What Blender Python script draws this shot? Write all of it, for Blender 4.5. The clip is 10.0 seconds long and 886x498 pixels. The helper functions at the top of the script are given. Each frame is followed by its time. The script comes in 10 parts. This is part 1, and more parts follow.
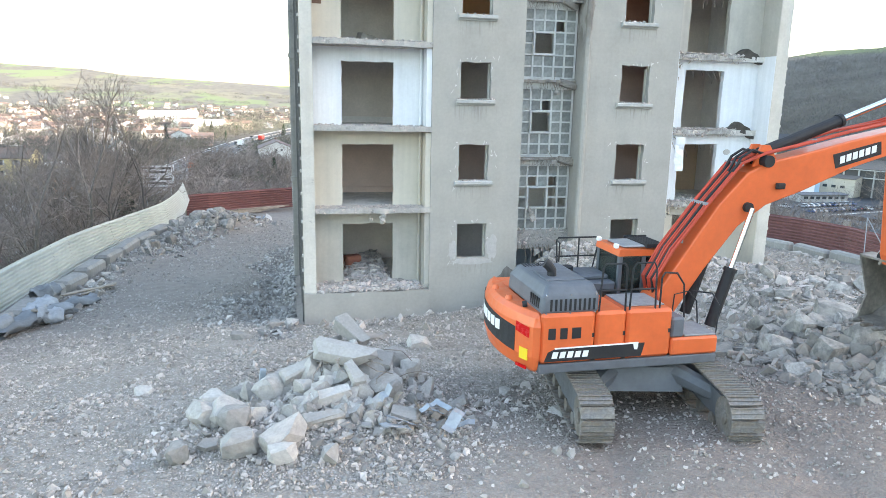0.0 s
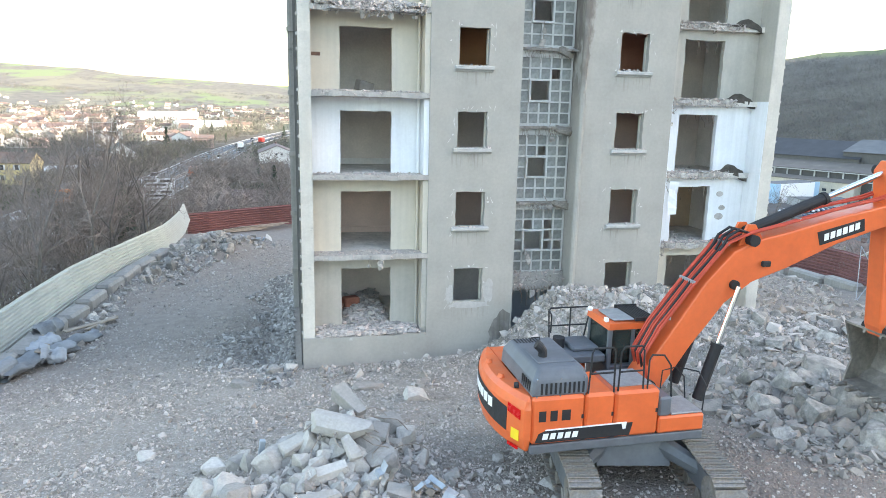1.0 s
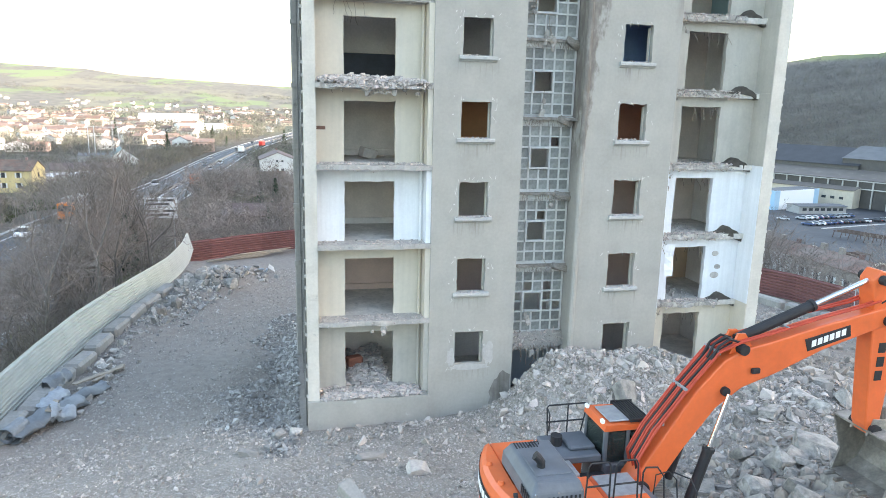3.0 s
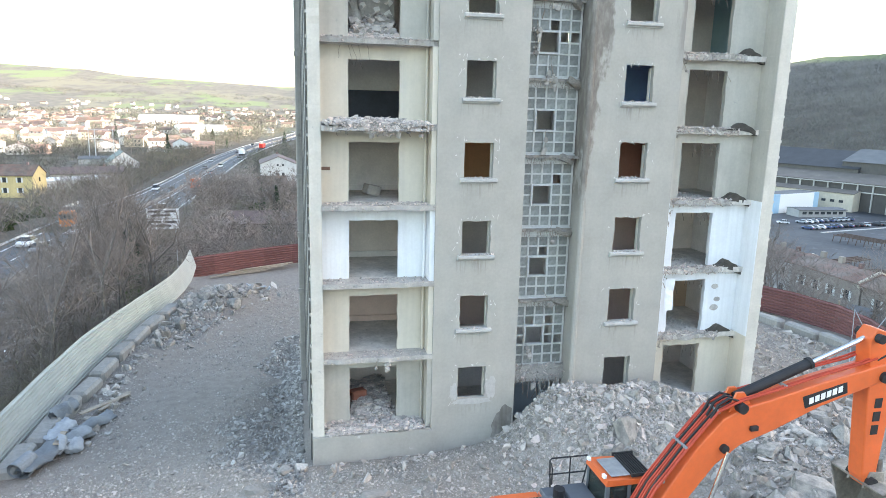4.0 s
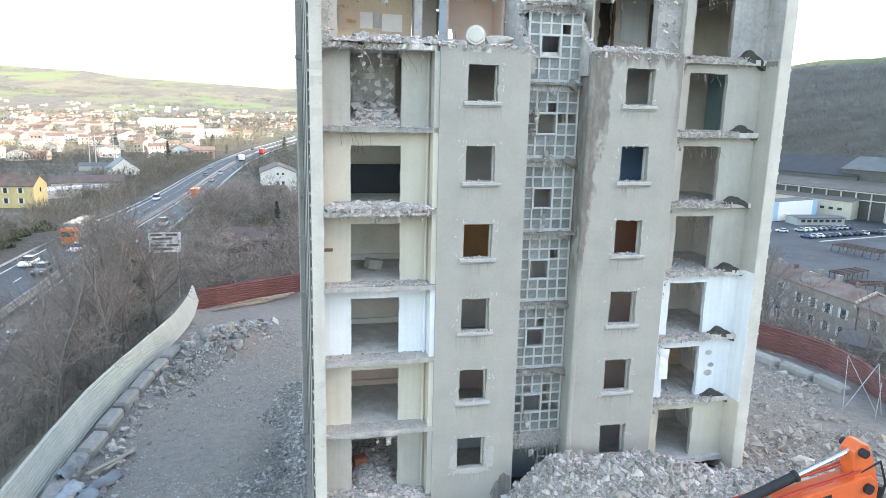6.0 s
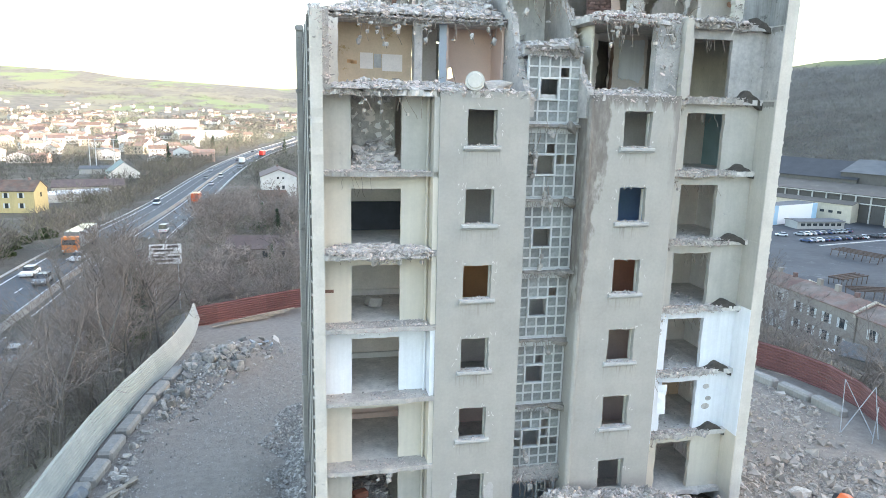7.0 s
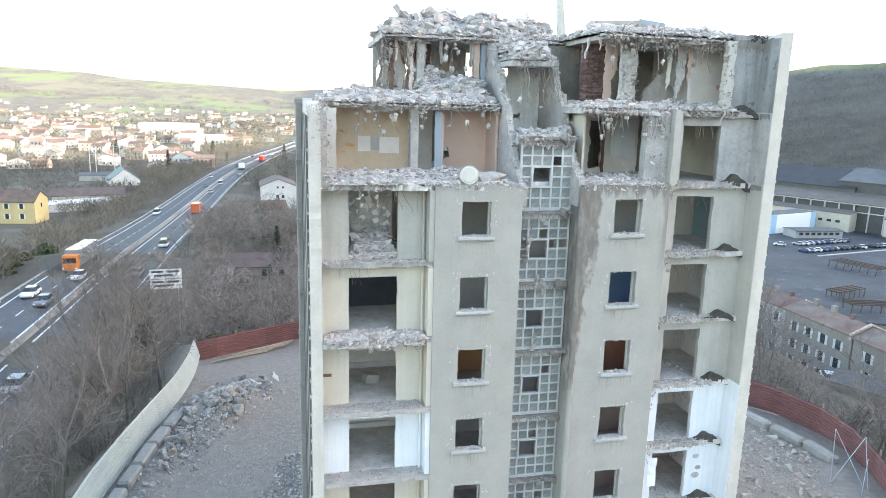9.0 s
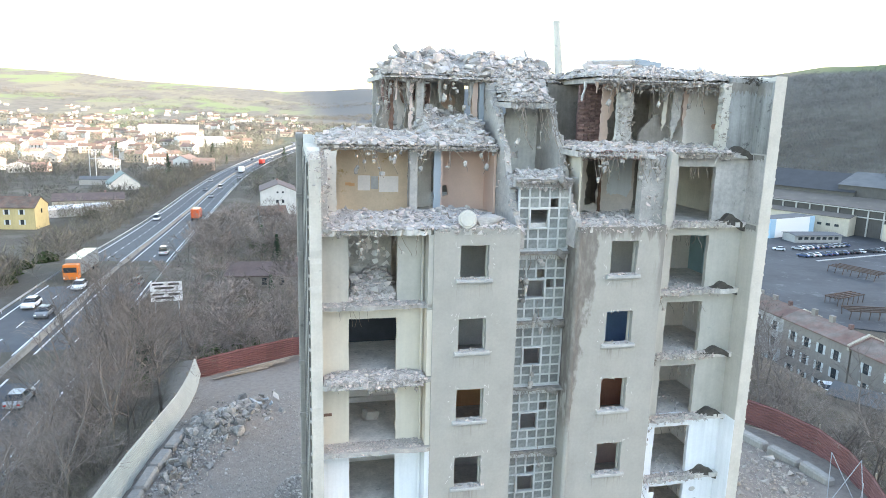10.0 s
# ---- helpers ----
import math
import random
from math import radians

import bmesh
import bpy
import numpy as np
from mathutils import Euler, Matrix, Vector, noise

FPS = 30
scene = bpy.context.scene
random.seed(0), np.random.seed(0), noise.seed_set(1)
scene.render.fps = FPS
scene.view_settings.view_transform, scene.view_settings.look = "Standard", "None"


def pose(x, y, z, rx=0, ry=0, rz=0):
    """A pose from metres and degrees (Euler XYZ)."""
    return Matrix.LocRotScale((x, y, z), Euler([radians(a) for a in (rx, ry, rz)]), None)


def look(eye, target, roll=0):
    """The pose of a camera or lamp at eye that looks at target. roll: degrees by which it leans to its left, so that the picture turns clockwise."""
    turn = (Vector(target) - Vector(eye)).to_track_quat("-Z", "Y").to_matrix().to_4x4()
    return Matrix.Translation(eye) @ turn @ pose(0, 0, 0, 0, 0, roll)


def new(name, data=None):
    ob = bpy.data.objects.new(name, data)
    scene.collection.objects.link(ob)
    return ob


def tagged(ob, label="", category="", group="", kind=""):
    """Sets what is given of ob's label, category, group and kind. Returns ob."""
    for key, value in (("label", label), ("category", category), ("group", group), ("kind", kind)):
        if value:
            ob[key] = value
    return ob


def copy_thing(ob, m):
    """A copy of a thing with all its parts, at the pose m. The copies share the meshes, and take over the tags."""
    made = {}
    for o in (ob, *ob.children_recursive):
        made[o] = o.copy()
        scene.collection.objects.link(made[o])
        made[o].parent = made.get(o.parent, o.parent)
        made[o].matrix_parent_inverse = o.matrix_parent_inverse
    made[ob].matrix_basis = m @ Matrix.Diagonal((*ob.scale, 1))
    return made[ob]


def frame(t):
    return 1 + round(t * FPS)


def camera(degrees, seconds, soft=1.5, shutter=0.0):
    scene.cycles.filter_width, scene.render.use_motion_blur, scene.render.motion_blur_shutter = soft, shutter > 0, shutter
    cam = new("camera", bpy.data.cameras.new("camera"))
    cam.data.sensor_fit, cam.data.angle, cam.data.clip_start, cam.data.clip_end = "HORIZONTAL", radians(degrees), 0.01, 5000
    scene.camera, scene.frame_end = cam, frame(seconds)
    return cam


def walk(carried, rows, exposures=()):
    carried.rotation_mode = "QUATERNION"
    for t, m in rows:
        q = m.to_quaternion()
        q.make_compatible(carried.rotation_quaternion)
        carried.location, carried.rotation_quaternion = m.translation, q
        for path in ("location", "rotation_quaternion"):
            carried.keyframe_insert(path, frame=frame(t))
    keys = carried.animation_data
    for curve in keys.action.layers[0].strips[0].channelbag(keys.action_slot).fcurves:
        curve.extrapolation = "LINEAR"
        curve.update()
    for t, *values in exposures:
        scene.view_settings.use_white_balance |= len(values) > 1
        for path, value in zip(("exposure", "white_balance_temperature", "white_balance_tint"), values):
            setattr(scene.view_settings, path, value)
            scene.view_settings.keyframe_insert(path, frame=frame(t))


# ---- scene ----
EXPOSURE, SKY = 3.125, 0.15
cam = camera(66.0, 10.0, soft=0.65)
PATH = [
    (0, (-5.645, -22.917, 7.472), (-5.216, -21.008, 7.057), 1.2),
    (0.5, (-5.605, -22.949, 8.383), (-5.175, -21.04, 7.968), 1.3),
    (1, (-5.583, -22.987, 9.106), (-5.154, -21.078, 8.691), 1.3),
    (1.5, (-5.59, -23.07, 9.662), (-5.162, -21.161, 9.247), 1.3),
    (2, (-5.612, -23.105, 10.3), (-5.182, -21.197, 9.884), 1.3),
    (2.5, (-5.652, -23.061, 10.882), (-5.223, -21.153, 10.468), 1.4),
    (4, (-5.864, -23.063, 12.879), (-5.435, -21.154, 12.466), 1.4),
    (4.5, (-5.917, -23.109, 13.575), (-5.487, -21.199, 13.164), 1.4),
    (5, (-5.933, -23.11, 14.304), (-5.503, -21.201, 13.893), 1.4),
    (5.5, (-5.94, -23.105, 14.99), (-5.51, -21.196, 14.58), 1.4),
    (7, (-5.955, -23.037, 17.211), (-5.525, -21.127, 16.801), 1.4),
    (7.5, (-5.965, -23.031, 17.936), (-5.535, -21.121, 17.525), 1.4),
    (8, (-5.948, -23.048, 18.718), (-5.518, -21.138, 18.308), 1.4),
    (8.5, (-5.904, -23.056, 19.506), (-5.473, -21.146, 19.098), 1.5),
    (9, (-5.873, -23.071, 20.368), (-5.442, -21.161, 19.961), 1.5),
    (9.5, (-5.874, -23.067, 21.087), (-5.443, -21.157, 20.681), 1.5),
    (10, (-5.884, -23.112, 21.916), (-5.452, -21.201, 21.511), 1.5),
]
walk(cam, [(t, look(eye, target, roll)) for t, eye, target, roll in PATH], exposures=[(0.0, EXPOSURE, 7700, 16)])

# ---- daylight: low winter sun from behind the valley's side, the site in its shade ----
SUN_AZ, SUN_EL = radians(104), radians(10)
sun_way = Vector((math.sin(SUN_AZ) * math.cos(SUN_EL), math.cos(SUN_AZ) * math.cos(SUN_EL), math.sin(SUN_EL)))
world = bpy.data.worlds.new("sky")
scene.world = world
world.use_nodes = True
wn = world.node_tree
sky = wn.nodes.new("ShaderNodeTexSky")
sky.sky_type, sky.sun_disc = "NISHITA", False
sky.sun_elevation, sky.sun_rotation = SUN_EL, SUN_AZ
sky.air_density, sky.dust_density, sky.ozone_density = 1.0, 1.0, 1.5
wn.links.new(sky.outputs[0], wn.nodes["Background"].inputs[0])
wn.nodes["Background"].inputs[1].default_value = SKY
lamp = bpy.data.lights.new("sun", "SUN")
lamp.energy, lamp.angle, lamp.color = 2.9, radians(0.6), (1.0, 0.96, 0.9)
new("sun", lamp).matrix_world = look(sun_way * 100, (0, 0, 0))
# ---- mesh helpers ----


class Mesh:
    """Collects vertices and faces of one part."""

    def __init__(self):
        self.v, self.f, self.m = [], [], []

    def poly(self, pts, mi=0):
        n = len(self.v)
        self.v += [tuple(p) for p in pts]
        self.f.append(tuple(range(n, n + len(pts))))
        self.m.append(mi)

    def add(self, verts, faces, mi=0):
        n = len(self.v)
        self.v += [tuple(p) for p in verts]
        self.f += [tuple(i + n for i in f) for f in faces]
        self.m += [mi] * len(faces)

    def box(self, x0, x1, y0, y1, z0, z1, mi=0, b=0.0, m=None):
        """A box; b bevels all its edges."""
        if b <= 0:
            vs = [(x, y, z) for x in (x0, x1) for y in (y0, y1) for z in (z0, z1)]
            fs = [(0, 1, 3, 2), (4, 6, 7, 5), (0, 4, 5, 1), (2, 3, 7, 6), (0, 2, 6, 4), (1, 5, 7, 3)]
        else:
            vs, fs = [], []
            c = ((x0 + x1) / 2, (y0 + y1) / 2, (z0 + z1) / 2)
            hx, hy, hz = (x1 - x0) / 2, (y1 - y0) / 2, (z1 - z0) / 2
            b = min(b, hx * 0.9, hy * 0.9, hz * 0.9)
            idx = {}
            for sx in (-1, 1):
                for sy in (-1, 1):
                    for sz in (-1, 1):
                        for a in range(3):
                            p = [sx * (hx - b), sy * (hy - b), sz * (hz - b)]
                            p[a] += (sx, sy, sz)[a] * b
                            idx[sx, sy, sz, a] = len(vs)
                            vs.append((c[0] + p[0], c[1] + p[1], c[2] + p[2]))
            I = idx
            for s in (-1, 1):
                q = [I[s, -1, -1, 0], I[s, 1, -1, 0], I[s, 1, 1, 0], I[s, -1, 1, 0]]
                fs.append(tuple(q if s > 0 else q[::-1]))
                q = [I[-1, s, -1, 1], I[-1, s, 1, 1], I[1, s, 1, 1], I[1, s, -1, 1]]
                fs.append(tuple(q if s > 0 else q[::-1]))
                q = [I[-1, -1, s, 2], I[1, -1, s, 2], I[1, 1, s, 2], I[-1, 1, s, 2]]
                fs.append(tuple(q if s > 0 else q[::-1]))
            for s in (-1, 1):
                for r in (-1, 1):
                    for (a, k0, k1) in ((0, 1, 2), (1, 0, 2), (2, 0, 1)):
                        lo, hi = [0, 0, 0], [0, 0, 0]
                        lo[a], hi[a] = -1, 1
                        lo[k0] = hi[k0] = s
                        lo[k1] = hi[k1] = r
                        fs.append((I[(*lo, k0)], I[(*hi, k0)], I[(*hi, k1)], I[(*lo, k1)]))
            for sx in (-1, 1):
                for sy in (-1, 1):
                    for sz in (-1, 1):
                        fs.append((I[sx, sy, sz, 0], I[sx, sy, sz, 1], I[sx, sy, sz, 2]))
        if m is not None:
            vs = [m @ Vector(p) for p in vs]
        self.add(vs, fs, mi)

    def tube(self, p, q, r0, r1=None, n=8, mi=0, cap=True):
        """A tapered rod from p to q."""
        r1 = r0 if r1 is None else r1
        p, q = Vector(p), Vector(q)
        w = (q - p).normalized()
        u = w.orthogonal().normalized()
        t = w.cross(u)
        ring = [u * math.cos(2 * math.pi * i / n) + t * math.sin(2 * math.pi * i / n) for i in range(n)]
        vs = [p + d * r0 for d in ring] + [q + d * r1 for d in ring]
        fs = [(i, (i + 1) % n, n + (i + 1) % n, n + i) for i in range(n)]
        if cap:
            fs += [tuple(range(n))[::-1], tuple(range(n, 2 * n))]
        self.add(vs, fs, mi)

    def path(self, pts, r, n=6, mi=0):
        """A bent rod through the points, in one piece."""
        P = [Vector(p) for p in pts]
        w = (P[1] - P[0]).normalized()
        u = w.orthogonal().normalized()
        vs = []
        for i, p in enumerate(P):
            a, b = P[max(i - 1, 0)], P[min(i + 1, len(P) - 1)]
            w = (b - a).normalized() if (b - a).length > 1e-6 else w
            u = (u - w * u.dot(w)).normalized()
            t = w.cross(u)
            vs += [p + (u * math.cos(2 * math.pi * k / n) + t * math.sin(2 * math.pi * k / n)) * r for k in range(n)]
        fs = [(i * n + k, i * n + (k + 1) % n, (i + 1) * n + (k + 1) % n, (i + 1) * n + k) for i in range(len(P) - 1) for k in range(n)]
        fs += [tuple(range(n))[::-1], tuple(range((len(P) - 1) * n, len(P) * n))]
        self.add(vs, fs, mi)

    def prism(self, outline, y0, y1, mi=0, m=None):
        """An outline in x and z pushed along y."""
        k = len(outline)
        vs = [(x, y0, z) for x, z in outline] + [(x, y1, z) for x, z in outline]
        fs = [tuple(range(k)), tuple(range(2 * k - 1, k - 1, -1))]
        fs += [(i, i + k, (i + 1) % k + k, (i + 1) % k) for i in range(k)]
        if m is not None:
            vs = [m @ Vector(p) for p in vs]
        self.add(vs, fs, mi)

    def data(self, name, mats, smooth=False, fix=True):
        me = bpy.data.meshes.new(name)
        me.from_pydata(self.v, [], self.f)
        for m in mats if isinstance(mats, (list, tuple)) else [mats]:
            me.materials.append(m)
        if any(self.m):
            me.polygons.foreach_set("material_index", self.m)
        if smooth:
            me.polygons.foreach_set("use_smooth", [True] * len(self.f))
        if fix:
            bm = bmesh.new()
            bm.from_mesh(me)
            bmesh.ops.recalc_face_normals(bm, faces=bm.faces)
            bm.to_mesh(me)
            bm.free()
        me.update()
        return me


def part(name, mesh, mats, parent=None, label="", smooth=False, fix=True):
    """One mesh object, under a thing or a part, or at top level."""
    me = mesh.data(name, mats, smooth, fix) if isinstance(mesh, Mesh) else mesh
    ob = new(name, me)
    if parent is not None:
        ob.parent = parent
    if label:
        tagged(ob, label)
    return ob


def thing(name, label, category, group="", kind="", at=None):
    ob = new(name)
    ob.empty_display_size = 0.2
    if at is not None:
        ob.matrix_basis = at
    return tagged(ob, label, category, group, kind)


def wob(x, y, z, s=1.0):
    return noise.noise(Vector((x * s, y * s, z * s)))


def pierced(mesh, x0, x1, z0, z1, y0, y1, holes, step=0.25, rough=0.02, ragged_top=0.0, mi=0):
    """A wall in the x-z plane from y0 to y1 with holes (x0, x1, z0, z1), its edges chipped."""
    def cuts(lo, hi, marks):
        c = sorted({lo, hi, *[m for m in marks if lo < m < hi]})
        out = []
        for a, b in zip(c, c[1:]):
            k = max(1, int(round((b - a) / step)))
            out += [a + (b - a) * i / k for i in range(k)]
        return out + [hi]
    xs = cuts(x0, x1, [h[i] for h in holes for i in (0, 1)])
    zs = cuts(z0, z1, [h[i] for h in holes for i in (2, 3)])
    def solid(i, j):
        if i < 0 or j < 0 or i >= len(xs) - 1 or j >= len(zs) - 1:
            return False
        cx, cz = (xs[i] + xs[i + 1]) / 2, (zs[j] + zs[j + 1]) / 2
        return not any(h[0] < cx < h[1] and h[2] < cz < h[3] for h in holes)
    ids = {}
    def vert(i, j, back):
        key = (i, j, back)
        if key not in ids:
            x, z = xs[i], zs[j]
            near = [solid(i - a, j - b) for a in (0, 1) for b in (0, 1)]
            edge = not all(near)
            dx = dz = 0.0
            if edge and rough:
                dx, dz = wob(x, z, y0 * 3 + 5, 5) * rough * 2, wob(x + 9, z, y0 * 3, 5) * rough * 2
                if i in (0, len(xs) - 1):
                    dx *= 0.4
            if j == len(zs) - 1 and ragged_top:
                dz += wob(x * 1.0, 3.3, y0, 2.2) * ragged_top + wob(x, 1.3, y0, 7) * ragged_top * 0.5
            ids[key] = len(mesh.v)
            mesh.v.append((x + dx, y1 if back else y0, z + dz))
        return ids[key]
    def face(*q):
        mesh.f.append(q)
        mesh.m.append(mi)
    for i in range(len(xs) - 1):
        for j in range(len(zs) - 1):
            if not solid(i, j):
                continue
            q = [(i, j), (i + 1, j), (i + 1, j + 1), (i, j + 1)]
            face(*[vert(a, b, 0) for a, b in q])
            face(*[vert(a, b, 1) for a, b in q[::-1]])
            for (da, db), (p, r) in (((0, -1), (0, 1)), ((1, 0), (1, 2)), ((0, 1), (2, 3)), ((-1, 0), (3, 0))):
                if not solid(i + da, j + db):
                    face(vert(*q[p], 0), vert(*q[p], 1), vert(*q[r], 1), vert(*q[r], 0))


def slab(mesh, x0, x1, y0, y1, z0, z1, jag=0.05, n=None, droop=0.0, mi=0):
    """A floor slab with a broken front edge at y0."""
    n = n or max(4, int((x1 - x0) / 0.12))
    top, bot, tb, bb = [], [], [], []
    for i in range(n + 1):
        x = x0 + (x1 - x0) * i / n
        j = wob(x, z0, y0, 1.7) * jag + wob(x, z0, y0 + 4, 6) * jag * 0.6
        k = wob(x + 3, z0, y0, 5) * jag * 0.7
        d = droop * max(0, wob(x, z0, 8, 1.1)) * 2
        top.append((x, y0 + j, z1 - d + k * 0.4))
        bot.append((x, y0 + j + k, z0 - d))
        tb.append((x, y1, z1))
        bb.append((x, y1, z0))
    for i in range(n):
        mesh.poly([top[i], top[i + 1], tb[i + 1], tb[i]], mi)
        mesh.poly([bot[i + 1], bot[i], bb[i], bb[i + 1]], mi)
        mesh.poly([bot[i], bot[i + 1], top[i + 1], top[i]], mi)
        mesh.poly([tb[i], tb[i + 1], bb[i + 1], bb[i]], mi)
    mesh.poly([bot[0], top[0], tb[0], bb[0]], mi)
    mesh.poly([top[-1], bot[-1], bb[-1], tb[-1]], mi)


# unit stones: angular pieces of a few kinds
def shard(seed):
    """A flat broken piece of slab or wall."""
    r = random.Random(seed)
    k = r.randint(4, 6)
    a = sorted(r.uniform(0, 6.283) for _ in range(k))
    a = [6.283 * i / k + r.uniform(-0.4, 0.4) for i in range(k)]
    ex = r.uniform(0.5, 1.0)
    base = [(math.cos(t) * r.uniform(0.75, 1.1), math.sin(t) * ex * r.uniform(0.75, 1.1)) for t in a]
    h = r.uniform(0.12, 0.3)
    vs = [(x, y, -h) for x, y in base] + [(x * 0.95 + r.uniform(-0.06, 0.06), y * 0.95, h + r.uniform(-0.05, 0.05)) for x, y in base]
    fs = []
    for i in range(1, k - 1):
        fs += [(0, i + 1, i), (k, k + i, k + i + 1)]
    for i in range(k):
        j = (i + 1) % k
        fs += [(i, j, k + j), (i, k + j, k + i)]
    return np.array(vs), np.array(fs)


def hull(seed, n, lens=(1.0, 0.8, 0.62), boxy=0.6):
    """An angular broken stone: the hull of a few random points."""
    r = random.Random(seed)
    bm = bmesh.new()
    for _ in range(n):
        p = Vector((r.uniform(-1, 1), r.uniform(-1, 1), r.uniform(-1, 1)))
        k = max(abs(p.x), abs(p.y), abs(p.z))
        p = p / k * boxy + p.normalized() * (1 - boxy)
        bm.verts.new((p.x * lens[0] * r.uniform(0.85, 1.1), p.y * lens[1], p.z * lens[2]))
    bmesh.ops.convex_hull(bm, input=bm.verts)
    bmesh.ops.delete(bm, geom=[v for v in bm.verts if not v.link_faces], context="VERTS")
    bmesh.ops.triangulate(bm, faces=bm.faces)
    bm.verts.index_update()
    vs = np.array([v.co[:] for v in bm.verts])
    fs = np.array([[v.index for v in f.verts] for f in bm.faces])
    bm.free()
    return vs, fs


LUMPS = [hull(s, 13, (1.0, random.Random(s).uniform(0.55, 0.95), random.Random(s + 50).uniform(0.4, 0.8))) for s in range(12)]
BIGLUMPS = [hull(40 + s, 26, (1.0, 0.95, 0.95), 0.75) for s in range(10)]
SHARDS = [shard(100 + s) for s in range(8)]


def octa(seed):
    r = random.Random(seed)
    vs = np.array([[1, 0, 0], [-1, 0, 0], [0, 1, 0], [0, -1, 0], [0, 0, 1], [0, 0, -1]], float)
    vs *= np.array([[r.uniform(0.7, 1.2)] for _ in range(6)])
    vs += np.array([[r.uniform(-0.3, 0.3) for _ in range(3)] for _ in range(6)])
    vs[:, 2] *= 0.75
    fs = np.array([[0, 2, 4], [2, 1, 4], [1, 3, 4], [3, 0, 4], [2, 0, 5], [1, 2, 5], [3, 1, 5], [0, 3, 5]])
    return vs, fs


GRIT = [octa(s) for s in range(8)]
ROCKS = [hull(300 + s, 34, (1.0, 0.95, 0.85), 0.72) for s in range(8)]
COBBLES = [hull(340 + s, 15 + s % 5, (1.0, random.Random(s).uniform(0.65, 0.95), random.Random(s + 20).uniform(0.5, 0.8)), 0.8) for s in range(12)]
CHUNKS = [hull(70 + s, 9, (1.0, random.Random(s).uniform(0.6, 0.9), random.Random(s + 9).uniform(0.3, 0.55)), 0.9) for s in range(8)]
SLIVERS = [(vs * np.array([1.9, 0.55, 0.8]), fs) for vs, fs in SHARDS]


def spins(k, r):
    """k random rotation matrices."""
    q = r.normal(size=(k, 4))
    q /= np.linalg.norm(q, axis=1)[:, None]
    w, x, y, z = q.T
    return np.stack([np.stack([1 - 2 * (y * y + z * z), 2 * (x * y - z * w), 2 * (x * z + y * w)], 1),
                     np.stack([2 * (x * y + z * w), 1 - 2 * (x * x + z * z), 2 * (y * z - x * w)], 1),
                     np.stack([2 * (x * z - y * w), 2 * (y * z + x * w), 1 - 2 * (x * x + y * y)], 1)], 1)


def scatter(name, kinds, spots, sizes, mat, parent=None, seed=1, label="", category="", flat=0.0):
    """Many small stones as one mesh of loose islands: spots (k, 3), sizes (k,)."""
    r = np.random.default_rng(seed)
    k = len(spots)
    if k == 0:
        return None
    pick = r.integers(0, len(kinds), k)
    rot = spins(k, r)
    if flat:
        a = r.uniform(0, 6.283, k)
        t = r.normal(0, 1 - flat, (k, 2)) * 0.6
        ca, sa = np.cos(a), np.sin(a)
        o, i = np.zeros(k), np.ones(k)
        rz = np.stack([np.stack([ca, -sa, o], 1), np.stack([sa, ca, o], 1), np.stack([o, o, i], 1)], 1)
        cx, sx = np.cos(t[:, 0]), np.sin(t[:, 0])
        rx = np.stack([np.stack([i, o, o], 1), np.stack([o, cx, -sx], 1), np.stack([o, sx, cx], 1)], 1)
        rot = rx @ rz
    V, F, n = [], [], 0
    for kind, (vs, fs) in enumerate(kinds):
        ix = np.nonzero(pick == kind)[0]
        if len(ix) == 0:
            continue
        w = np.einsum("kij,vj->kvi", rot[ix], vs) * np.asarray(sizes)[ix][:, None, None] + np.asarray(spots)[ix][:, None, :]
        V.append(w.reshape(-1, 3))
        F.append((fs[None] + (np.arange(len(ix)) * len(vs))[:, None, None] + n).reshape(-1, 3))
        n += len(ix) * len(vs)
    V, F = np.concatenate(V), np.concatenate(F)
    me = bpy.data.meshes.new(name)
    me.vertices.add(len(V))
    me.vertices.foreach_set("co", V.ravel())
    me.loops.add(F.size)
    me.loops.foreach_set("vertex_index", F.ravel().astype(np.int32))
    me.polygons.add(len(F))
    me.polygons.foreach_set("loop_start", np.arange(0, F.size, 3, dtype=np.int32))
    me.polygons.foreach_set("loop_total", np.full(len(F), 3, dtype=np.int32))
    me.materials.append(mat)
    me.update(calc_edges=True)
    me.validate()
    me.shade_flat()
    ob = new(name, me)
    if parent is not None:
        ob.parent = parent
    return tagged(ob, label, category, "", "stuff")


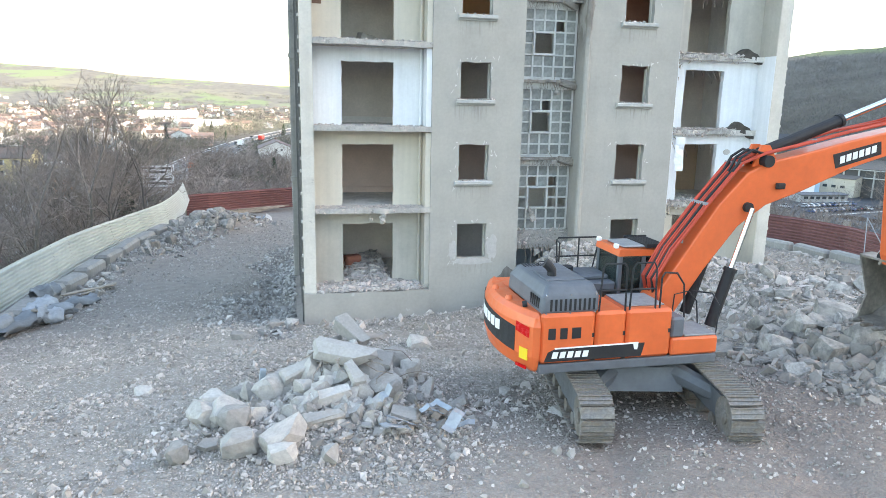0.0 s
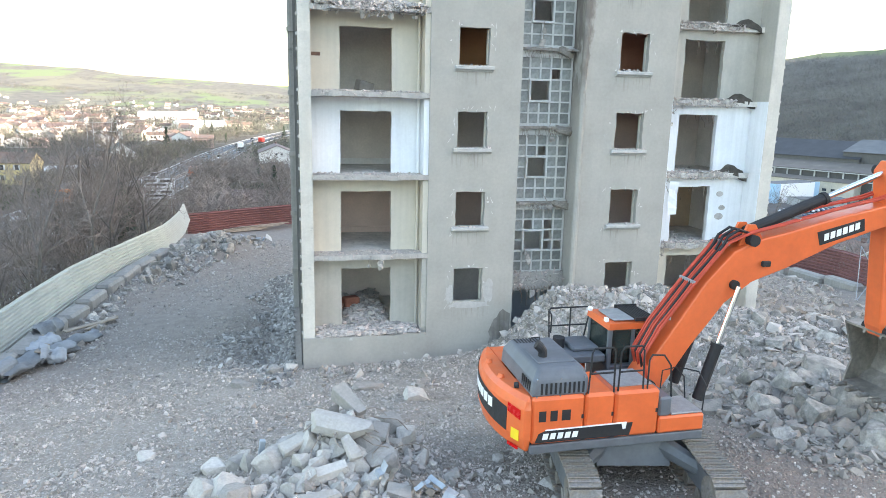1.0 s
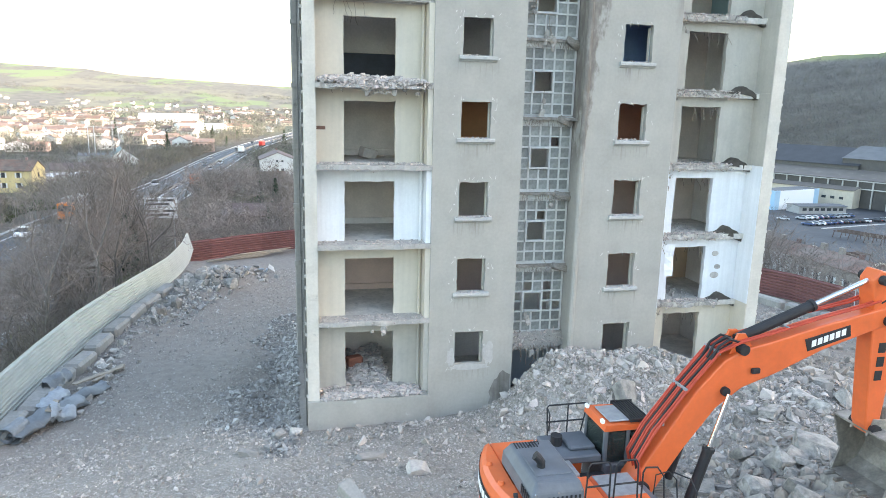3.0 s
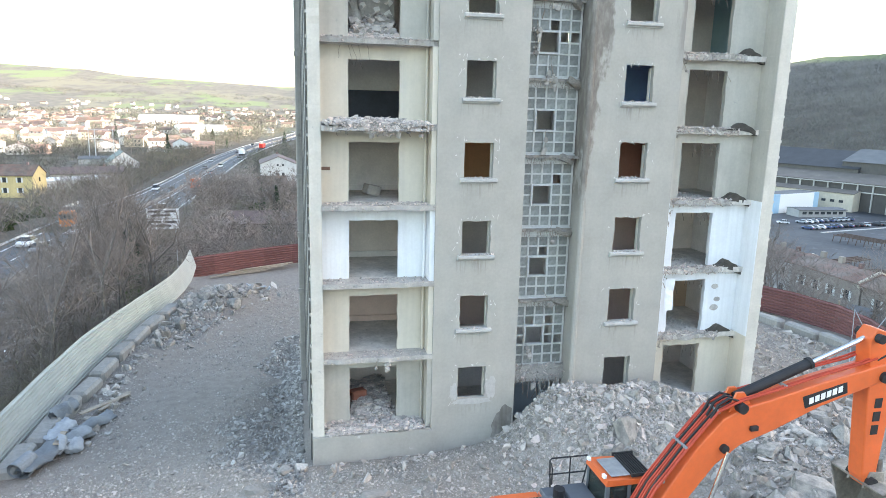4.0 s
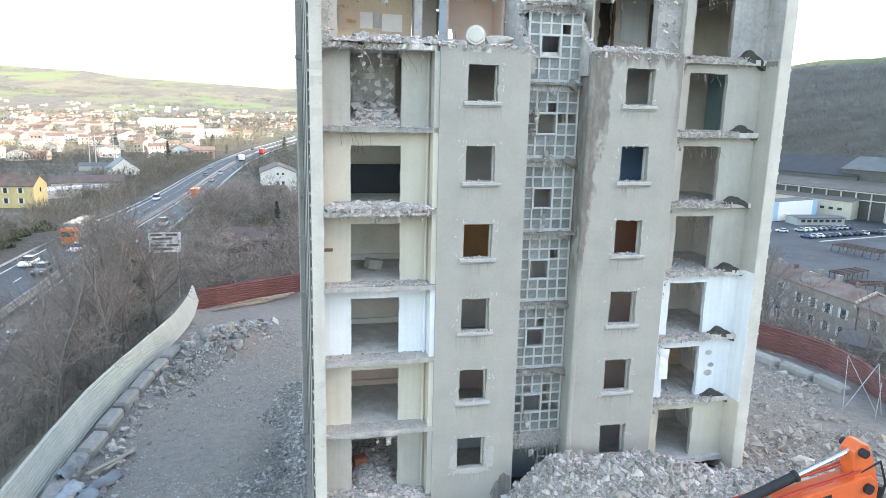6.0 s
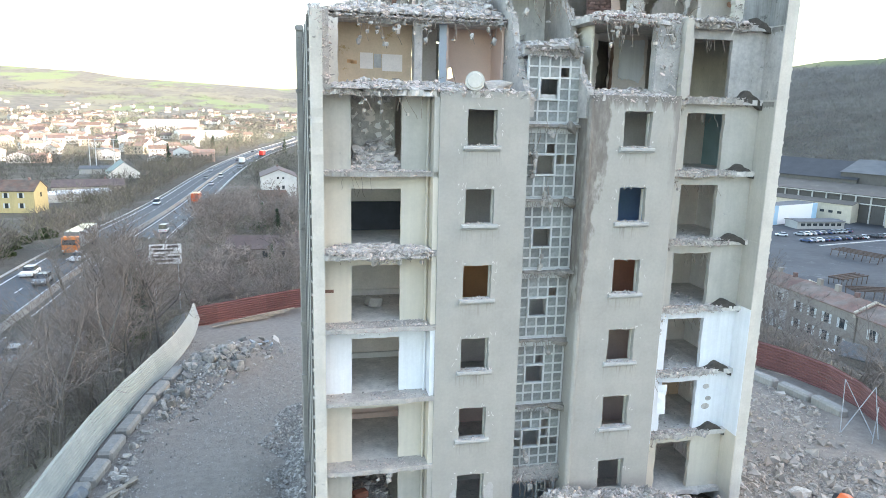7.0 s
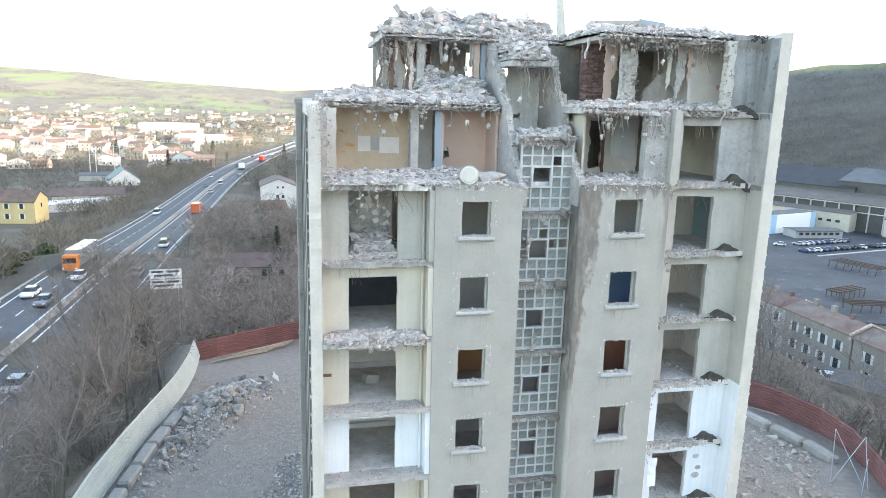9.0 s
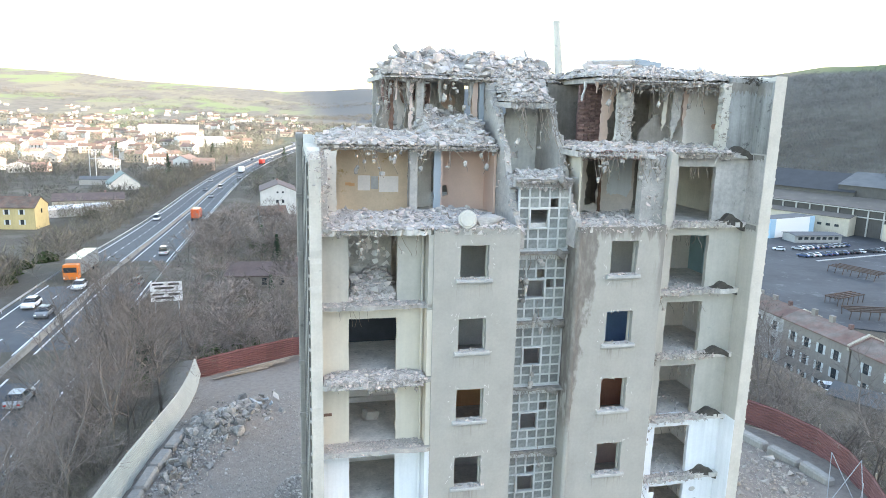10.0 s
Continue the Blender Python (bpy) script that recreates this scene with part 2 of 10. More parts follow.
# ---- materials ----
def material(name, base, rough=0.85, metal=0.0, vary=0.25, scale=1.5, fine=14.0, bump=0.25, bump_size=30.0, tint=None,
             streak=0.0, island=0.0, each=0.0, spec=0.4, stain=None, stain_at=0.62, coat=0.0):
    """A weathered surface: two scales of tone, optional second tint, run-off streaks, stains and tone by piece."""
    m = bpy.data.materials.new(name)
    m.use_nodes = True
    nt = m.node_tree
    N, L = nt.nodes, nt.links
    bsdf = N["Principled BSDF"]
    bsdf.inputs["Roughness"].default_value = rough
    bsdf.inputs["Metallic"].default_value = metal
    bsdf.inputs["Specular IOR Level"].default_value = spec
    bsdf.inputs["Coat Weight"].default_value = coat
    tc = N.new("ShaderNodeTexCoord")
    def noise_tex(s, detail=5.0, vec=None, rough_n=0.6):
        n = N.new("ShaderNodeTexNoise")
        n.inputs["Scale"].default_value, n.inputs["Detail"].default_value = s, detail
        n.inputs["Roughness"].default_value = rough_n
        L.new(vec or tc.outputs["Object"], n.inputs["Vector"])
        return n.outputs["Fac"]
    def mapped(val, a, b, c, d):
        r = N.new("ShaderNodeMapRange")
        r.inputs[1].default_value, r.inputs[2].default_value, r.inputs[3].default_value, r.inputs[4].default_value = a, b, c, d
        L.new(val, r.inputs[0])
        return r.outputs[0]
    def times(a, b):
        n = N.new("ShaderNodeMath")
        n.operation = "MULTIPLY"
        L.new(a, n.inputs[0])
        L.new(b, n.inputs[1])
        return n.outputs[0]
    def mix(fac, a, b):
        n = N.new("ShaderNodeMix")
        n.data_type = "RGBA"
        L.new(fac, n.inputs[0])
        for s, v in ((6, a), (7, b)):
            if isinstance(v, tuple):
                n.inputs[s].default_value = (*v, 1)
            else:
                L.new(v, n.inputs[s])
        return n.outputs[2]
    big, small = noise_tex(scale), noise_tex(fine, 6.0)
    tone = times(mapped(big, 0.3, 0.7, 1 - vary, 1 + vary), mapped(small, 0.3, 0.7, 1 - vary * 0.6, 1 + vary * 0.6))
    col = None
    if tint is not None:
        col = mix(mapped(noise_tex(scale * 0.6, 6.0), 0.42, 0.6, 0, 1), base, tint)
    if streak:
        mp = N.new("ShaderNodeMapping")
        mp.inputs["Scale"].default_value = (3.0, 3.0, 0.16)
        L.new(tc.outputs["Object"], mp.inputs["Vector"])
        tone = times(tone, mapped(noise_tex(1.6, 6.0, mp.outputs[0]), 0.4, 0.72, 1 + streak * 0.3, 1 - streak))
    if island:
        g = N.new("ShaderNodeNewGeometry")
        tone = times(tone, mapped(g.outputs["Random Per Island"], 0, 1, 1 - island, 1 + island))
        if tint is not None:
            col = mix(mapped(g.outputs["Random Per Island"], 0.55, 0.9, 0, 1), base, tint)
    if each:
        g = N.new("ShaderNodeObjectInfo")
        tone = times(tone, mapped(g.outputs["Random"], 0, 1, 1 - each, 1 + each))
    if stain is not None:
        col = mix(mapped(noise_tex(scale * 1.9, 8.0, None, 0.7), stain_at, stain_at + 0.05, 0, 1), col if col is not None else base, stain)
    mul = N.new("ShaderNodeMix")
    mul.data_type, mul.blend_type = "RGBA", "MULTIPLY"
    mul.inputs[0].default_value = 1.0
    if col is None:
        mul.inputs[6].default_value = (*base, 1)
    else:
        L.new(col, mul.inputs[6])
    L.new(tone, mul.inputs[7])
    L.new(mul.outputs[2], bsdf.inputs["Base Color"])
    L.new(mapped(small, 0.3, 0.7, max(0.05, rough - 0.1), min(1, rough + 0.1)), bsdf.inputs["Roughness"])
    if bump:
        b = N.new("ShaderNodeBump")
        b.inputs["Strength"].default_value, b.inputs["Distance"].default_value = bump, 0.02
        L.new(noise_tex(bump_size, 4.0), b.inputs["Height"])
        L.new(b.outputs[0], bsdf.inputs["Normal"])
    return m


M_FACADE = material("grey_render", (0.405, 0.387, 0.35), 0.9, vary=0.09, scale=0.8, fine=9, bump=0.3, bump_size=45, streak=0.02, stain=(0.52, 0.51, 0.49), stain_at=0.66)
M_WETFACADE = material("damp_grey_render", (0.205, 0.188, 0.168), 0.85, vary=0.15, scale=1.2, fine=8, bump=0.3, bump_size=45, streak=0.3, tint=(0.30, 0.285, 0.265))
M_PALE = material("pale_concrete", (0.60, 0.565, 0.505), 0.9, vary=0.1, scale=1.1, fine=12, bump=0.3, streak=0.05, stain=(0.44, 0.42, 0.385), stain_at=0.63)
M_CREAM = material("cream_paint", (0.63, 0.575, 0.485), 0.8, vary=0.06, scale=0.8, fine=10, bump=0.2, streak=0.06, stain=(0.47, 0.45, 0.39), stain_at=0.68)
M_DULLCREAM = material("dull_cream_paint", (0.475, 0.45, 0.40), 0.8, vary=0.09, scale=0.9, fine=10, bump=0.2, streak=0.07, stain=(0.38, 0.37, 0.34), stain_at=0.66)
M_WHITE = material("white_paint", (0.78, 0.80, 0.82), 0.75, vary=0.05, scale=0.9, fine=11, bump=0.15, streak=0.08, stain=(0.55, 0.55, 0.54), stain_at=0.72)
M_GREYWALL = material("stained_grey_wall", (0.44, 0.42, 0.40), 0.88, vary=0.2, scale=1.1, fine=8, bump=0.3, streak=0.1, stain=(0.27, 0.265, 0.25), stain_at=0.6)
M_STREAKED = material("rain_streaked_grey_wall", (0.30, 0.30, 0.292), 0.88, vary=0.16, scale=0.9, fine=8, bump=0.3, streak=0.42, stain=(0.15, 0.148, 0.145), stain_at=0.58)
M_SPRAY = material("sprayed_pale_red", (0.62, 0.36, 0.27), 0.8, vary=0.15, scale=6, bump=0.05)
M_ROOM = material("beige_wallpaper", (0.76, 0.69, 0.64), 0.85, vary=0.1, scale=1.0, bump=0.1)
M_ROOMGREY = material("grey_room_wall", (0.80, 0.775, 0.75), 0.85, vary=0.1, scale=1.0, bump=0.1)
M_PINKISH = material("pink_beige_wall", (0.74, 0.58, 0.52), 0.85, vary=0.08, scale=1.0, bump=0.1)
M_ORANGEWALL = material("orange_room_wall", (0.64, 0.35, 0.18), 0.8, vary=0.08, scale=1.2, bump=0.1)
M_REDWALL = material("red_brown_room_wall", (0.55, 0.29, 0.21), 0.8, vary=0.1, scale=1.2, bump=0.1)
M_BLUEWALL = material("blue_room_wall", (0.25, 0.38, 0.60), 0.8, vary=0.1, scale=1.2, bump=0.1)
M_TEAL = material("teal_room_wall", (0.30, 0.45, 0.48), 0.8, vary=0.08, scale=1.2, bump=0.1)
M_OCHRE = material("ochre_room_wall", (0.60, 0.46, 0.33), 0.8, vary=0.1, scale=1.0, bump=0.1, stain=(0.45, 0.3, 0.15))
M_PINK = material("salmon_room_wall", (0.62, 0.45, 0.375), 0.8, vary=0.06, scale=1.0, bump=0.1, stain=(0.6, 0.5, 0.45), stain_at=0.72)
M_PALEBLUE = material("pale_blue_wall", (0.35, 0.395, 0.44), 0.8, vary=0.06, scale=1.0, bump=0.1)
M_NAVY = material("navy_panel", (0.05, 0.058, 0.075), 0.6, vary=0.2, scale=2.0, bump=0.1)
M_CONC = material("raw_concrete", (0.42, 0.395, 0.37), 0.95, vary=0.16, scale=2.5, fine=16, bump=0.6, bump_size=25, tint=(0.46, 0.43, 0.40), stain=(0.31, 0.295, 0.275), stain_at=0.6)
M_DIRTYCONC = material("dusty_concrete", (0.46, 0.43, 0.40), 0.95, vary=0.28, scale=2.2, fine=9, bump=0.6, bump_size=20)
M_FLOOR = material("dusty_floor_screed", (0.62, 0.585, 0.545), 0.95, vary=0.2, scale=1.6, fine=9, bump=0.5, bump_size=20, stain=(0.45, 0.42, 0.39), stain_at=0.6)
M_SOIL = material("dark_tar_and_soil", (0.085, 0.075, 0.065), 0.95, vary=0.3, scale=4, fine=25, bump=0.8, bump_size=25)
M_STONE = material("broken_concrete", (0.515, 0.478, 0.448), 0.95, vary=0.16, scale=3, fine=20, bump=0.5, bump_size=18, island=0.42, tint=(0.45, 0.375, 0.345))
M_CRUSHED = material("crushed_concrete", (0.45, 0.42, 0.4), 0.97, vary=0.3, scale=4, fine=22, bump=1.0, bump_size=16)
M_RUBBLE = material("dusty_brown_rubble", (0.375, 0.34, 0.305), 0.95, vary=0.16, scale=3, fine=20, bump=0.5, bump_size=18, island=0.33, tint=(0.28, 0.235, 0.20))
M_BLOCK = material("concrete_lump", (0.42, 0.39, 0.355), 0.95, vary=0.16, scale=3, fine=18, bump=0.6, bump_size=14, each=0.3, tint=(0.38, 0.35, 0.32))
M_GRAVEL = material("crushed_rubble", (0.37, 0.334, 0.298), 0.97, vary=0.16, scale=3, fine=20, bump=0.4, bump_size=30, island=0.35, tint=(0.44, 0.39, 0.355))
# red brick darkened for the shade in the torn storey; chimneys share it
M_DARKBRICK = material("dark_red_brick", (0.225, 0.14, 0.125), 0.92, vary=0.25, scale=3, fine=20, bump=0.5, each=0.35)
M_BROWN = material("brown_timber_edge", (0.20, 0.115, 0.085), 0.85, vary=0.3, scale=3, bump=0.3)
M_BRICK = material("red_brick", (0.27, 0.105, 0.07), 0.9, vary=0.2, scale=4, fine=20, bump=0.5)
M_REBAR = material("rusty_rebar", (0.30, 0.25, 0.21), 0.8, 0.2, vary=0.3, scale=8, bump=0.2)
M_SILL = material("sill_concrete", (0.47, 0.46, 0.44), 0.9, vary=0.12, scale=4, fine=20, bump=0.4, bump_size=25)


def stained(m, sill_x, damp=None):
    """Adds run-off marks under the window sills, and damp running down from a torn top edge along one side."""
    nt = m.node_tree
    N, L = nt.nodes, nt.links
    bsdf = N["Principled BSDF"]
    clean = bsdf.inputs["Base Color"].links[0].from_socket
    tc = N.new("ShaderNodeTexCoord")
    sep = N.new("ShaderNodeSeparateXYZ")
    L.new(tc.outputs["Object"], sep.inputs[0])
    x, z = sep.outputs[0], sep.outputs[2]
    def op(kind, a, b):
        n = N.new("ShaderNodeMath")
        n.operation = kind
        for i, v in enumerate((a, b)):
            if isinstance(v, (int, float)):
                n.inputs[i].default_value = v
            else:
                L.new(v, n.inputs[i])
        return n.outputs[0]
    def ramp(v, a, b, c=0.0, d=1.0):
        r = N.new("ShaderNodeMapRange")
        r.interpolation_type = "SMOOTHSTEP"
        for i, k in enumerate((a, b, c, d)):
            r.inputs[i + 1].default_value = k
        L.new(v, r.inputs[0])
        return r.outputs[0]
    def grain(sx, sz, detail=6.0):
        mp = N.new("ShaderNodeMapping")
        mp.inputs["Scale"].default_value = (sx, sx, sz)
        L.new(tc.outputs["Object"], mp.inputs["Vector"])
        n = N.new("ShaderNodeTexNoise")
        n.inputs["Scale"].default_value, n.inputs["Detail"].default_value, n.inputs["Roughness"].default_value = 1.0, detail, 0.65
        L.new(mp.outputs[0], n.inputs["Vector"])
        return n.outputs["Fac"]
    below = op("MODULO", op("SUBTRACT", 2.02 + 2.75 * 9, z), 2.75)
    drip = op("MULTIPLY", ramp(below, 0.1, 0.75, 1, 0), ramp(grain(9.0, 0.5), 0.5, 0.66))
    drip = op("MULTIPLY", drip, op("MULTIPLY", ramp(x, sill_x[0] - 0.15, sill_x[0]), ramp(x, sill_x[1], sill_x[1] + 0.15, 1, 0)))
    fac = op("MULTIPLY", drip, 0.5)
    if damp:
        up = ramp(z, 7.5, 17.6)
        reach = op("ADD", op("MULTIPLY", op("POWER", up, 1.6), 0.62), op("MULTIPLY", op("SUBTRACT", grain(1.6, 0.8), 0.5), 1.5))
        side = op("SUBTRACT", op("ADD", reach, damp[0] + 0.1), x)
        run = op("MULTIPLY", ramp(side, -0.04, 0.14), ramp(up, 0.0, 0.22))
        head = op("ADD", op("SUBTRACT", z, 17.35), op("MULTIPLY", op("SUBTRACT", grain(2.6, 0.35), 0.5), 2.6))
        fac = op("MAXIMUM", fac, op("MULTIPLY", run, ramp(grain(3.0, 1.2), 0.3, 0.6, 0.45, 0.95)))
        fac = op("MAXIMUM", fac, op("MULTIPLY", ramp(head, -0.1, 0.25), 0.75))
        edge = op("ADD", op("SUBTRACT", x, damp[1] - 0.3), op("MULTIPLY", op("SUBTRACT", grain(2.0, 0.4), 0.5), 0.9))
        fac = op("MAXIMUM", fac, op("MULTIPLY", op("MULTIPLY", ramp(edge, 0.0, 0.2), ramp(z, 13.5, 16.5)), 0.6))
    mix = N.new("ShaderNodeMix")
    mix.data_type = "RGBA"
    L.new(fac, mix.inputs[0])
    L.new(clean, mix.inputs[6])
    mix.inputs[7].default_value = (0.19, 0.165, 0.145, 1)
    L.new(mix.outputs[2], bsdf.inputs["Base Color"])
    return m


FACADE_LOOK = dict(rough=0.9, vary=0.09, scale=0.8, fine=9, bump=0.3, bump_size=45, streak=0.02, stain=(0.52, 0.51, 0.49), stain_at=0.66)
M_FACADE_A = stained(material("grey_render_with_runs", (0.405, 0.387, 0.35), **FACADE_LOOK), (-0.12, 1.2))
M_FACADE_B = stained(material("grey_render_with_damp", (0.405, 0.387, 0.35), **FACADE_LOOK), (5.7, 7.05), (4.52, 8.02))
# ---- the ground: one sheet from the site to the hills ----
def interp(v, xs, ys):
    return np.interp(v, xs, ys)


def sstep(v, a, b):
    t = np.clip((v - a) / (b - a), 0, 1)
    return t * t * (3 - 2 * t)


FENCE_L = ([-40, 3, 9, 14, 19, 24, 29, 33.5, 37.4], [-17.4, -16.95, -16.85, -16.5, -15.8, -15.0, -14.3, -13.75, -14.2])
FENCE_R = ([-40, 6, 9, 12, 15, 18, 20, 28, 36, 44], [22, 28.0, 29.0, 30.2, 30.7, 29.8, 28.6, 22, 13, 0])


def vnoise(x, y, s, k=0.0):
    """Smooth cheap noise from a few waves."""
    return (np.sin(x * s + 1.3 + k) * np.cos(y * s * 1.1 + 0.7 * k) + 0.6 * np.sin(x * s * 2.1 - y * s * 1.7 + k) + 0.4 * np.cos(x * s * 3.7 + y * s * 3.1 + 2 * k)) / 2.0


def mounds(x, y):
    """Heaps of rubble on the site."""
    def bump(cx, cy, sx, sy, h, turn=0.0):
        c, s = math.cos(radians(turn)), math.sin(radians(turn))
        u, v = (x - cx) * c + (y - cy) * s, -(x - cx) * s + (y - cy) * c
        return h * np.exp(-((u / sx) ** 2 + (v / sy) ** 2))
    z = bump(6.2, -1.3, 3.3, 2.4, 2.35) + bump(10.5, -2.3, 3.4, 2.8, 1.05) + bump(3.5, -0.5, 1.5, 1.5, 1.3) + bump(9.5, -5.8, 3.2, 2.2, 0.6, 20)
    z += bump(17, -4, 5.5, 4.5, 0.9) + bump(14.5, 1.0, 3.0, 4.0, 0.5) + bump(9.6, -9.6, 3.0, 2.6, 0.6)
    z += bump(-4.55, -9.1, 1.2, 0.9, 1.05, 20) + bump(-5.3, -11.0, 2.2, 1.5, 0.3, 10)
    z += bump(-10.9, 24.5, 2.3, 3.9, 1.35, -25) + bump(-14.0, 16, 1.2, 4.0, 0.35)
    z += bump(-0.5, -1.6, 4.5, 1.1, 0.35)
    return z


def road_x(y):
    """The motorway's middle line."""
    return interp(y, [-600, 56, 90, 140, 196, 300, 397, 504, 614, 740, 900, 1400], [-48, -37.6, -38.0, -40.4, -42.7, -42.4, -39.8, -28.0, -8.9, 10.8, -40, -300])


def floor_z(y):
    """The valley floor falls away from the site."""
    return interp(y, [60, 115, 175, 235, 400, 1000], [-9.3, -11.0, -16.0, -18.5, -21.0, -21.0])


def ground_z(x, y):
    x, y = np.asarray(x, float), np.asarray(y, float)
    site = interp(y, [-60, -14, -11, -8, -4, 0, 12, 20, 38, 60], [2.2, 1.75, 1.5, 1.15, 0.5, 0.0, -0.7, -1.05, -2.2, -3.0])
    site = site - interp(y, [-30, -12, 0, 5, 20, 40], [0.0, 0.03, 0.075, 0.085, 0.03, 0.0]) * np.maximum(-7 - x, 0)
    site = site - 0.055 * np.maximum(x - 11, 0)
    site = site + mounds(x, y) + 0.07 * vnoise(x, y, 0.8) + 0.03 * vnoise(x, y, 2.9, 2.0)
    # wheel and track ruts beside the machine
    ruts = np.exp(-((x - 3.6 - 0.18 * (y + 10)) / 0.5) ** 2) + np.exp(-((x - 0.2 - 0.18 * (y + 10)) / 0.5) ** 2)
    site = site - 0.16 * ruts * np.exp(-((y + 13.5) / 3.5) ** 2)
    # trench along the flank of the block
    site = site - 0.35 * np.exp(-((x + 6.6) / 1.0) ** 2) * sstep(y, -1, 2) * (1 - sstep(y, 10, 16))
    d = np.maximum.reduce([interp(y, *FENCE_L) - x, x - interp(y, *FENCE_R), (y - 42 - 0.08 * (x + 6)), np.full_like(x, -99.0)])
    dist = np.hypot(x + 6, y + 23)
    az = np.degrees(np.arctan2(x + 6, y + 23))
    # from 76 to 150 degrees an unseen ridge is raised to shade the site
    rim = interp(az, [-180, -120, -60, -25, -20.3, -17, -9, -0.5, 3, 6, 14, 30, 39.7, 45.7, 58, 76, 85, 95, 150, 170, 180],
                 [3, 3, 2.4, 2.4, 2.15, 1.9, 1.55, 1.05, 1.2, 1.5, 1.65, 2.6, 3.55, 4.1, 6.5, 8.7, 12.0, 14.5, 14.5, 4, 3])
    far = interp(az, [-180, -60, 3, 12, 30, 58, 75, 150, 175], [3000, 3500, 4300, 4200, 1150, 1050, 900, 900, 3000])
    start = interp(az, [-180, -60, 3, 12, 30, 58, 75, 150, 175], [700, 950, 2200, 1500, 420, 330, 220, 220, 700])
    t = np.clip((dist - start) / (far - start), 0, 1)
    top = 21 + far * np.tan(np.radians(rim))
    hill = (top + 10) * (t ** 1.35) * (1 + 0.05 * vnoise(x, y, 0.006) * t * (1 - t) * 4)
    # the works lie lower, in the bottom of the valley
    aside = sstep(az, 6, 20)
    low = floor_z(y) * (1 - aside) + (-9.3 - 19.3 * sstep(x, 48, 98) * sstep(az, 14, 26) * (1 - t)) * aside
    valley = low + 0.5 * vnoise(x, y, 0.03) * sstep(dist, 60, 200) + hill
    valley = np.where(dist > far, -9.3 + (top + 10) - (dist - far) * 0.02, valley)
    # motorway bench
    rd = np.abs(x - road_x(y))
    bench = (1 - sstep(rd, 14, 20)) * (1 - sstep(y, 600, 820))
    valley = valley * (1 - bench) + (floor_z(y) + 0.8) * bench
    edge = np.maximum(d, 0)
    w = sstep(edge, 0.5, 11.5)
    return site * (1 - w) + valley * w


def spaced(lo, hi, fine, outer, grow=1.13):
    mid = list(np.arange(lo, hi + 1e-6, fine))
    a, s = lo, fine
    left = []
    while a > -outer:
        s *= grow
        a -= s
        left.append(a)
    b, s = hi, fine
    right = []
    while b < outer:
        s *= grow
        b += s
        right.append(b)
    return np.array(left[::-1] + mid + right)


gx, gy = spaced(-20, 32, 0.33, 4900), spaced(-17, 44, 0.33, 4900)
GX, GY = np.meshgrid(gx, gy)
GZ = ground_z(GX, GY)
nx, ny = len(gx), len(gy)
me = bpy.data.meshes.new("ground")
idx = np.arange(nx * ny).reshape(ny, nx)
quads = np.stack([idx[:-1, :-1], idx[:-1, 1:], idx[1:, 1:], idx[1:, :-1]], -1).reshape(-1, 4)
me.from_pydata(np.stack([GX, GY, GZ], -1).reshape(-1, 3).tolist(), [], quads.tolist())
me.polygons.foreach_set("use_smooth", [True] * len(me.polygons))


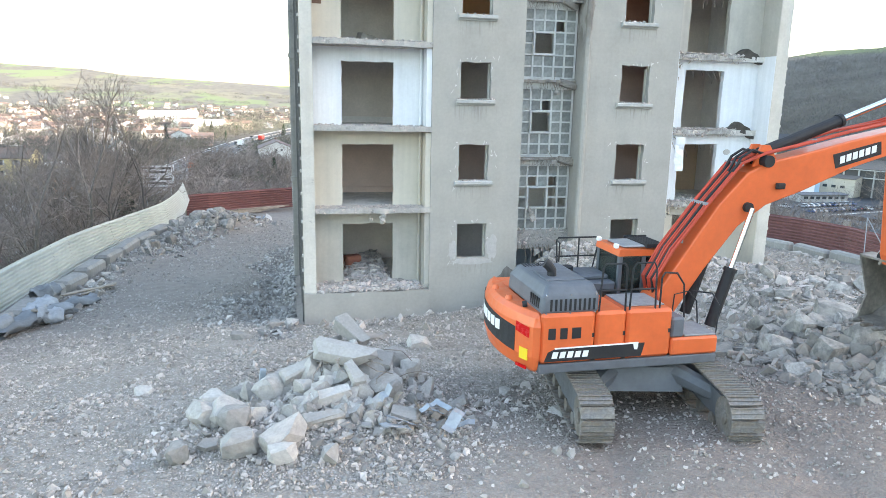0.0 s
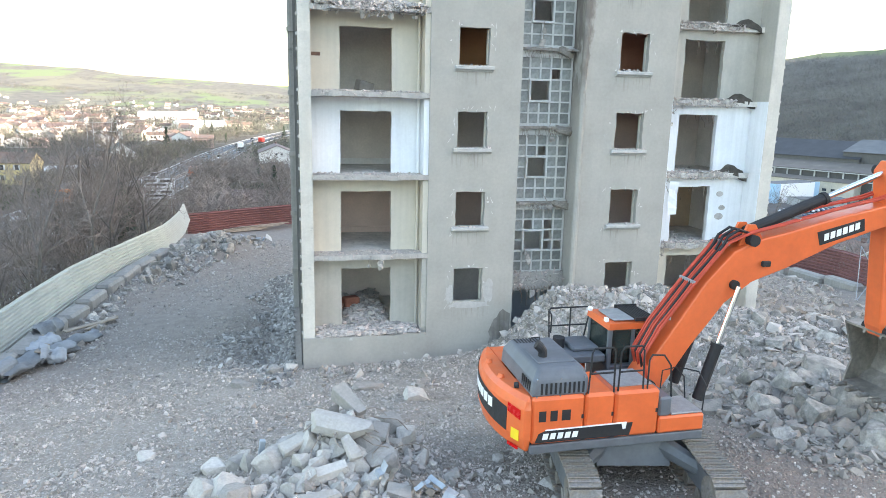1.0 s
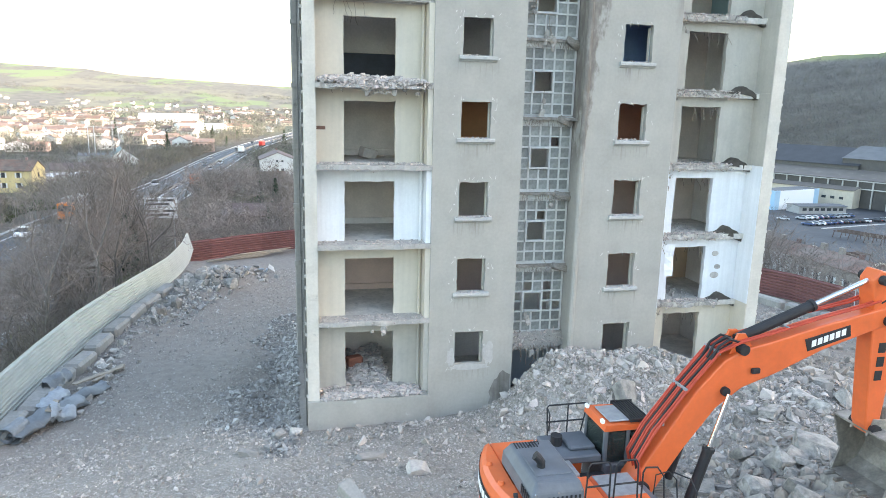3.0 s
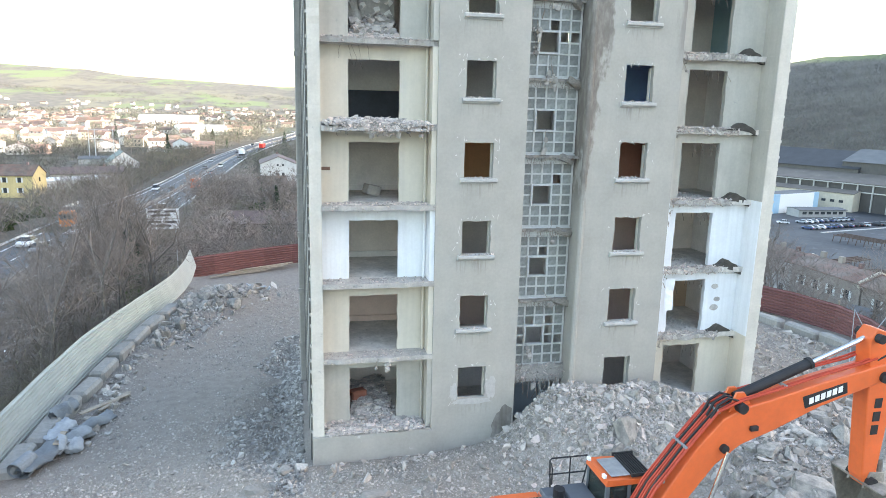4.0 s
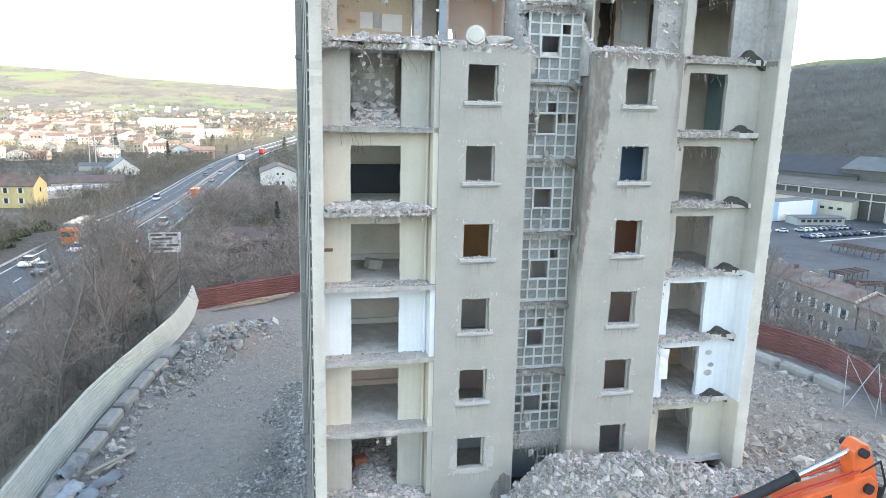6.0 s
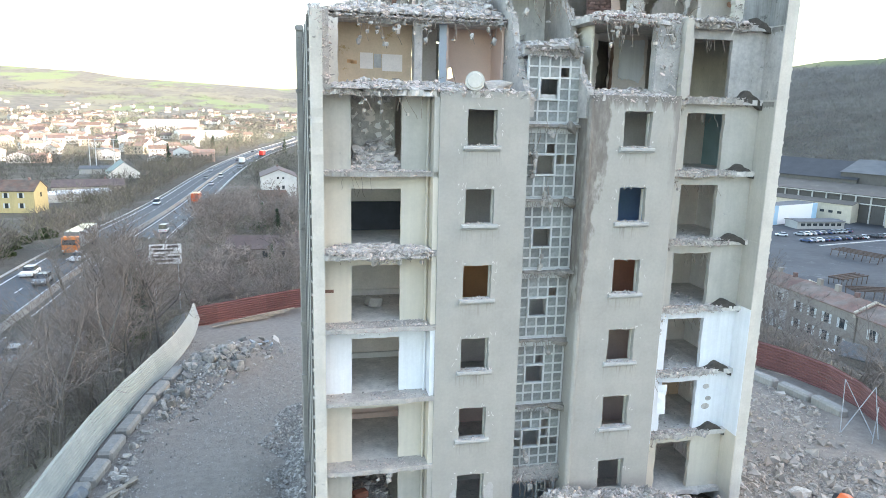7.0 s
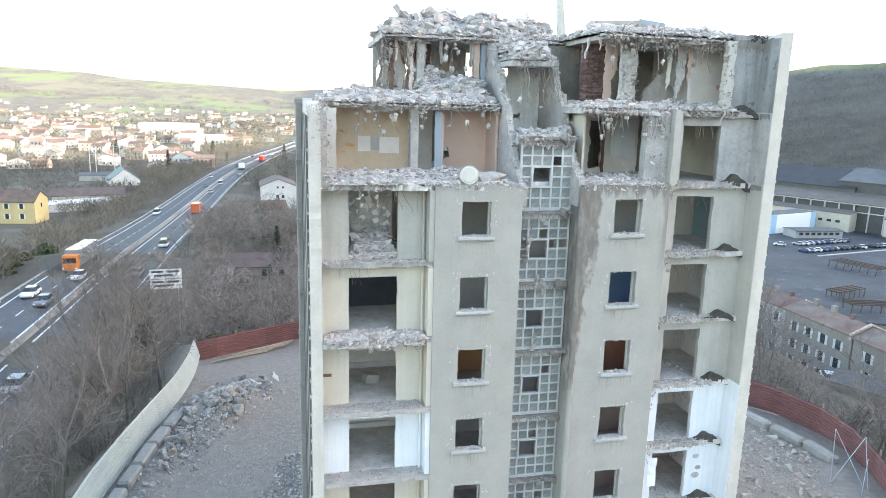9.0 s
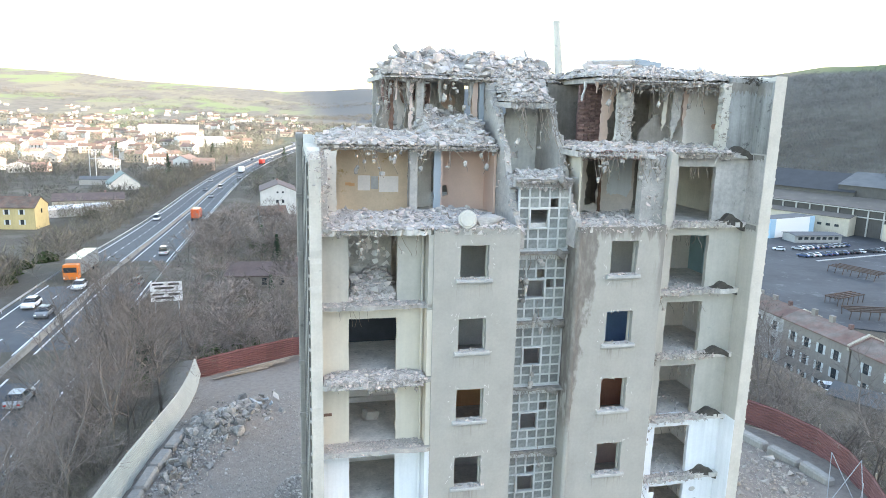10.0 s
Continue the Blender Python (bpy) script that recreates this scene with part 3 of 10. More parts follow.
def ground_material():
    """Crushed stone on the site, winter scrub and meadow on the banks, fields and woods on the hills."""
    m = bpy.data.materials.new("ground_cover")
    m.use_nodes = True
    nt = m.node_tree
    N, L = nt.nodes, nt.links
    bsdf = N["Principled BSDF"]
    bsdf.inputs["Roughness"].default_value = 0.95
    bsdf.inputs["Specular IOR Level"].default_value = 0.2
    tc = N.new("ShaderNodeTexCoord")
    sep = N.new("ShaderNodeSeparateXYZ")
    L.new(tc.outputs["Object"], sep.inputs[0])
    def nz(s, d=5.0, r=0.6):
        n = N.new("ShaderNodeTexNoise")
        n.inputs["Scale"].default_value, n.inputs["Detail"].default_value, n.inputs["Roughness"].default_value = s, d, r
        L.new(tc.outputs["Object"], n.inputs["Vector"])
        return n.outputs["Fac"]
    def mp(v, a, b, c=0.0, d=1.0):
        r = N.new("ShaderNodeMapRange")
        for i, k in enumerate((a, b, c, d)):
            r.inputs[i + 1].default_value = k
        L.new(v, r.inputs[0])
        return r.outputs[0]
    def mx(f, a, b, mode="MIX"):
        n = N.new("ShaderNodeMix")
        n.data_type, n.blend_type = "RGBA", mode
        if isinstance(f, float):
            n.inputs[0].default_value = f
        else:
            L.new(f, n.inputs[0])
        for s, v in ((6, a), (7, b)):
            if isinstance(v, tuple):
                n.inputs[s].default_value = (*v, 1)
            else:
                L.new(v, n.inputs[s])
        return n.outputs[2]
    def dist_to(cx, cy):
        v = N.new("ShaderNodeVectorMath")
        v.operation = "DISTANCE"
        c = N.new("ShaderNodeCombineXYZ")
        L.new(sep.outputs[0], c.inputs[0])
        L.new(sep.outputs[1], c.inputs[1])
        L.new(c.outputs[0], v.inputs[0])
        v.inputs[1].default_value = (cx, cy, 0)
        return v.outputs["Value"]
    # site
    stone = mx(mp(nz(0.35, 6), 0.42, 0.6), (0.44, 0.395, 0.35), (0.37, 0.32, 0.275))
    stone = mx(mp(nz(9, 8, 0.7), 0.25, 0.75, 0.62, 1.3), (0, 0, 0), stone, "MIX")
    # single pebbles of two sizes, each with its own tone, dark gaps between
    pebbles = []
    sandy = mp(nz(0.3, 5), 0.44, 0.62, 1.0, 0.6)
    plain = stone
    for s in (9.0, 21.0):
        grit = N.new("ShaderNodeTexVoronoi")
        grit.inputs["Scale"].default_value = s
        L.new(tc.outputs["Object"], grit.inputs["Vector"])
        tone = N.new("ShaderNodeSeparateColor")
        L.new(grit.outputs["Color"], tone.inputs[0])
        pebbles.append(grit.outputs["Distance"])
        stone = mx(mp(tone.outputs[0], 0.0, 1.0, 0.0, 0.5), stone, (0.29, 0.255, 0.225))
        stone = mx(mp(tone.outputs[1], 0.8, 0.86, 0.0, 0.55), stone, (0.55, 0.53, 0.50))
        stone = mx(mp(grit.outputs["Distance"], 0.3, 0.65, 0.0, 0.5), stone, (0.25, 0.222, 0.195))
    stone = mx(sandy, plain, stone)
    earth = mx(mp(nz(5, 7, 0.7), 0.3, 0.7), (0.225, 0.18, 0.152), (0.31, 0.26, 0.225))
    stone = mx(mp(sep.outputs[1], -2.0, 4.0, 0.0, 0.92), stone, mx(mp(nz(2.5, 7, 0.7), 0.35, 0.65), (0.215, 0.185, 0.163), (0.285, 0.25, 0.222)))
    stone = mx(mp(dist_to(2.2, -14.2), 3.0, 7.2, 0.85, 0.0), stone, earth)
    stone = mx(mp(dist_to(6.5, -11.5), 1.0, 4.2, 0.8, 0.0), stone, earth)
    stone = mx(mp(dist_to(6.0, -1.5), 3.0, 6.0, 0.7, 0.0), stone, mx(mp(nz(4, 7, 0.7), 0.35, 0.65), (0.40, 0.37, 0.34), (0.50, 0.465, 0.43)))
    # banks and valley floor
    scrub = mx(mp(nz(0.11, 6), 0.45, 0.58), (0.105, 0.09, 0.074), (0.098, 0.094, 0.068))
    scrub = mx(mp(nz(1.2, 6), 0.3, 0.7), scrub, (0.135, 0.113, 0.092))
    scrub = mx(mp(nz(0.06, 4), 0.52, 0.6, 0.0, 0.7), scrub, (0.17, 0.155, 0.135))
    # hills: fields and hedgerows, woods on the shaded side
    wide = N.new("ShaderNodeMapping")
    wide.inputs["Scale"].default_value = (1.0, 0.28, 1.0)
    L.new(tc.outputs["Object"], wide.inputs["Vector"])
    patch = N.new("ShaderNodeTexNoise")
    patch.inputs["Scale"].default_value, patch.inputs["Detail"].default_value, patch.inputs["Roughness"].default_value = 0.006, 7.0, 0.65
    L.new(wide.outputs[0], patch.inputs["Vector"])
    cells = N.new("ShaderNodeTexVoronoi")
    cells.inputs["Scale"].default_value = 0.006
    L.new(wide.outputs[0], cells.inputs["Vector"])
    csep = N.new("ShaderNodeSeparateColor")
    L.new(cells.outputs["Color"], csep.inputs[0])
    field = mx(mp(csep.outputs[0], 0.35, 0.45), (0.15, 0.19, 0.10), (0.17, 0.165, 0.125))
    wood = mx(mp(nz(0.03, 8, 0.75), 0.35, 0.65), (0.095, 0.092, 0.09), (0.15, 0.146, 0.132))
    left_hill = mx(mp(patch.outputs["Fac"], 0.46, 0.53), field, mx(mp(nz(0.03, 6, 0.7), 0.4, 0.6), (0.105, 0.10, 0.092), (0.15, 0.145, 0.125)))
    # past y 1300 slopes turn flat grey: distance haze put into their colour
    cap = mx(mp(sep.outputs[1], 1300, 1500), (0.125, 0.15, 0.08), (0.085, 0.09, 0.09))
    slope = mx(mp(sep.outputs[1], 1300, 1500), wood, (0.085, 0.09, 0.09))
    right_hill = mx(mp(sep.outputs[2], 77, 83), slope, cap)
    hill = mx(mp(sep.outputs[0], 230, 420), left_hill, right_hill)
    # rear hills: the blue of distance haze is mixed into the colour
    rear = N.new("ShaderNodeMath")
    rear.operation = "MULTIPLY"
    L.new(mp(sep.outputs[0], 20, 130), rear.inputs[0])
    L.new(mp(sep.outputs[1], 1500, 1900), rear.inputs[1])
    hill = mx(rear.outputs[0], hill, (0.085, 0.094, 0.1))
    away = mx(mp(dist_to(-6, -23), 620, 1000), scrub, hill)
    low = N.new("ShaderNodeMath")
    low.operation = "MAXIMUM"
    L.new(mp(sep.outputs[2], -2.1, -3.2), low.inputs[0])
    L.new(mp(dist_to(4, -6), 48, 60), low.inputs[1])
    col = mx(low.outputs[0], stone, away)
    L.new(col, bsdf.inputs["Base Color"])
    b = N.new("ShaderNodeBump")
    b.inputs["Strength"].default_value, b.inputs["Distance"].default_value = 0.7, 0.06
    h = N.new("ShaderNodeMath")
    h.operation = "SUBTRACT"
    L.new(nz(7, 7, 0.7), h.inputs[0])
    L.new(pebbles[0], h.inputs[1])
    h2 = N.new("ShaderNodeMath")
    h2.operation = "SUBTRACT"
    L.new(h.outputs[0], h2.inputs[0])
    L.new(pebbles[1], h2.inputs[1])
    L.new(h2.outputs[0], b.inputs["Height"])
    L.new(b.outputs[0], bsdf.inputs["Normal"])
    return m


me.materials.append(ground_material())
tagged(new("ground", me), "crushed pinkish grey rubble ground falling to scrubby banks and hills", "ground", "", "structure")


def gz(x, y):
    return float(ground_z(np.array([x]), np.array([y]))[0])
# ---- the tower block under demolition ----
block = thing("tower_block", "grey rendered concrete tower block, half demolished, with gutted rooms", "apartment building")
STOREY = 2.75
XL0, XL1, XA0, XA1, XB0, XB1, XR0, XR1 = -5.3, -4.9, -0.98, 2.22, 4.52, 8.02, 12.02, 12.5
BACK = 11.0


def level(k):
    return 1.22 + STOREY * k


M_FLANK = material("weathered_flank_render", (0.30, 0.285, 0.265), 0.9, vary=0.16, scale=0.7, fine=9, bump=0.3, streak=0.2, stain=(0.2, 0.19, 0.175), stain_at=0.62)
M_KEEP = material("dark_joint", (0.13, 0.125, 0.12), 0.9, vary=0.2, scale=3, bump=0.2)
# gable walls
g = Mesh()
pierced(g, 0, BACK, -1.5, 20.3, XL0, XL1, [], 0.25, 0.025, 0.5)
gable = part("gable_wall", g, M_PALE, block, "pale concrete gable wall with an exposed front end")
gable.data.transform(Matrix(((0, 1, 0, 0), (1, 0, 0, 0), (0, 0, 1, 0), (0, 0, 0, 1))))
g = Mesh()
pierced(g, 0, BACK, -1.5, 23.4, XR0, XR1, [], 0.5, 0.02, 0.2)
gable = part("gable_wall", g, M_PALE, block, "pale concrete gable wall with an exposed front end")
gable.data.transform(Matrix(((0, 1, 0, 0), (1, 0, 0, 0), (0, 0, 1, 0), (0, 0, 0, 1))))
# rear bay of the flank with its cladding
g = Mesh()
g.box(-5.62, -5.304, 9.4, BACK, -1.5, 20.6, b=0.03)
for k in range(8):
    g.box(-5.66, -5.3, 9.3, 9.4, level(k) - 0.1, level(k) + 0.1)
part("flank_bay", g, M_FLANK, block, "grey rendered rear bay of the flank")
g = Mesh()
g.box(-5.345, -5.302, 0.55, 9.25, -1.2, 20.0)
part("flank_cladding", g, M_FLANK, block, "grey rendered cladding on the flank")
for y in (0.42, 3.4, 6.4, 9.28):
    g = Mesh()
    g.box(-5.375, -5.3455, y, y + 0.1, -1.2, 20.0)
    part("cover_strip", g, M_KEEP, block, "dark joint strip on the flank")
r = random.Random(3)
g = Mesh()
g.box(-0.035, 0.035, -0.06, 0.06, -0.055, 0.055, b=0.02)
dab = g.data("mortar_dab", M_DIRTYCONC)
for k in range(38):
    z = 1.3 + k * 0.55 + r.uniform(-0.12, 0.12)
    for x, y in ((-5.325, 0.08), (12.53, 0.08)):
        if k > 33 and x < 0:
            continue
        o = new("mortar_dab", dab)
        o.parent, o.location = block, (x, y, z)

# plinth
g = Mesh()
pierced(g, XL0 - 0.02, XA0 + 0.02, -1.5, 1.06, -0.12, 0.7, [], 0.4, 0.01, 0.05)
part("plinth", g, M_FACADE, block, "dusty rendered plinth")

# facade panels with their windows
for name_x, (x0, x1, wx) in {"a": (XA0, XA1, 0.0), "b": (XB0, XB1, 5.84)}.items():
    g = Mesh()
    ww, head = (1.05, 3.38) if name_x == "a" else (1.08, 3.44)
    holes = [(wx, wx + ww, 2.15 + STOREY * k, head + STOREY * k) for k in range(6)]
    pierced(g, x0, x1, -1.5, 17.72, 0.0, 0.2, holes, 0.2, 0.022, 0.09)
    part("facade_wall", g, M_FACADE_A if name_x == "a" else M_FACADE_B, block, "grey rendered facade wall with square window openings")
    for k in range(6):
        if (name_x, k) in (("b", 0), ("a", 0)):
            continue
        g = Mesh()
        z = 2.15 + STOREY * k
        g.prism([(0.22, z + 0.006), (-0.13, z - 0.012), (-0.15, z - 0.03), (-0.15, z - 0.115), (-0.13, z - 0.135), (-0.06, z - 0.15), (-0.045, z - 0.19), (0.004, z - 0.2), (0.004, z - 0.1), (0.22, z - 0.1)], wx - 0.15, wx + ww + 0.14)
        g.v = [(q[1], q[0], q[2]) for q in g.v]
        s = part("window_sill", g, M_SILL, block)
    # reveals keep a thin pale plaster lining at one side
    for k in range(6):
        g = Mesh()
        z = 2.15 + STOREY * k
        g.box(wx + ww - 0.03, wx + ww + 0.002, 0.205, 0.34, z, z + 1.2)
        part("window_reveal", g, M_PALE, block)
# chipped plaster round the lowest window
for (x, z, w, h) in ((-0.3, 2.1, 0.3, 0.7), (1.08, 2.1, 0.42, 0.9), (-0.2, 1.9, 1.5, 0.24)):
    g = Mesh()
    n = 26
    pts = [(x + w / 2 + w / 2 * math.cos(a) * (1 + 0.45 * wob(math.cos(a), math.sin(a), x, 3.5)), z + h / 2 + h / 2 * math.sin(a) * (1 + 0.45 * wob(math.cos(a), math.sin(a), z, 3.5))) for a in [6.283 * i / n for i in range(n)]]
    g.prism(pts, -0.006, 0.01)
    part("plaster_patch", g, M_SILL, block)
# soot low on the render, scratches and chips round the windows
g = Mesh()
n = 26
g.prism([(1.95 + 0.55 * math.cos(6.283 * i / n) * (1 + 0.3 * wob(i, 3, 0, 0.9)), 0.75 + 0.95 * math.sin(6.283 * i / n) * (1 + 0.3 * wob(i, 8, 0, 0.8))) for i in range(n) if 1.95 + 0.55 * math.cos(6.283 * i / n) < 2.21], -0.004, 0.02)
part("soot_stain", g, M_WETFACADE, block, "dark soot stain low on the render")
M_CHIP = material("bare_pale_plaster", (0.62, 0.61, 0.58), 0.9, vary=0.1, scale=3, bump=0.2)
r = random.Random(91)
chip_data = []
for i in range(8):
    g = Mesh()
    n = 9
    g.prism([(math.cos(6.283 * j / n) * r.uniform(0.4, 1.1), math.sin(6.283 * j / n) * r.uniform(0.3, 1.0)) for j in range(n)], -0.004, 0.01)
    chip_data.append(g.data("plaster_chip", M_CHIP))
for wx, ww in ((0.0, 1.05), (5.84, 1.08)):
    for k in range(6):
        for i in range(13):
            side = r.random()
            if side < 0.4:
                cx, cz = wx - r.uniform(0.02, 0.3), 2.1 + STOREY * k + r.uniform(-0.3, 1.5)
            elif side < 0.65:
                cx, cz = wx + ww + r.uniform(0.02, 0.3), 2.1 + STOREY * k + r.uniform(-0.3, 1.5)
            else:
                cx, cz = wx + r.uniform(-0.2, ww + 0.2), 3.42 + STOREY * k + r.uniform(0.0, 0.22) ** 1.4
            o = new("plaster_chip", r.choice(chip_data))
            o.parent = block
            thin = r.random() < 0.55
            o.matrix_basis = pose(cx, -0.001, cz, 0, r.uniform(-40, 40), 0) @ Matrix.Diagonal((0.012 if thin else r.uniform(0.02, 0.06), 1, r.uniform(0.06, 0.16) if thin else r.uniform(0.015, 0.05), 1))
# returns beside the stair
for x0, x1 in ((2.0, XA1), (XB0, XB0 + 0.2)):
    g = Mesh()
    g.box(x0, x1, 0.2, 1.3, -1.0, 17.7 if x0 < 3 else 17.7)
    part("return_wall", g, M_FACADE if x0 < 3 else M_FACADE_B, block)
g = Mesh()
g.tube((4.52, 0.03, 1.0), (4.52, 0.03, 17.6), 0.11, 0.11, 10)
part("corner_pilaster", g, M_FACADE_B, block, "rounded grey corner pilaster")
# stair: glass block lattices between lintel bands
M_FELT = material("torn_brown_felt", (0.29, 0.262, 0.235), 0.95, vary=0.3, scale=4, fine=24, bump=0.7, bump_size=30)
M_GLASSBLOCK = material("dusty_glass_block", (0.235, 0.245, 0.235), 0.45, vary=0.25, scale=3.0, fine=6, bump=0.2, each=0.25, spec=0.6)
M_LATTICE = material("white_lattice_concrete", (0.57, 0.575, 0.56), 0.85, vary=0.12, scale=3, bump=0.2)
GX0, GX1, COLS, ROWS_N = 2.46, 4.46, 5, 6
glass_me = Mesh()
glass_me.box(-0.165, 0.165, -0.02, 0.02, -0.165, 0.165, b=0.015)
glass_me = glass_me.data("glass_block", M_GLASSBLOCK)
r = random.Random(11)
for k in range(6):
    zb = 2.98 + STOREY * k if k else 2.95
    zt = 5.35 + STOREY * k
    bars = []
    cw, rh = (GX1 - GX0) / COLS, (zt - zb) / ROWS_N
    vent = (2, 3, 2, 3)
    gone = {(2, 4)} if k % 3 == 1 else ({(3, 4)} if k % 3 == 2 else set())
    if k == 0:
        gone = {(4, 2), (3, 3), (1, 4), (0, 3), (3, 4), (0, 2), (3, 2)}
    if k == 4:
        gone = {(2, 4), (3, 3), (4, 3)}
    for i in range(COLS + 1):
        x = GX0 + cw * i
        if i == 2:
            bars.append((x - 0.033, x + 0.033, 1.0, 1.1, zb, zb + rh * 2))
            bars.append((x - 0.033, x + 0.033, 1.0, 1.1, zb + rh * 4, zt))
        else:
            bars.append((x - 0.033, x + 0.033, 1.0, 1.1, zb, zt))
    for j in range(ROWS_N + 1):
        z = zb + rh * j
        if j == 3:
            bars.append((GX0, GX0 + 1 * cw, 1.003, 1.097, z - 0.03, z + 0.03))
            bars.append((GX0 + 3 * cw, GX1, 1.003, 1.097, z - 0.03, z + 0.03))
        else:
            bars.append((GX0, GX1, 1.003, 1.097, z - 0.03, z + 0.03))
    lat = Mesh()
    lat.box(*bars[0])
    panel = part("glass_block_panel", lat, M_LATTICE, block, "white concrete lattice with dusty glass blocks")
    for q in bars[1:]:
        lat = Mesh()
        lat.box(*q)
        part("lattice_bar", lat, M_LATTICE, panel)
    for i in range(COLS):
        for j in range(ROWS_N):
            if (1 <= i <= 2 and 2 <= j <= 3) or (i, j) in gone:
                continue
            o = new("glass_block", glass_me)
            o.parent = panel
            o.matrix_basis = Matrix.Translation((GX0 + cw * (i + 0.5), 1.05, zb + rh * (j + 0.5))) @ Matrix.Diagonal((cw / 0.39 * 1.04, 1, rh / 0.395 * 1.02, 1))
    f = Mesh()
    a, b, c, d = GX0 + 1 * cw - 0.02, GX0 + 3 * cw + 0.02, zb + rh * 2 - 0.02, zb + rh * 4 + 0.02
    for q in ((a, a + 0.075, c, d), (b - 0.075, b, c, d), (a + 0.075, b - 0.075, c, c + 0.075), (a + 0.075, b - 0.075, d - 0.075, d)):
        f.box(q[0], q[1], 0.94, 1.12, q[2], q[3], b=0.01)
    part("vent_surround", f, M_LATTICE, panel, "white vent surround")
    # lintel band with a broken landing edge above
    f = Mesh()
    f.box(XA1 + 0.02, XB0 - 0.004, 0.98, 1.2, zt, zt + 0.34, b=0.02)
    part("lintel_band", f, M_LATTICE if k < 5 else M_CONC, block)
    f = Mesh()
    slab(f, XA1 + 0.02, XB0 - 0.004, 0.8, 0.978, zt + 0.2, zt + 0.3, 0.16, 26)
    part("landing_edge", f, M_FELT, block, "broken landing edge with torn brown felt")
    f = Mesh()
    vs, fs = BIGLUMPS[k]
    f.add(vs.tolist(), fs.tolist())
    o = part("torn_clump", f, M_FELT, block, "torn brown clump at the landing end")
    o.matrix_basis = pose(4.25 - 0.06 * (k % 3), 0.84, zt + 0.17, 4 * k, 12 + 5 * k, 8 * k) @ Matrix.Diagonal((0.34, 0.14, 0.15, 1))
    fringe = Mesh()
    fr = random.Random(40 + k)
    for i in range(34):
        x, z = fr.uniform(2.35, 4.4), zt + 0.22
        pts = [(x, 0.82, z)]
        for j in range(4):
            pts.append((pts[-1][0] + fr.gauss(0, 0.03), pts[-1][1] + fr.gauss(-0.005, 0.02), pts[-1][2] - fr.uniform(0.02, 0.13)))
        fringe.path(pts, 0.008, 3)
    tagged(part("felt_fringe", fringe, M_FELT, block, fix=False), "torn fringe hanging from the landing", "", "", "stuff")
    if k == 4:
        f = Mesh()
        f.path([(3.0, 0.9, zt - 0.1), (2.9, 0.88, zt - 0.4)], 0.02)
        part("rebar", f, M_REBAR, block)
# the smashed entrance under the lowest panel
f = Mesh()
pierced(f, XA1 + 0.02, XB0 - 0.01, 2.28, 2.94, 0.88, 1.2, [], 0.14, 0.05, 0.03)
part("entrance_lintel", f, M_CONC, block, "broken concrete lintel over the entrance")
for x0, x1, z0, z1 in ((3.62, 3.69, 0.9, 2.27), (4.02, 4.08, 0.9, 2.27), (4.38, 4.45, 0.9, 2.27), (3.69, 4.38, 1.7, 1.76), (3.69, 4.38, 2.2, 2.27), (2.5, 3.62, 2.19, 2.26)):
    f = Mesh()
    f.box(x0, x1, 1.02, 1.1, z0, z1)
    part("lattice_bar", f, M_LATTICE, block)
f = Mesh()
f.box(XA1 + 0.02, XB0 - 0.004, 2.2, 2.4, 0.2, 2.27)
part("stair_base_wall", f, M_PALEBLUE, block)
f = Mesh()
f.box(XA1 + 0.02, XB0 - 0.004, 3.3, 3.45, -0.5, 17.5)
part("stair_back_wall", f, M_ROOMGREY, block)
f = Mesh()
f.box(XB0 - 0.12, XB0 - 0.006, 2.32, 3.298, -0.5, 17.4)
part("stair_side_wall", f, M_ROOMGREY, block)

# floors, ceilings and inner walls
SPLIT = [XL1, -1.16, 2.1, 4.62, 8.1, XR0]
BAYS = {}
for k in range(6):
    BAYS[k] = [(XL1, XA0 - 0.18, 0.7, 0.02, 0), (XA0 - 0.178, XA1, 0.21, 0, 0), (XA1 + 0.002, XB0, 3.46, 0, 0), (XB0 + 0.002, XB1, 0.21, 0, 0), (XB1 + 0.002, XR0, 0.7, 0.08, 0)]
BAYS[6] = [(XL1, XA0, 0.25, 0.35, 0.12), (XA0 + 0.002, XA1, 0.03, 0.06, 0), (XA1 + 0.002, XB0, 1.15, 0.05, 0), (XB0 + 0.002, XB1, 0.03, 0.06, 0), (XB1 + 0.002, XR0, 0.7, 0.08, 0)]
BAYS[7] = [(XL1, 2.25, 3.2, 0.3, 0.1), (4.5, XB1, 0.55, 0.3, 0.1), (XB1 + 0.002, XR0, 0.7, 0.08, 0)]
BAYS[8] = [(-2.2, 5.6, 5.4, 0.35, 0.14), (5.602, XR0, 1.3, 0.3, 0.12)]
for k, bays in BAYS.items():
    for x0, x1, y0, jag, droop in bays:
        f = Mesh()
        slab(f, x0, x1, y0, BACK - 0.2, level(k) - 0.2, level(k), jag, None, droop)
        part("floor_slab", f, M_FLOOR if k < 7 else M_DIRTYCONC, block, "dusty concrete floor slab")
f = Mesh()
pierced(f, -4.88, 12.0, -1.5, 20.2, BACK - 0.18, BACK, [(x, x + 1.5, level(k) + 0.5, level(k) + 2.2) for k in range(7) for x in (-4.2, -1.0, 1.2, 5.2, 7.0, 9.6)], 0.8, 0.01)
part("rear_wall", f, M_FACADE, block)

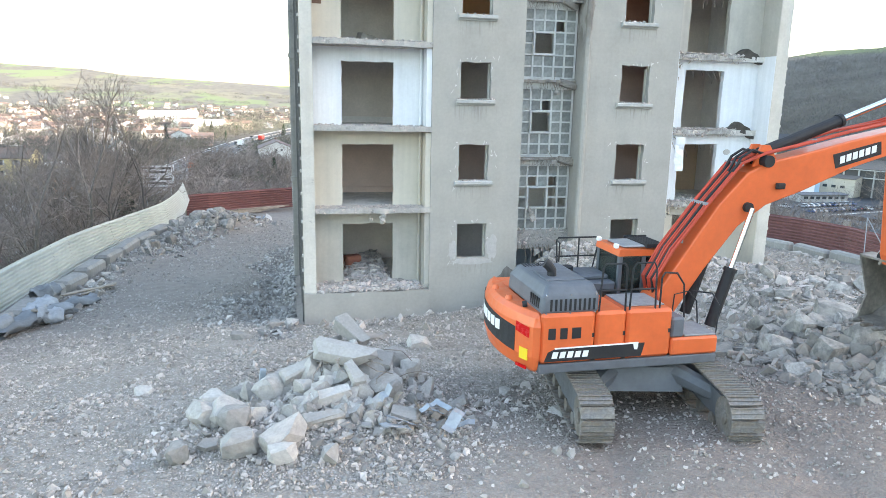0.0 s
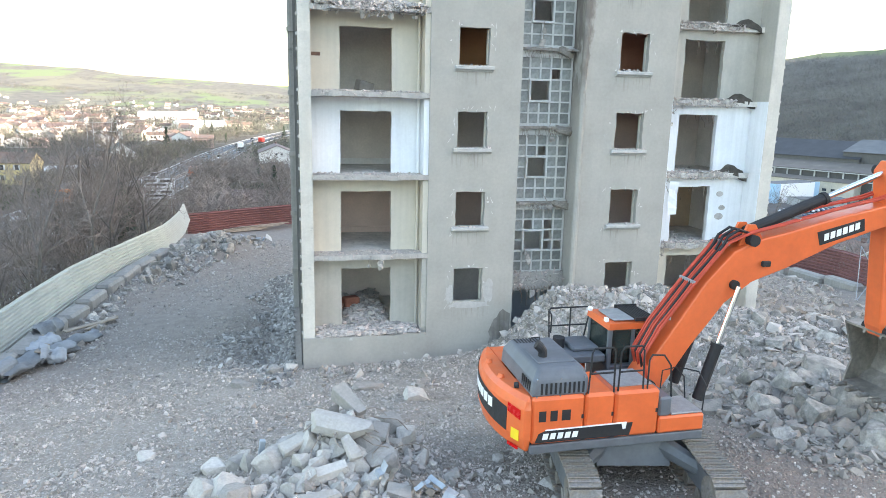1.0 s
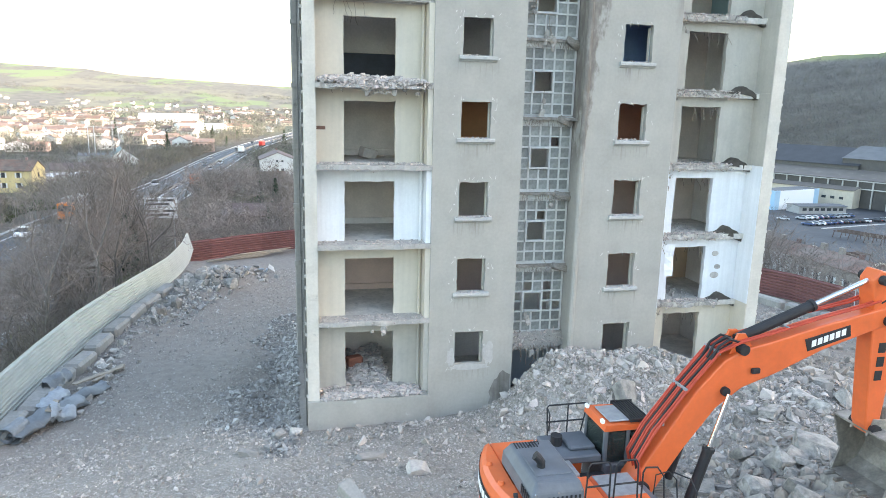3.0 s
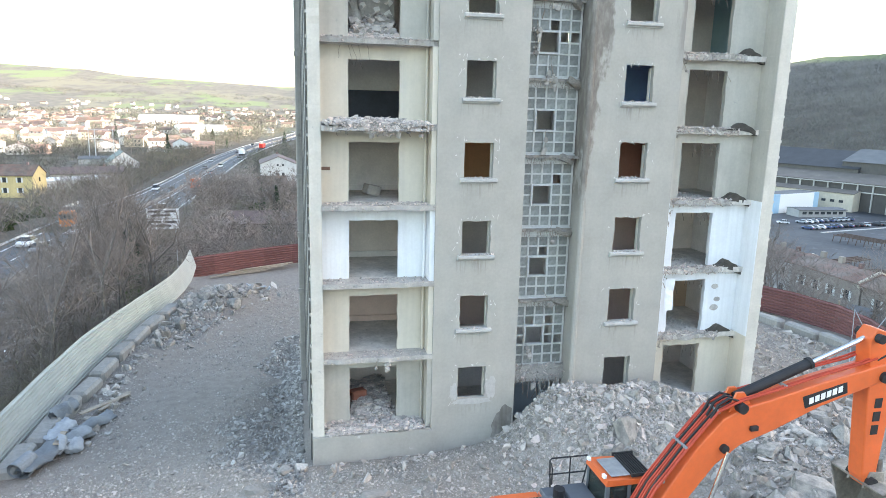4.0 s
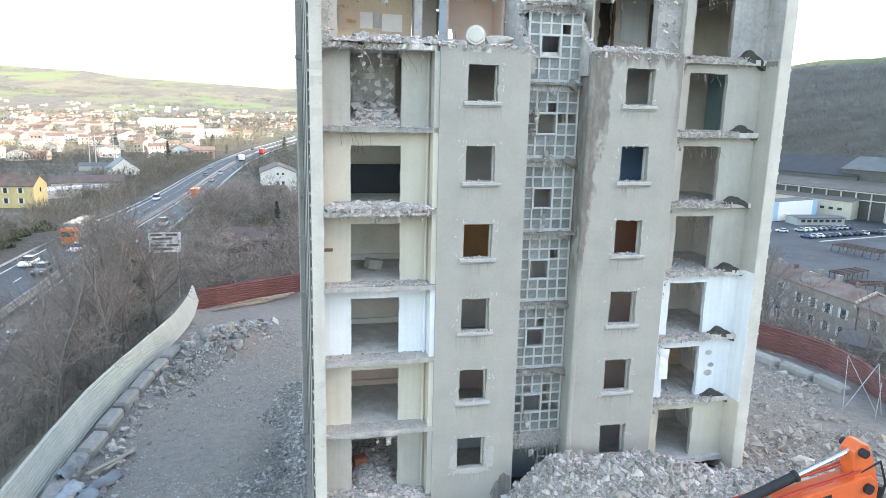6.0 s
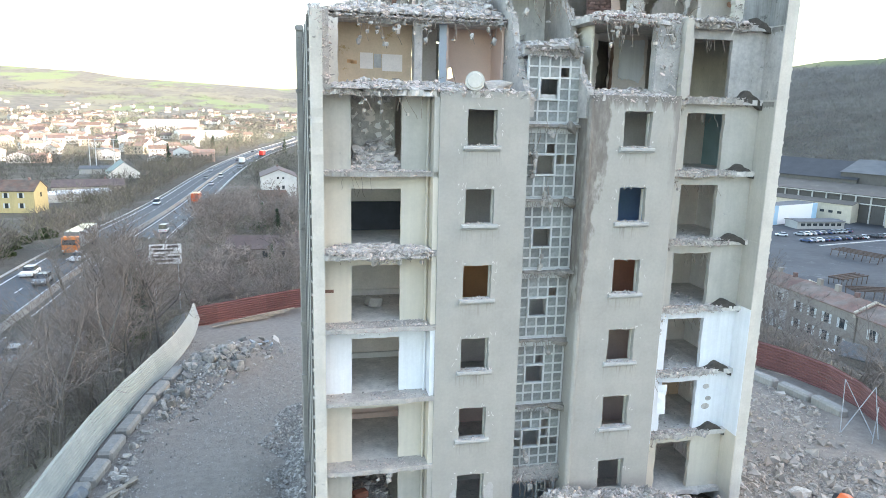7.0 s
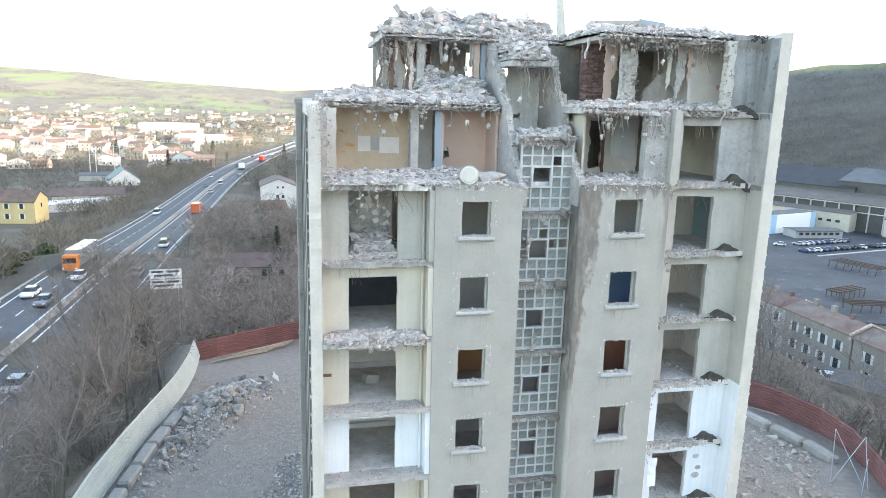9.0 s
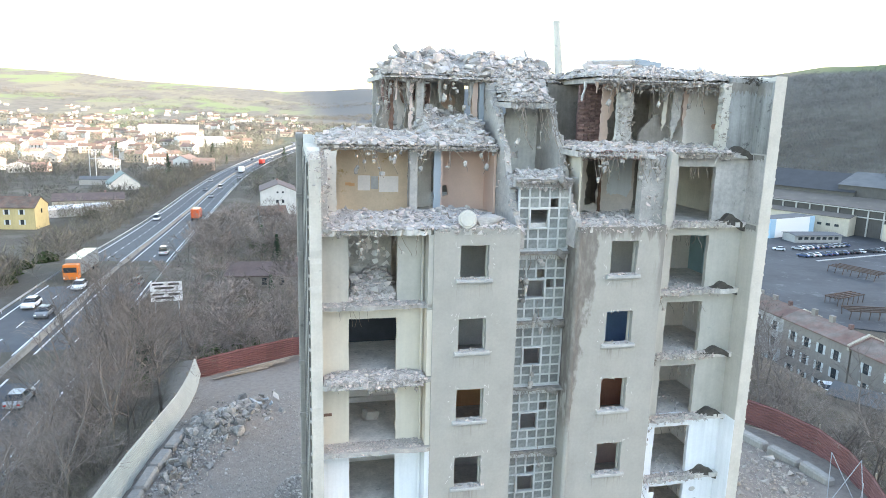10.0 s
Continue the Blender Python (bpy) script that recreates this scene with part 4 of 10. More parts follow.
room_mats = {(0, 3): M_ROOMGREY, (1, 3): M_ORANGEWALL, (3, 3): M_REDWALL, (3, 4): M_BLUEWALL, (0, 1): M_PINKISH, (0, 4): M_ROOMGREY,
             (0, 0): M_ROOM, (1, 1): M_PINKISH, (1, 0): M_ROOMGREY, (3, 1): M_PINKISH, (3, 2): M_PINKISH, (4, 1): M_OCHRE, (1, 5): M_ROOMGREY, (1, 4): M_ROOMGREY, (3, 5): M_ROOMGREY}
for k in range(6):
    z0, z1 = level(k) + 0.002, level(k + 1) - 0.202
    for b in range(5):
        if b == 2:
            continue
        x0, x1 = SPLIT[b], SPLIT[b + 1]
        depth = 4.4 if b in (0, 4) else (3.2 if b == 1 else 2.3)
        f = Mesh()
        pierced(f, x0 + 0.06, x1 - 0.06, z0, z1, depth, depth + 0.1, [], 0.6, 0)
        m = room_mats.get((b, k), M_ROOM)
        w = part("room_wall", f, m, block, "painted inner wall of a gutted room")
        f = Mesh()
        f.box(x0 - 0.06, x0 + 0.058, 1.3 if b else 0.9, depth, z0, z1)
        part("partition_wall", f, m if b in (1, 3) and m in (M_ORANGEWALL, M_REDWALL, M_BLUEWALL) else M_ROOMGREY, block)
        if b == 3:
            f = Mesh()
            f.box(x1 - 0.09, x1 - 0.064, 0.22, depth - 0.004, z0, z1)
            part("partition_wall", f, m, block)
f = Mesh()
f.box(XR0 - 0.09, XR0 - 0.064, 1.2, 4.38, level(5) + 0.004, level(6) - 0.204)
part("partition_wall", f, M_TEAL, block, "teal painted partition")
f = Mesh()
f.box(XR0 - 0.06, XR0 - 0.004, 1.2, 4.4, 1.2, 17.6)
part("partition_wall", f, M_ROOMGREY, block)
# dark half-height panel in one loggia room, skirting ledges in others
f = Mesh()
f.box(-4.6, -1.3, 4.2, 4.38, level(4), level(4) + 1.15)
part("wall_panel", f, M_NAVY, block, "dark navy panelling along the room wall")
for k in (1, 2, 3):
    f = Mesh()
    f.box(-4.8, -1.3, 4.25, 4.39, level(k), level(k) + 0.22)
    part("skirting_ledge", f, M_PINKISH if k == 1 else M_ROOMGREY, block)

# loggias on the flank side of the front
LEFT_WALL = [M_DULLCREAM, M_CREAM, M_WHITE, M_CREAM, M_CREAM, M_DULLCREAM]
for k in range(6):
    z0, z1 = level(k), level(k + 1) - 0.2
    if k < 5:
        f = Mesh()
        pierced(f, XL1 + 0.003, XA0 - 0.18, z0 - 0.1, z1, 0.75, 0.92, [(-3.93, -2.17, z0 - 0.11, z0 + 2.1)], 0.3, 0.015)
        part("loggia_wall", f, LEFT_WALL[k], block, "painted loggia wall round a door opening")
    else:
        for a, b in ((XL1 + 0.003, -3.93), (-2.17, XA0 - 0.18)):
            f = Mesh()
            pierced(f, a, b, z0 - 0.1, z1 + 0.05, 0.75, 0.92, [], 0.3, 0.015)
            part("loggia_wall", f, LEFT_WALL[k], block, "painted loggia wall beside a broken out opening")
    f = Mesh()
    f.box(XA0 - 0.18, XA0 - 0.004, 0.05, 0.95, z0 + 0.002, z1)
    part("loggia_side_wall", f, LEFT_WALL[k], block)
    f = Mesh()
    f.tube((XA0 - 0.28, 0.62, z0), (XA0 - 0.28, 0.62, z1), 0.05, 0.05, 8)
    part("rain_pipe", f, LEFT_WALL[k], block, "painted rain pipe")
    if k >= 1:
        f = Mesh()
        jag = {1: 0.05, 2: 0.03, 3: 0.06, 4: 0.18, 5: 0.09}[k]
        slab(f, XL1 + 0.004, XA0 - 0.004, -0.06 if k != 5 else 0.2, 0.748, z0 - 0.17, z0, jag, 40, {1: 0.08, 4: 0.2}.get(k, 0.02))
        part("loggia_slab", f, M_CONC, block, "broken concrete loggia slab")

# loggias on the far side, slabs torn away
RIGHT_WALL = [M_CREAM, M_WHITE, M_WHITE, M_DULLCREAM, M_DULLCREAM, M_DULLCREAM, M_GREYWALL, M_STREAKED]
for k in range(7):
    z0, z1 = level(k), level(k + 1) - 0.002
    f = Mesh()
    pierced(f, XB1 + 0.003, XR0 - 0.003, z0 + 0.002, z1, 0.96, 1.15, [(8.92, 10.55, z0 + 0.0, z0 + 2.2)], 0.3, 0.02)
    part("loggia_wall", f, RIGHT_WALL[k], block, "painted loggia wall round a door opening")
for k in range(8):
    z0, z1 = level(k) + 0.003, level(k + 1) - 0.003
    f = Mesh()
    f.box(XR0 - 0.03, XR0 - 0.002, 0.02, 0.955, z0, z1)
    part("gable_lining", f, RIGHT_WALL[k], block)
    if k < 6:
        f = Mesh()
        f.box(XB1 + 0.002, XB1 + 0.03, 0.02, 0.955, z0, z1)
        part("gable_lining", f, RIGHT_WALL[k], block)
    if k >= 1:
        f = Mesh()
        slab(f, XB1 + 0.03, XR0 - 0.95, 0.66, 0.958, level(k) - 0.13, level(k) + 0.03, 0.22, 60, 0.12)
        part("loggia_slab", f, M_DIRTYCONC, block, "stump of a torn off loggia slab")
        # tar and soil left in the corner
        f = Mesh()
        z = level(k) + 0.05
        lift = 0.9 + 0.35 * wob(k, 4, 0, 1.9)
        ol = [(10.5, -0.1), (10.75, 0.0), (10.95, 0.08), (11.1, 0.24), (11.22, 0.3), (11.36, 0.26), (11.5, 0.14), (11.7, 0.05), (11.85, -0.1), (11.96, -0.16), (11.96, -0.42), (11.8, -0.36), (11.62, -0.22), (11.3, -0.14), (10.9, -0.13)]
        ol = [(min(11.96, x + 0.05 * wob(i, k, 2, 1.7)), z + h * lift + 0.04 * wob(i, k, 0, 2)) for i, (x, h) in enumerate(ol)]
        f.prism(ol, 0.72 + 0.08 * wob(k, 1, 0, 1.7), 0.958)
        part("tar_remnant", f, M_SOIL, block, "dark tarry remnant in the corner")

# ---- the torn top storeys ----
def core_h(x, y, box, h, seed):
    """Height of a packed heap: steep at its rim, lumpy on top."""
    x0, x1, y0, y1 = box
    u, v = (x - x0) / (x1 - x0), (y - y0) / (y1 - y0)
    rim = np.clip(np.minimum(u, 1 - u) * 7, 0, 1) ** 0.6 * np.clip(v * 3.5, 0.0, 1) ** 0.7
    return h * rim * (0.6 + 0.3 * vnoise(x, y, 1.3, seed) + 0.18 * vnoise(x, y, 3.7, seed + 2.0)) + 0.035 * vnoise(x, y, 9.0, seed) * rim


def heap_core(x0, x1, y0, y1, z, h, seed=0, mat=None):
    """The packed mass under a heap."""
    n, m = min(48, max(10, int((x1 - x0) / 0.16))), min(28, max(8, int((y1 - y0) / 0.16)))
    X, Y = np.meshgrid(np.linspace(x0, x1, n + 1), np.linspace(y0, y1, m + 1), indexing="ij")
    q = np.random.default_rng(int(seed) + 9)
    Z = z + 0.01 + np.maximum(core_h(X, Y, (x0, x1, y0, y1), h, seed), 0.0) + q.uniform(-0.01, 0.04, X.shape)
    f = Mesh()
    top = [tuple(p) for p in np.stack([X, Y, Z], -1).reshape(-1, 3).tolist()]
    k = m + 1
    f.add(top, [(i * k + j, (i + 1) * k + j, (i + 1) * k + j + 1, i * k + j + 1) for i in range(n) for j in range(m)])
    for i in range(n):
        p, q = top[i * k + m], top[(i + 1) * k + m]
        f.poly([p, q, (q[0], q[1], z), (p[0], p[1], z)])
    part("rubble_core", f, mat or M_CRUSHED, block, "packed rubble heap", smooth=True)


def rubble_on(x0, x1, y0, y1, z, count, lo, hi, heap=0.0, seed=1, kinds=None, mat=None, name="rubble"):
    """Broken stuff lying on a slab: dust and grit, fist size bits and a few large pieces."""
    r = np.random.default_rng(seed)
    count, hi = int(count * 3.4), hi * 0.75
    x, y = r.uniform(x0, x1, count), y0 + (y1 - y0) * r.uniform(0, 1, count) ** 1.3
    h = np.maximum(core_h(x, y, (x0, x1, y0, y1), heap * 0.85, seed), 0) if heap >= 0.2 else 0 * x
    if heap >= 0.2:
        heap_core(x0, x1, y0, y1, z, heap * 0.85, seed)
    few = np.arange(count) < count * 0.5
    s = np.where(few, np.clip(lo * 0.85 * np.maximum(r.uniform(0, 1, count), 1e-3) ** -0.55, 0, hi), lo * r.uniform(0.3, 0.8, count))
    pos = np.stack([x, y, z + 0.01 + h + s * 0.2], 1)
    scatter("fine_rubble", GRIT, np.concatenate([pos[~few], pos[~few] + r.normal(0, 0.1, (int((~few).sum()), 3)) * (1, 1, 0.05)]), np.concatenate([s[~few], s[~few] * 0.8]), mat or M_STONE, block, seed + 500)
    return scatter(name, kinds or (LUMPS[:7] + SHARDS[:5] + SLIVERS[:3] + CHUNKS), pos[few], s[few], mat or M_STONE, block, seed, flat=0.15)


def torn_edge(x0, x1, y, z0, z1, n, seed, hi=0.13, mat=None, deep=0.1):
    """Broken bits clinging to the front of a torn slab, a few hanging lower."""
    r = np.random.default_rng(seed)
    z = r.uniform(z0, z1, n) - 0.12 * r.uniform(0, 1, n) ** 6
    s = np.clip(0.018 * np.maximum(r.uniform(0, 1, n), 1e-3) ** -0.5, 0, min(hi, 0.09))
    scatter("edge_rubble", CHUNKS + SHARDS + SLIVERS, np.stack([r.uniform(x0, x1, n), y + r.normal(0, deep * 0.5, n), z], 1), s, mat or M_STONE, block, seed)


def curtain(x, y, z, length, wide, seed, mat):
    """A torn strip of wall hanging from a slab."""
    r = random.Random(seed)
    m, c = 5, 0.0
    le, ri = [], []
    for i in range(m + 1):
        t = i / m
        w = wide * (1 - 0.7 * t) * r.uniform(0.4, 1.3)
        le.append((c - w, -length * t))
        ri.append((c + w * r.uniform(0.5, 1.2), -length * t + r.uniform(-0.12, 0.12)))
        c += r.gauss(0, 0.025)
    f = Mesh()
    f.prism(le + ri[::-1], -r.uniform(0.03, 0.09), r.uniform(0.03, 0.09))
    o = part("hanging_strip", f, mat, block)
    o.matrix_basis = pose(x, y, z, r.uniform(-8, 8), r.uniform(-9, 9), r.uniform(-35, 35))


def dangle(x, y, z, length, seed, lumps=1, rad=0.012):
    """A bent reinforcing bar hanging down, with bits of concrete on it."""
    r = random.Random(seed)
    pts = [Vector((x, y, z))]
    w = Vector((r.uniform(-0.4, 0.4), r.uniform(-0.7, 0.0), -0.8))
    for i in range(7):
        w = (w + Vector((r.uniform(-0.5, 0.5), r.uniform(-0.35, 0.25), -0.35))).normalized()
        pts.append(pts[-1] + w * length / 7)
    f = Mesh()
    f.path([tuple(p) for p in pts], rad, 4)
    bar = part("rebar", f, M_REBAR, block)
    for i in range(lumps):
        p = pts[r.choice((3, 5, 6, 7))]
        f = Mesh()
        vs, fs = r.choice(LUMPS + SHARDS)
        s = r.uniform(0.06, 0.17)
        f.add([(p.x + v[0] * s * 0.7, p.y + v[1] * s * 0.7, p.z + v[2] * s * 1.5) for v in vs], fs.tolist())
        part("hanging_lump", f, M_BLOCK, bar)


def ragged_wall(x0, x1, y0, y1, z0, z1, mat, along="x", cut=0.3, label="", holes=(), name="broken_wall", step=0.18):
    """A wall end left standing, with a torn outline."""
    f = Mesh()
    if along == "x":
        pierced(f, x0, x1, z0, z1, y0, y1, list(holes), step, 0.05, cut)
    else:
        pierced(f, y0, y1, z0, z1, x0, x1, list(holes), step, 0.05, cut)
    ob = part(name, f, mat, block, label)
    if along != "x":
        ob.data.transform(Matrix(((0, 1, 0, 0), (1, 0, 0, 0), (0, 0, 1, 0), (0, 0, 0, 1))))
    return ob


M_SMOKED = material("smoke_stained_wall", (0.30, 0.265, 0.235), 0.9, vary=0.2, scale=1.2, fine=8, bump=0.4, streak=0.2, stain=(0.2, 0.175, 0.155), stain_at=0.6)


def torn_sheet(outline, y0, y1, mat, label, seed, name="broken_wall"):
    """A wall left standing with a torn outline, its edge broken finely between the corners."""
    r = random.Random(seed)
    ol = []
    for (xa, za), (xb, zb) in zip(outline, outline[1:] + outline[:1]):
        n = max(1, int(math.hypot(xb - xa, zb - za) / 0.09))
        ol += [(xa + (xb - xa) * i / n + r.gauss(0, 0.022), za + (zb - za) * i / n + r.gauss(0, 0.022)) for i in range(n)]
    f = Mesh()
    f.prism(ol, y0, y1)
    return part(name, f, mat, block, label)


def torn_pier(x, y, z0, z1, rx, ry, mat, label, seed):
    """A pier broken off to a rounded, lumpy head."""
    f = Mesh()
    nz_, na = 16, 12
    rings = []
    for i in range(nz_ + 1):
        t = i / nz_
        s_ = math.sqrt(max(0.02, 1 - max(0.0, (t - 0.82) / 0.18) ** 2)) * (0.8 + 0.2 * abs(2 * t - 0.9))
        ring = []
        for j in range(na):
            a = 2 * math.pi * j / na
            k = s_ * (1 + 0.22 * wob(math.cos(a) * 2 + seed, math.sin(a) * 2, t * 7, 1.1) + 0.12 * wob(math.cos(a) * 5, math.sin(a) * 5 + seed, t * 17, 1.3))
            ring.append((x + rx * k * math.cos(a) + 0.16 * rx * wob(t * 4, seed, 0), y + ry * k * math.sin(a), z0 + (z1 - z0) * t))
        rings.append(ring)
    f.add([p for ring in rings for p in ring], [(i * na + j, i * na + (j + 1) % na, (i + 1) * na + (j + 1) % na, (i + 1) * na + j) for i in range(nz_) for j in range(na)] + [tuple(range(na))[::-1], tuple(nz_ * na + j for j in range(na))])
    return part("torn_pier", f, mat, block, label)


Z6, Z7, Z8 = level(6), level(7), level(8)
# storey six, flank side
ragged_wall(XL1 + 0.24, -4.2, 2.9, 3.1, Z6, Z7 - 0.2, M_PALE, cut=0.0, label="torn plaster wall stub")
ragged_wall(XL1 + 0.002, XL1 + 0.22, 0.3, 2.45, Z6, Z7 - 0.5, M_CONC, along="y", cut=0.5, label="rough torn concrete along the gable")
ragged_wall(-4.9, -1.22, 4.45, 4.6, Z6, Z7 - 0.2, M_OCHRE, cut=0, label="ochre room wall with posters")
for (x0, x1, z0, z1, m) in ((-3.25, -2.75, 0.85, 1.45, M_ROOM), (-2.72, -2.42, 0.9, 1.42, M_GREYWALL), (-2.39, -1.6, 0.78, 1.42, M_ROOM)):
    f = Mesh()
    f.box(x0, x1, 4.42, 4.446, Z6 + z0, Z6 + z1)
    part("poster", f, m, block, "blank weathered poster")
for (x, z) in ((-3.75, 1.05), (-3.6, 1.02), (-2.5, 1.28)):
    f = Mesh()
    f.box(x, x + 0.22, 4.43, 4.447, Z6 + z, Z6 + z + 0.12)
    part("paint_mark", f, M_ORANGEWALL, block, "sprayed orange mark")
f = Mesh()
f.box(-1.32, -1.0, 3.35, 3.75, Z6, Z7 - 0.202, b=0.02)
part("column", f, M_CONC, block, "square concrete column")
ragged_wall(-1.0, 0.0, 5.6, 5.7, Z6, Z7 - 0.2, M_ROOMGREY, cut=0)
ragged_wall(-0.32, -0.04, 3.5, 3.6, Z6, Z7 - 0.2, M_PALEBLUE, cut=0, label="pale blue wall end")
ragged_wall(-0.04, 2.22, 4.7, 4.85, Z6, Z7 - 0.2, M_PINK, cut=0, label="salmon pink room wall", holes=[(0.12, 0.5, Z6 + 0.62, Z6 + 1.0)])
ragged_wall(-0.04, 0.06, 3.6, 4.7, Z6, Z7 - 0.2, M_PINK, along="y", cut=0)
ragged_wall(2.1, 2.2, 3.3, 4.7, Z6, Z7 - 0.2, M_PINK, along="y", cut=0)
# sloping torn wall beside the stair
for x0, x1, up in ((2.225, 2.45, 0.0), (4.42, 4.68, 0.25)):
    slope = [(0.25, 17.6), (0.7, 17.9), (1.2, 18.35), (1.55, 19.0), (2.1, 19.6), (2.5, 20.5), (3.1, 20.9), (3.5, 21.7), (4.3, 22.1), (4.9, 22.9), (6.2, 23.0)]
    line = []
    for (ya, za), (yb, zb) in zip(slope, slope[1:]):
        for i in range(5):
            line.append((ya + (yb - ya) * i / 5 + 0.12 * wob(za, i, x0, 3), za + up + (zb - za) * i / 5 + 0.16 * wob(ya, i, x1, 4)))
    f = Mesh()
    f.prism([(0.25, 16.9)] + line + [(6.2, 23.0 + up), (6.2, 16.9)], x0, x1)
    o = part("broken_wall", f, M_CONC, block, "torn concrete wall beside the stair")
    o.data.transform(Matrix(((0, 1, 0, 0), (1, 0, 0, 0), (0, 0, 1, 0), (0, 0, 0, 1))))
    rr = np.random.default_rng(int(x0 * 100))
    t = rr.uniform(0, len(line) - 1, 420)
    la = np.array(line)
    yz = np.stack([np.interp(t, np.arange(len(line)), la[:, 0]), np.interp(t, np.arange(len(line)), la[:, 1])], 1) + rr.normal(0, 0.06, (420, 2))
    scatter("edge_rubble", CHUNKS + SHARDS + SLIVERS, np.stack([rr.uniform(x0 - 0.02, x1 + 0.02, 420), yz[:, 0], yz[:, 1] - 0.02], 1), np.clip(0.022 * rr.uniform(0.01, 1, 420) ** -0.5, 0, 0.14), M_STONE, block, int(x0 * 10))
# stair head
M_STAIRWALL = material("dusty_stair_wall", (0.70, 0.68, 0.65), 0.9, vary=0.16, scale=0.9, fine=8, bump=0.3, streak=0.15, stain=(0.36, 0.35, 0.33), stain_at=0.62)
ragged_wall(2.46, 4.42, 4.9, 5.05, Z6, Z8 - 0.3, M_STAIRWALL, cut=0.1, label="bare stair wall", holes=[(2.6, 3.0, Z7 - 0.1, Z7 + 1.7), (3.3, 3.6, Z7 - 0.6, Z7 - 0.3)])
f = Mesh()
slab(f, 2.46, 4.3, 2.6, 4.9, Z7 + 1.55, Z7 + 1.75, 0.2, None, 0.05)
part("landing_slab", f, M_CONC, block, "tilted broken landing slab")
f = Mesh()
f.box(2.47, 4.41, 1.2, 3.3, Z6 + 1.36, Z6 + 1.5)
part("landing_block", f, M_CONC, block)
rubble_on(2.5, 4.4, 0.9, 2.6, Z6 + 1.5, 1000, 0.025, 0.18, 0.75, 31)
rubble_on(2.5, 4.2, 2.55, 5.0, Z7 + 1.75, 900, 0.03, 0.26, 0.9, 231)
rubble_on(2.5, 3.7, 3.4, 6.2, Z7 + 2.1, 700, 0.03, 0.24, 1.1, 232)
# storey seven, flank side
ragged_wall(-2.15, 2.2, 8.9, 9.0, Z7, Z8 - 0.2, M_DIRTYCONC, cut=0, label="dusty rear wall", holes=[(-1.95, -1.75, Z7 + 0.7, Z8 - 0.5), (-0.6, -0.4, Z7 + 1.0, Z8 - 0.35)])
for (x0, x1, y, z1, m) in ((-0.72, -0.42, 5.5, Z8 - 0.2, M_CONC), (1.72, 1.95, 5.6, Z8 - 0.2, M_PINK), (2.0, 2.2, 5.5, Z8 - 0.2, M_PALEBLUE)):
    ragged_wall(x0, x1, y, y + 0.3, Z7, z1, m, cut=0, label="torn wall end")
ragged_wall(-0.25, 0.1, 6.6, 6.9, Z7, Z8 - 0.2, M_DARKBRICK, cut=0, label="bare brick pier")
ragged_wall(0.3, 1.75, 8.2, 8.3, Z7, Z8 - 0.2, M_GREYWALL, cut=0, label="grey green room wall")
for i, (x0, x1, y, m, zb) in enumerate(((-2.15, -1.95, 5.5, M_SMOKED, 0.0), (-1.8, -1.62, 5.7, M_BROWN, 0.3), (-1.5, -1.05, 6.6, M_ROOM, 0.0), (-1.72, -1.4, 6.2, M_DIRTYCONC, 0.7), (-1.0, -0.85, 5.6, M_PINKISH, 0.5), (-0.35, -0.28, 5.8, M_DIRTYCONC, 0.2), (-2.1, -1.5, 7.4, M_SMOKED, 0.0), (-0.9, -0.6, 7.2, M_SMOKED, 0.0))):
    w = x1 - x0
    torn_sheet([(x0 + 0.1 * w, Z7 + zb), (x0 - 0.15 * w, Z7 + 0.8), (x0 + 0.2 * w, Z7 + 1.5), (x0 - 0.2 * w, Z8 - 0.2), (x1 + 0.2 * w, Z8 - 0.2), (x1 - 0.3 * w, Z7 + 1.9), (x1 + 0.1 * w, Z7 + 1.2), (x1 - 0.35 * w, Z7 + 0.6), (x1, Z7 + zb)], y, y + 0.14, m, "torn strip of inner wall", 600 + i)
torn_edge(-2.25, -0.6, 5.6, Z8 - 0.6, Z8 - 0.1, 300, 605, 0.09, M_RUBBLE, 0.4)
torn_edge(-2.25, -1.9, 5.5, Z7 + 0.3, Z8 - 0.1, 220, 606, 0.08, M_RUBBLE, 0.4)
f = Mesh()
f.tube((1.25, 8.19, Z7 + 1.75), (1.25, 8.13, Z7 + 1.75), 0.34, 0.34, 20)
part("painted_disc", f, M_PINK, block, "round salmon patch with a sprayed mark")
r = random.Random(21)
for i in range(9):
    curtain(-2.1 + 1.4 * i / 8 + r.uniform(-0.05, 0.05), 5.5 + 0.35 * (i % 3), Z8 - 0.15, r.uniform(0.3, 1.3), r.uniform(0.06, 0.13), 700 + i, r.choice((M_CONC, M_PINKISH, M_DIRTYCONC, M_DARKBRICK, M_DARKBRICK, M_BROWN)))
for i in range(34):
    dangle(r.uniform(-2.15, 5.4), 5.4 + r.uniform(-0.1, 0.5), Z8 - 0.15, r.uniform(0.3, 1.7), 1200 + i, r.choice((0, 1, 2, 3)), 0.01)
for i in range(4):
    curtain(r.uniform(-0.3, 2.1), 5.6 + 0.4 * (i % 2), Z8 - 0.15, r.uniform(0.3, 1.2), r.uniform(0.06, 0.16), 730 + i, r.choice((M_CONC, M_DIRTYCONC, M_DARKBRICK, M_PINK)))
rubble_on(-4.85, 2.2, 3.0, 6.5, Z7, 2600, 0.03, 0.24, 0.75, 32)
rubble_on(-4.85, 2.2, 3.0, 3.5, Z7 - 0.12, 420, 0.03, 0.13, 0.16, 132)
rubble_on(-0.9, 2.15, 3.4, 8.0, Z7, 2000, 0.03, 0.3, 1.9, 33)
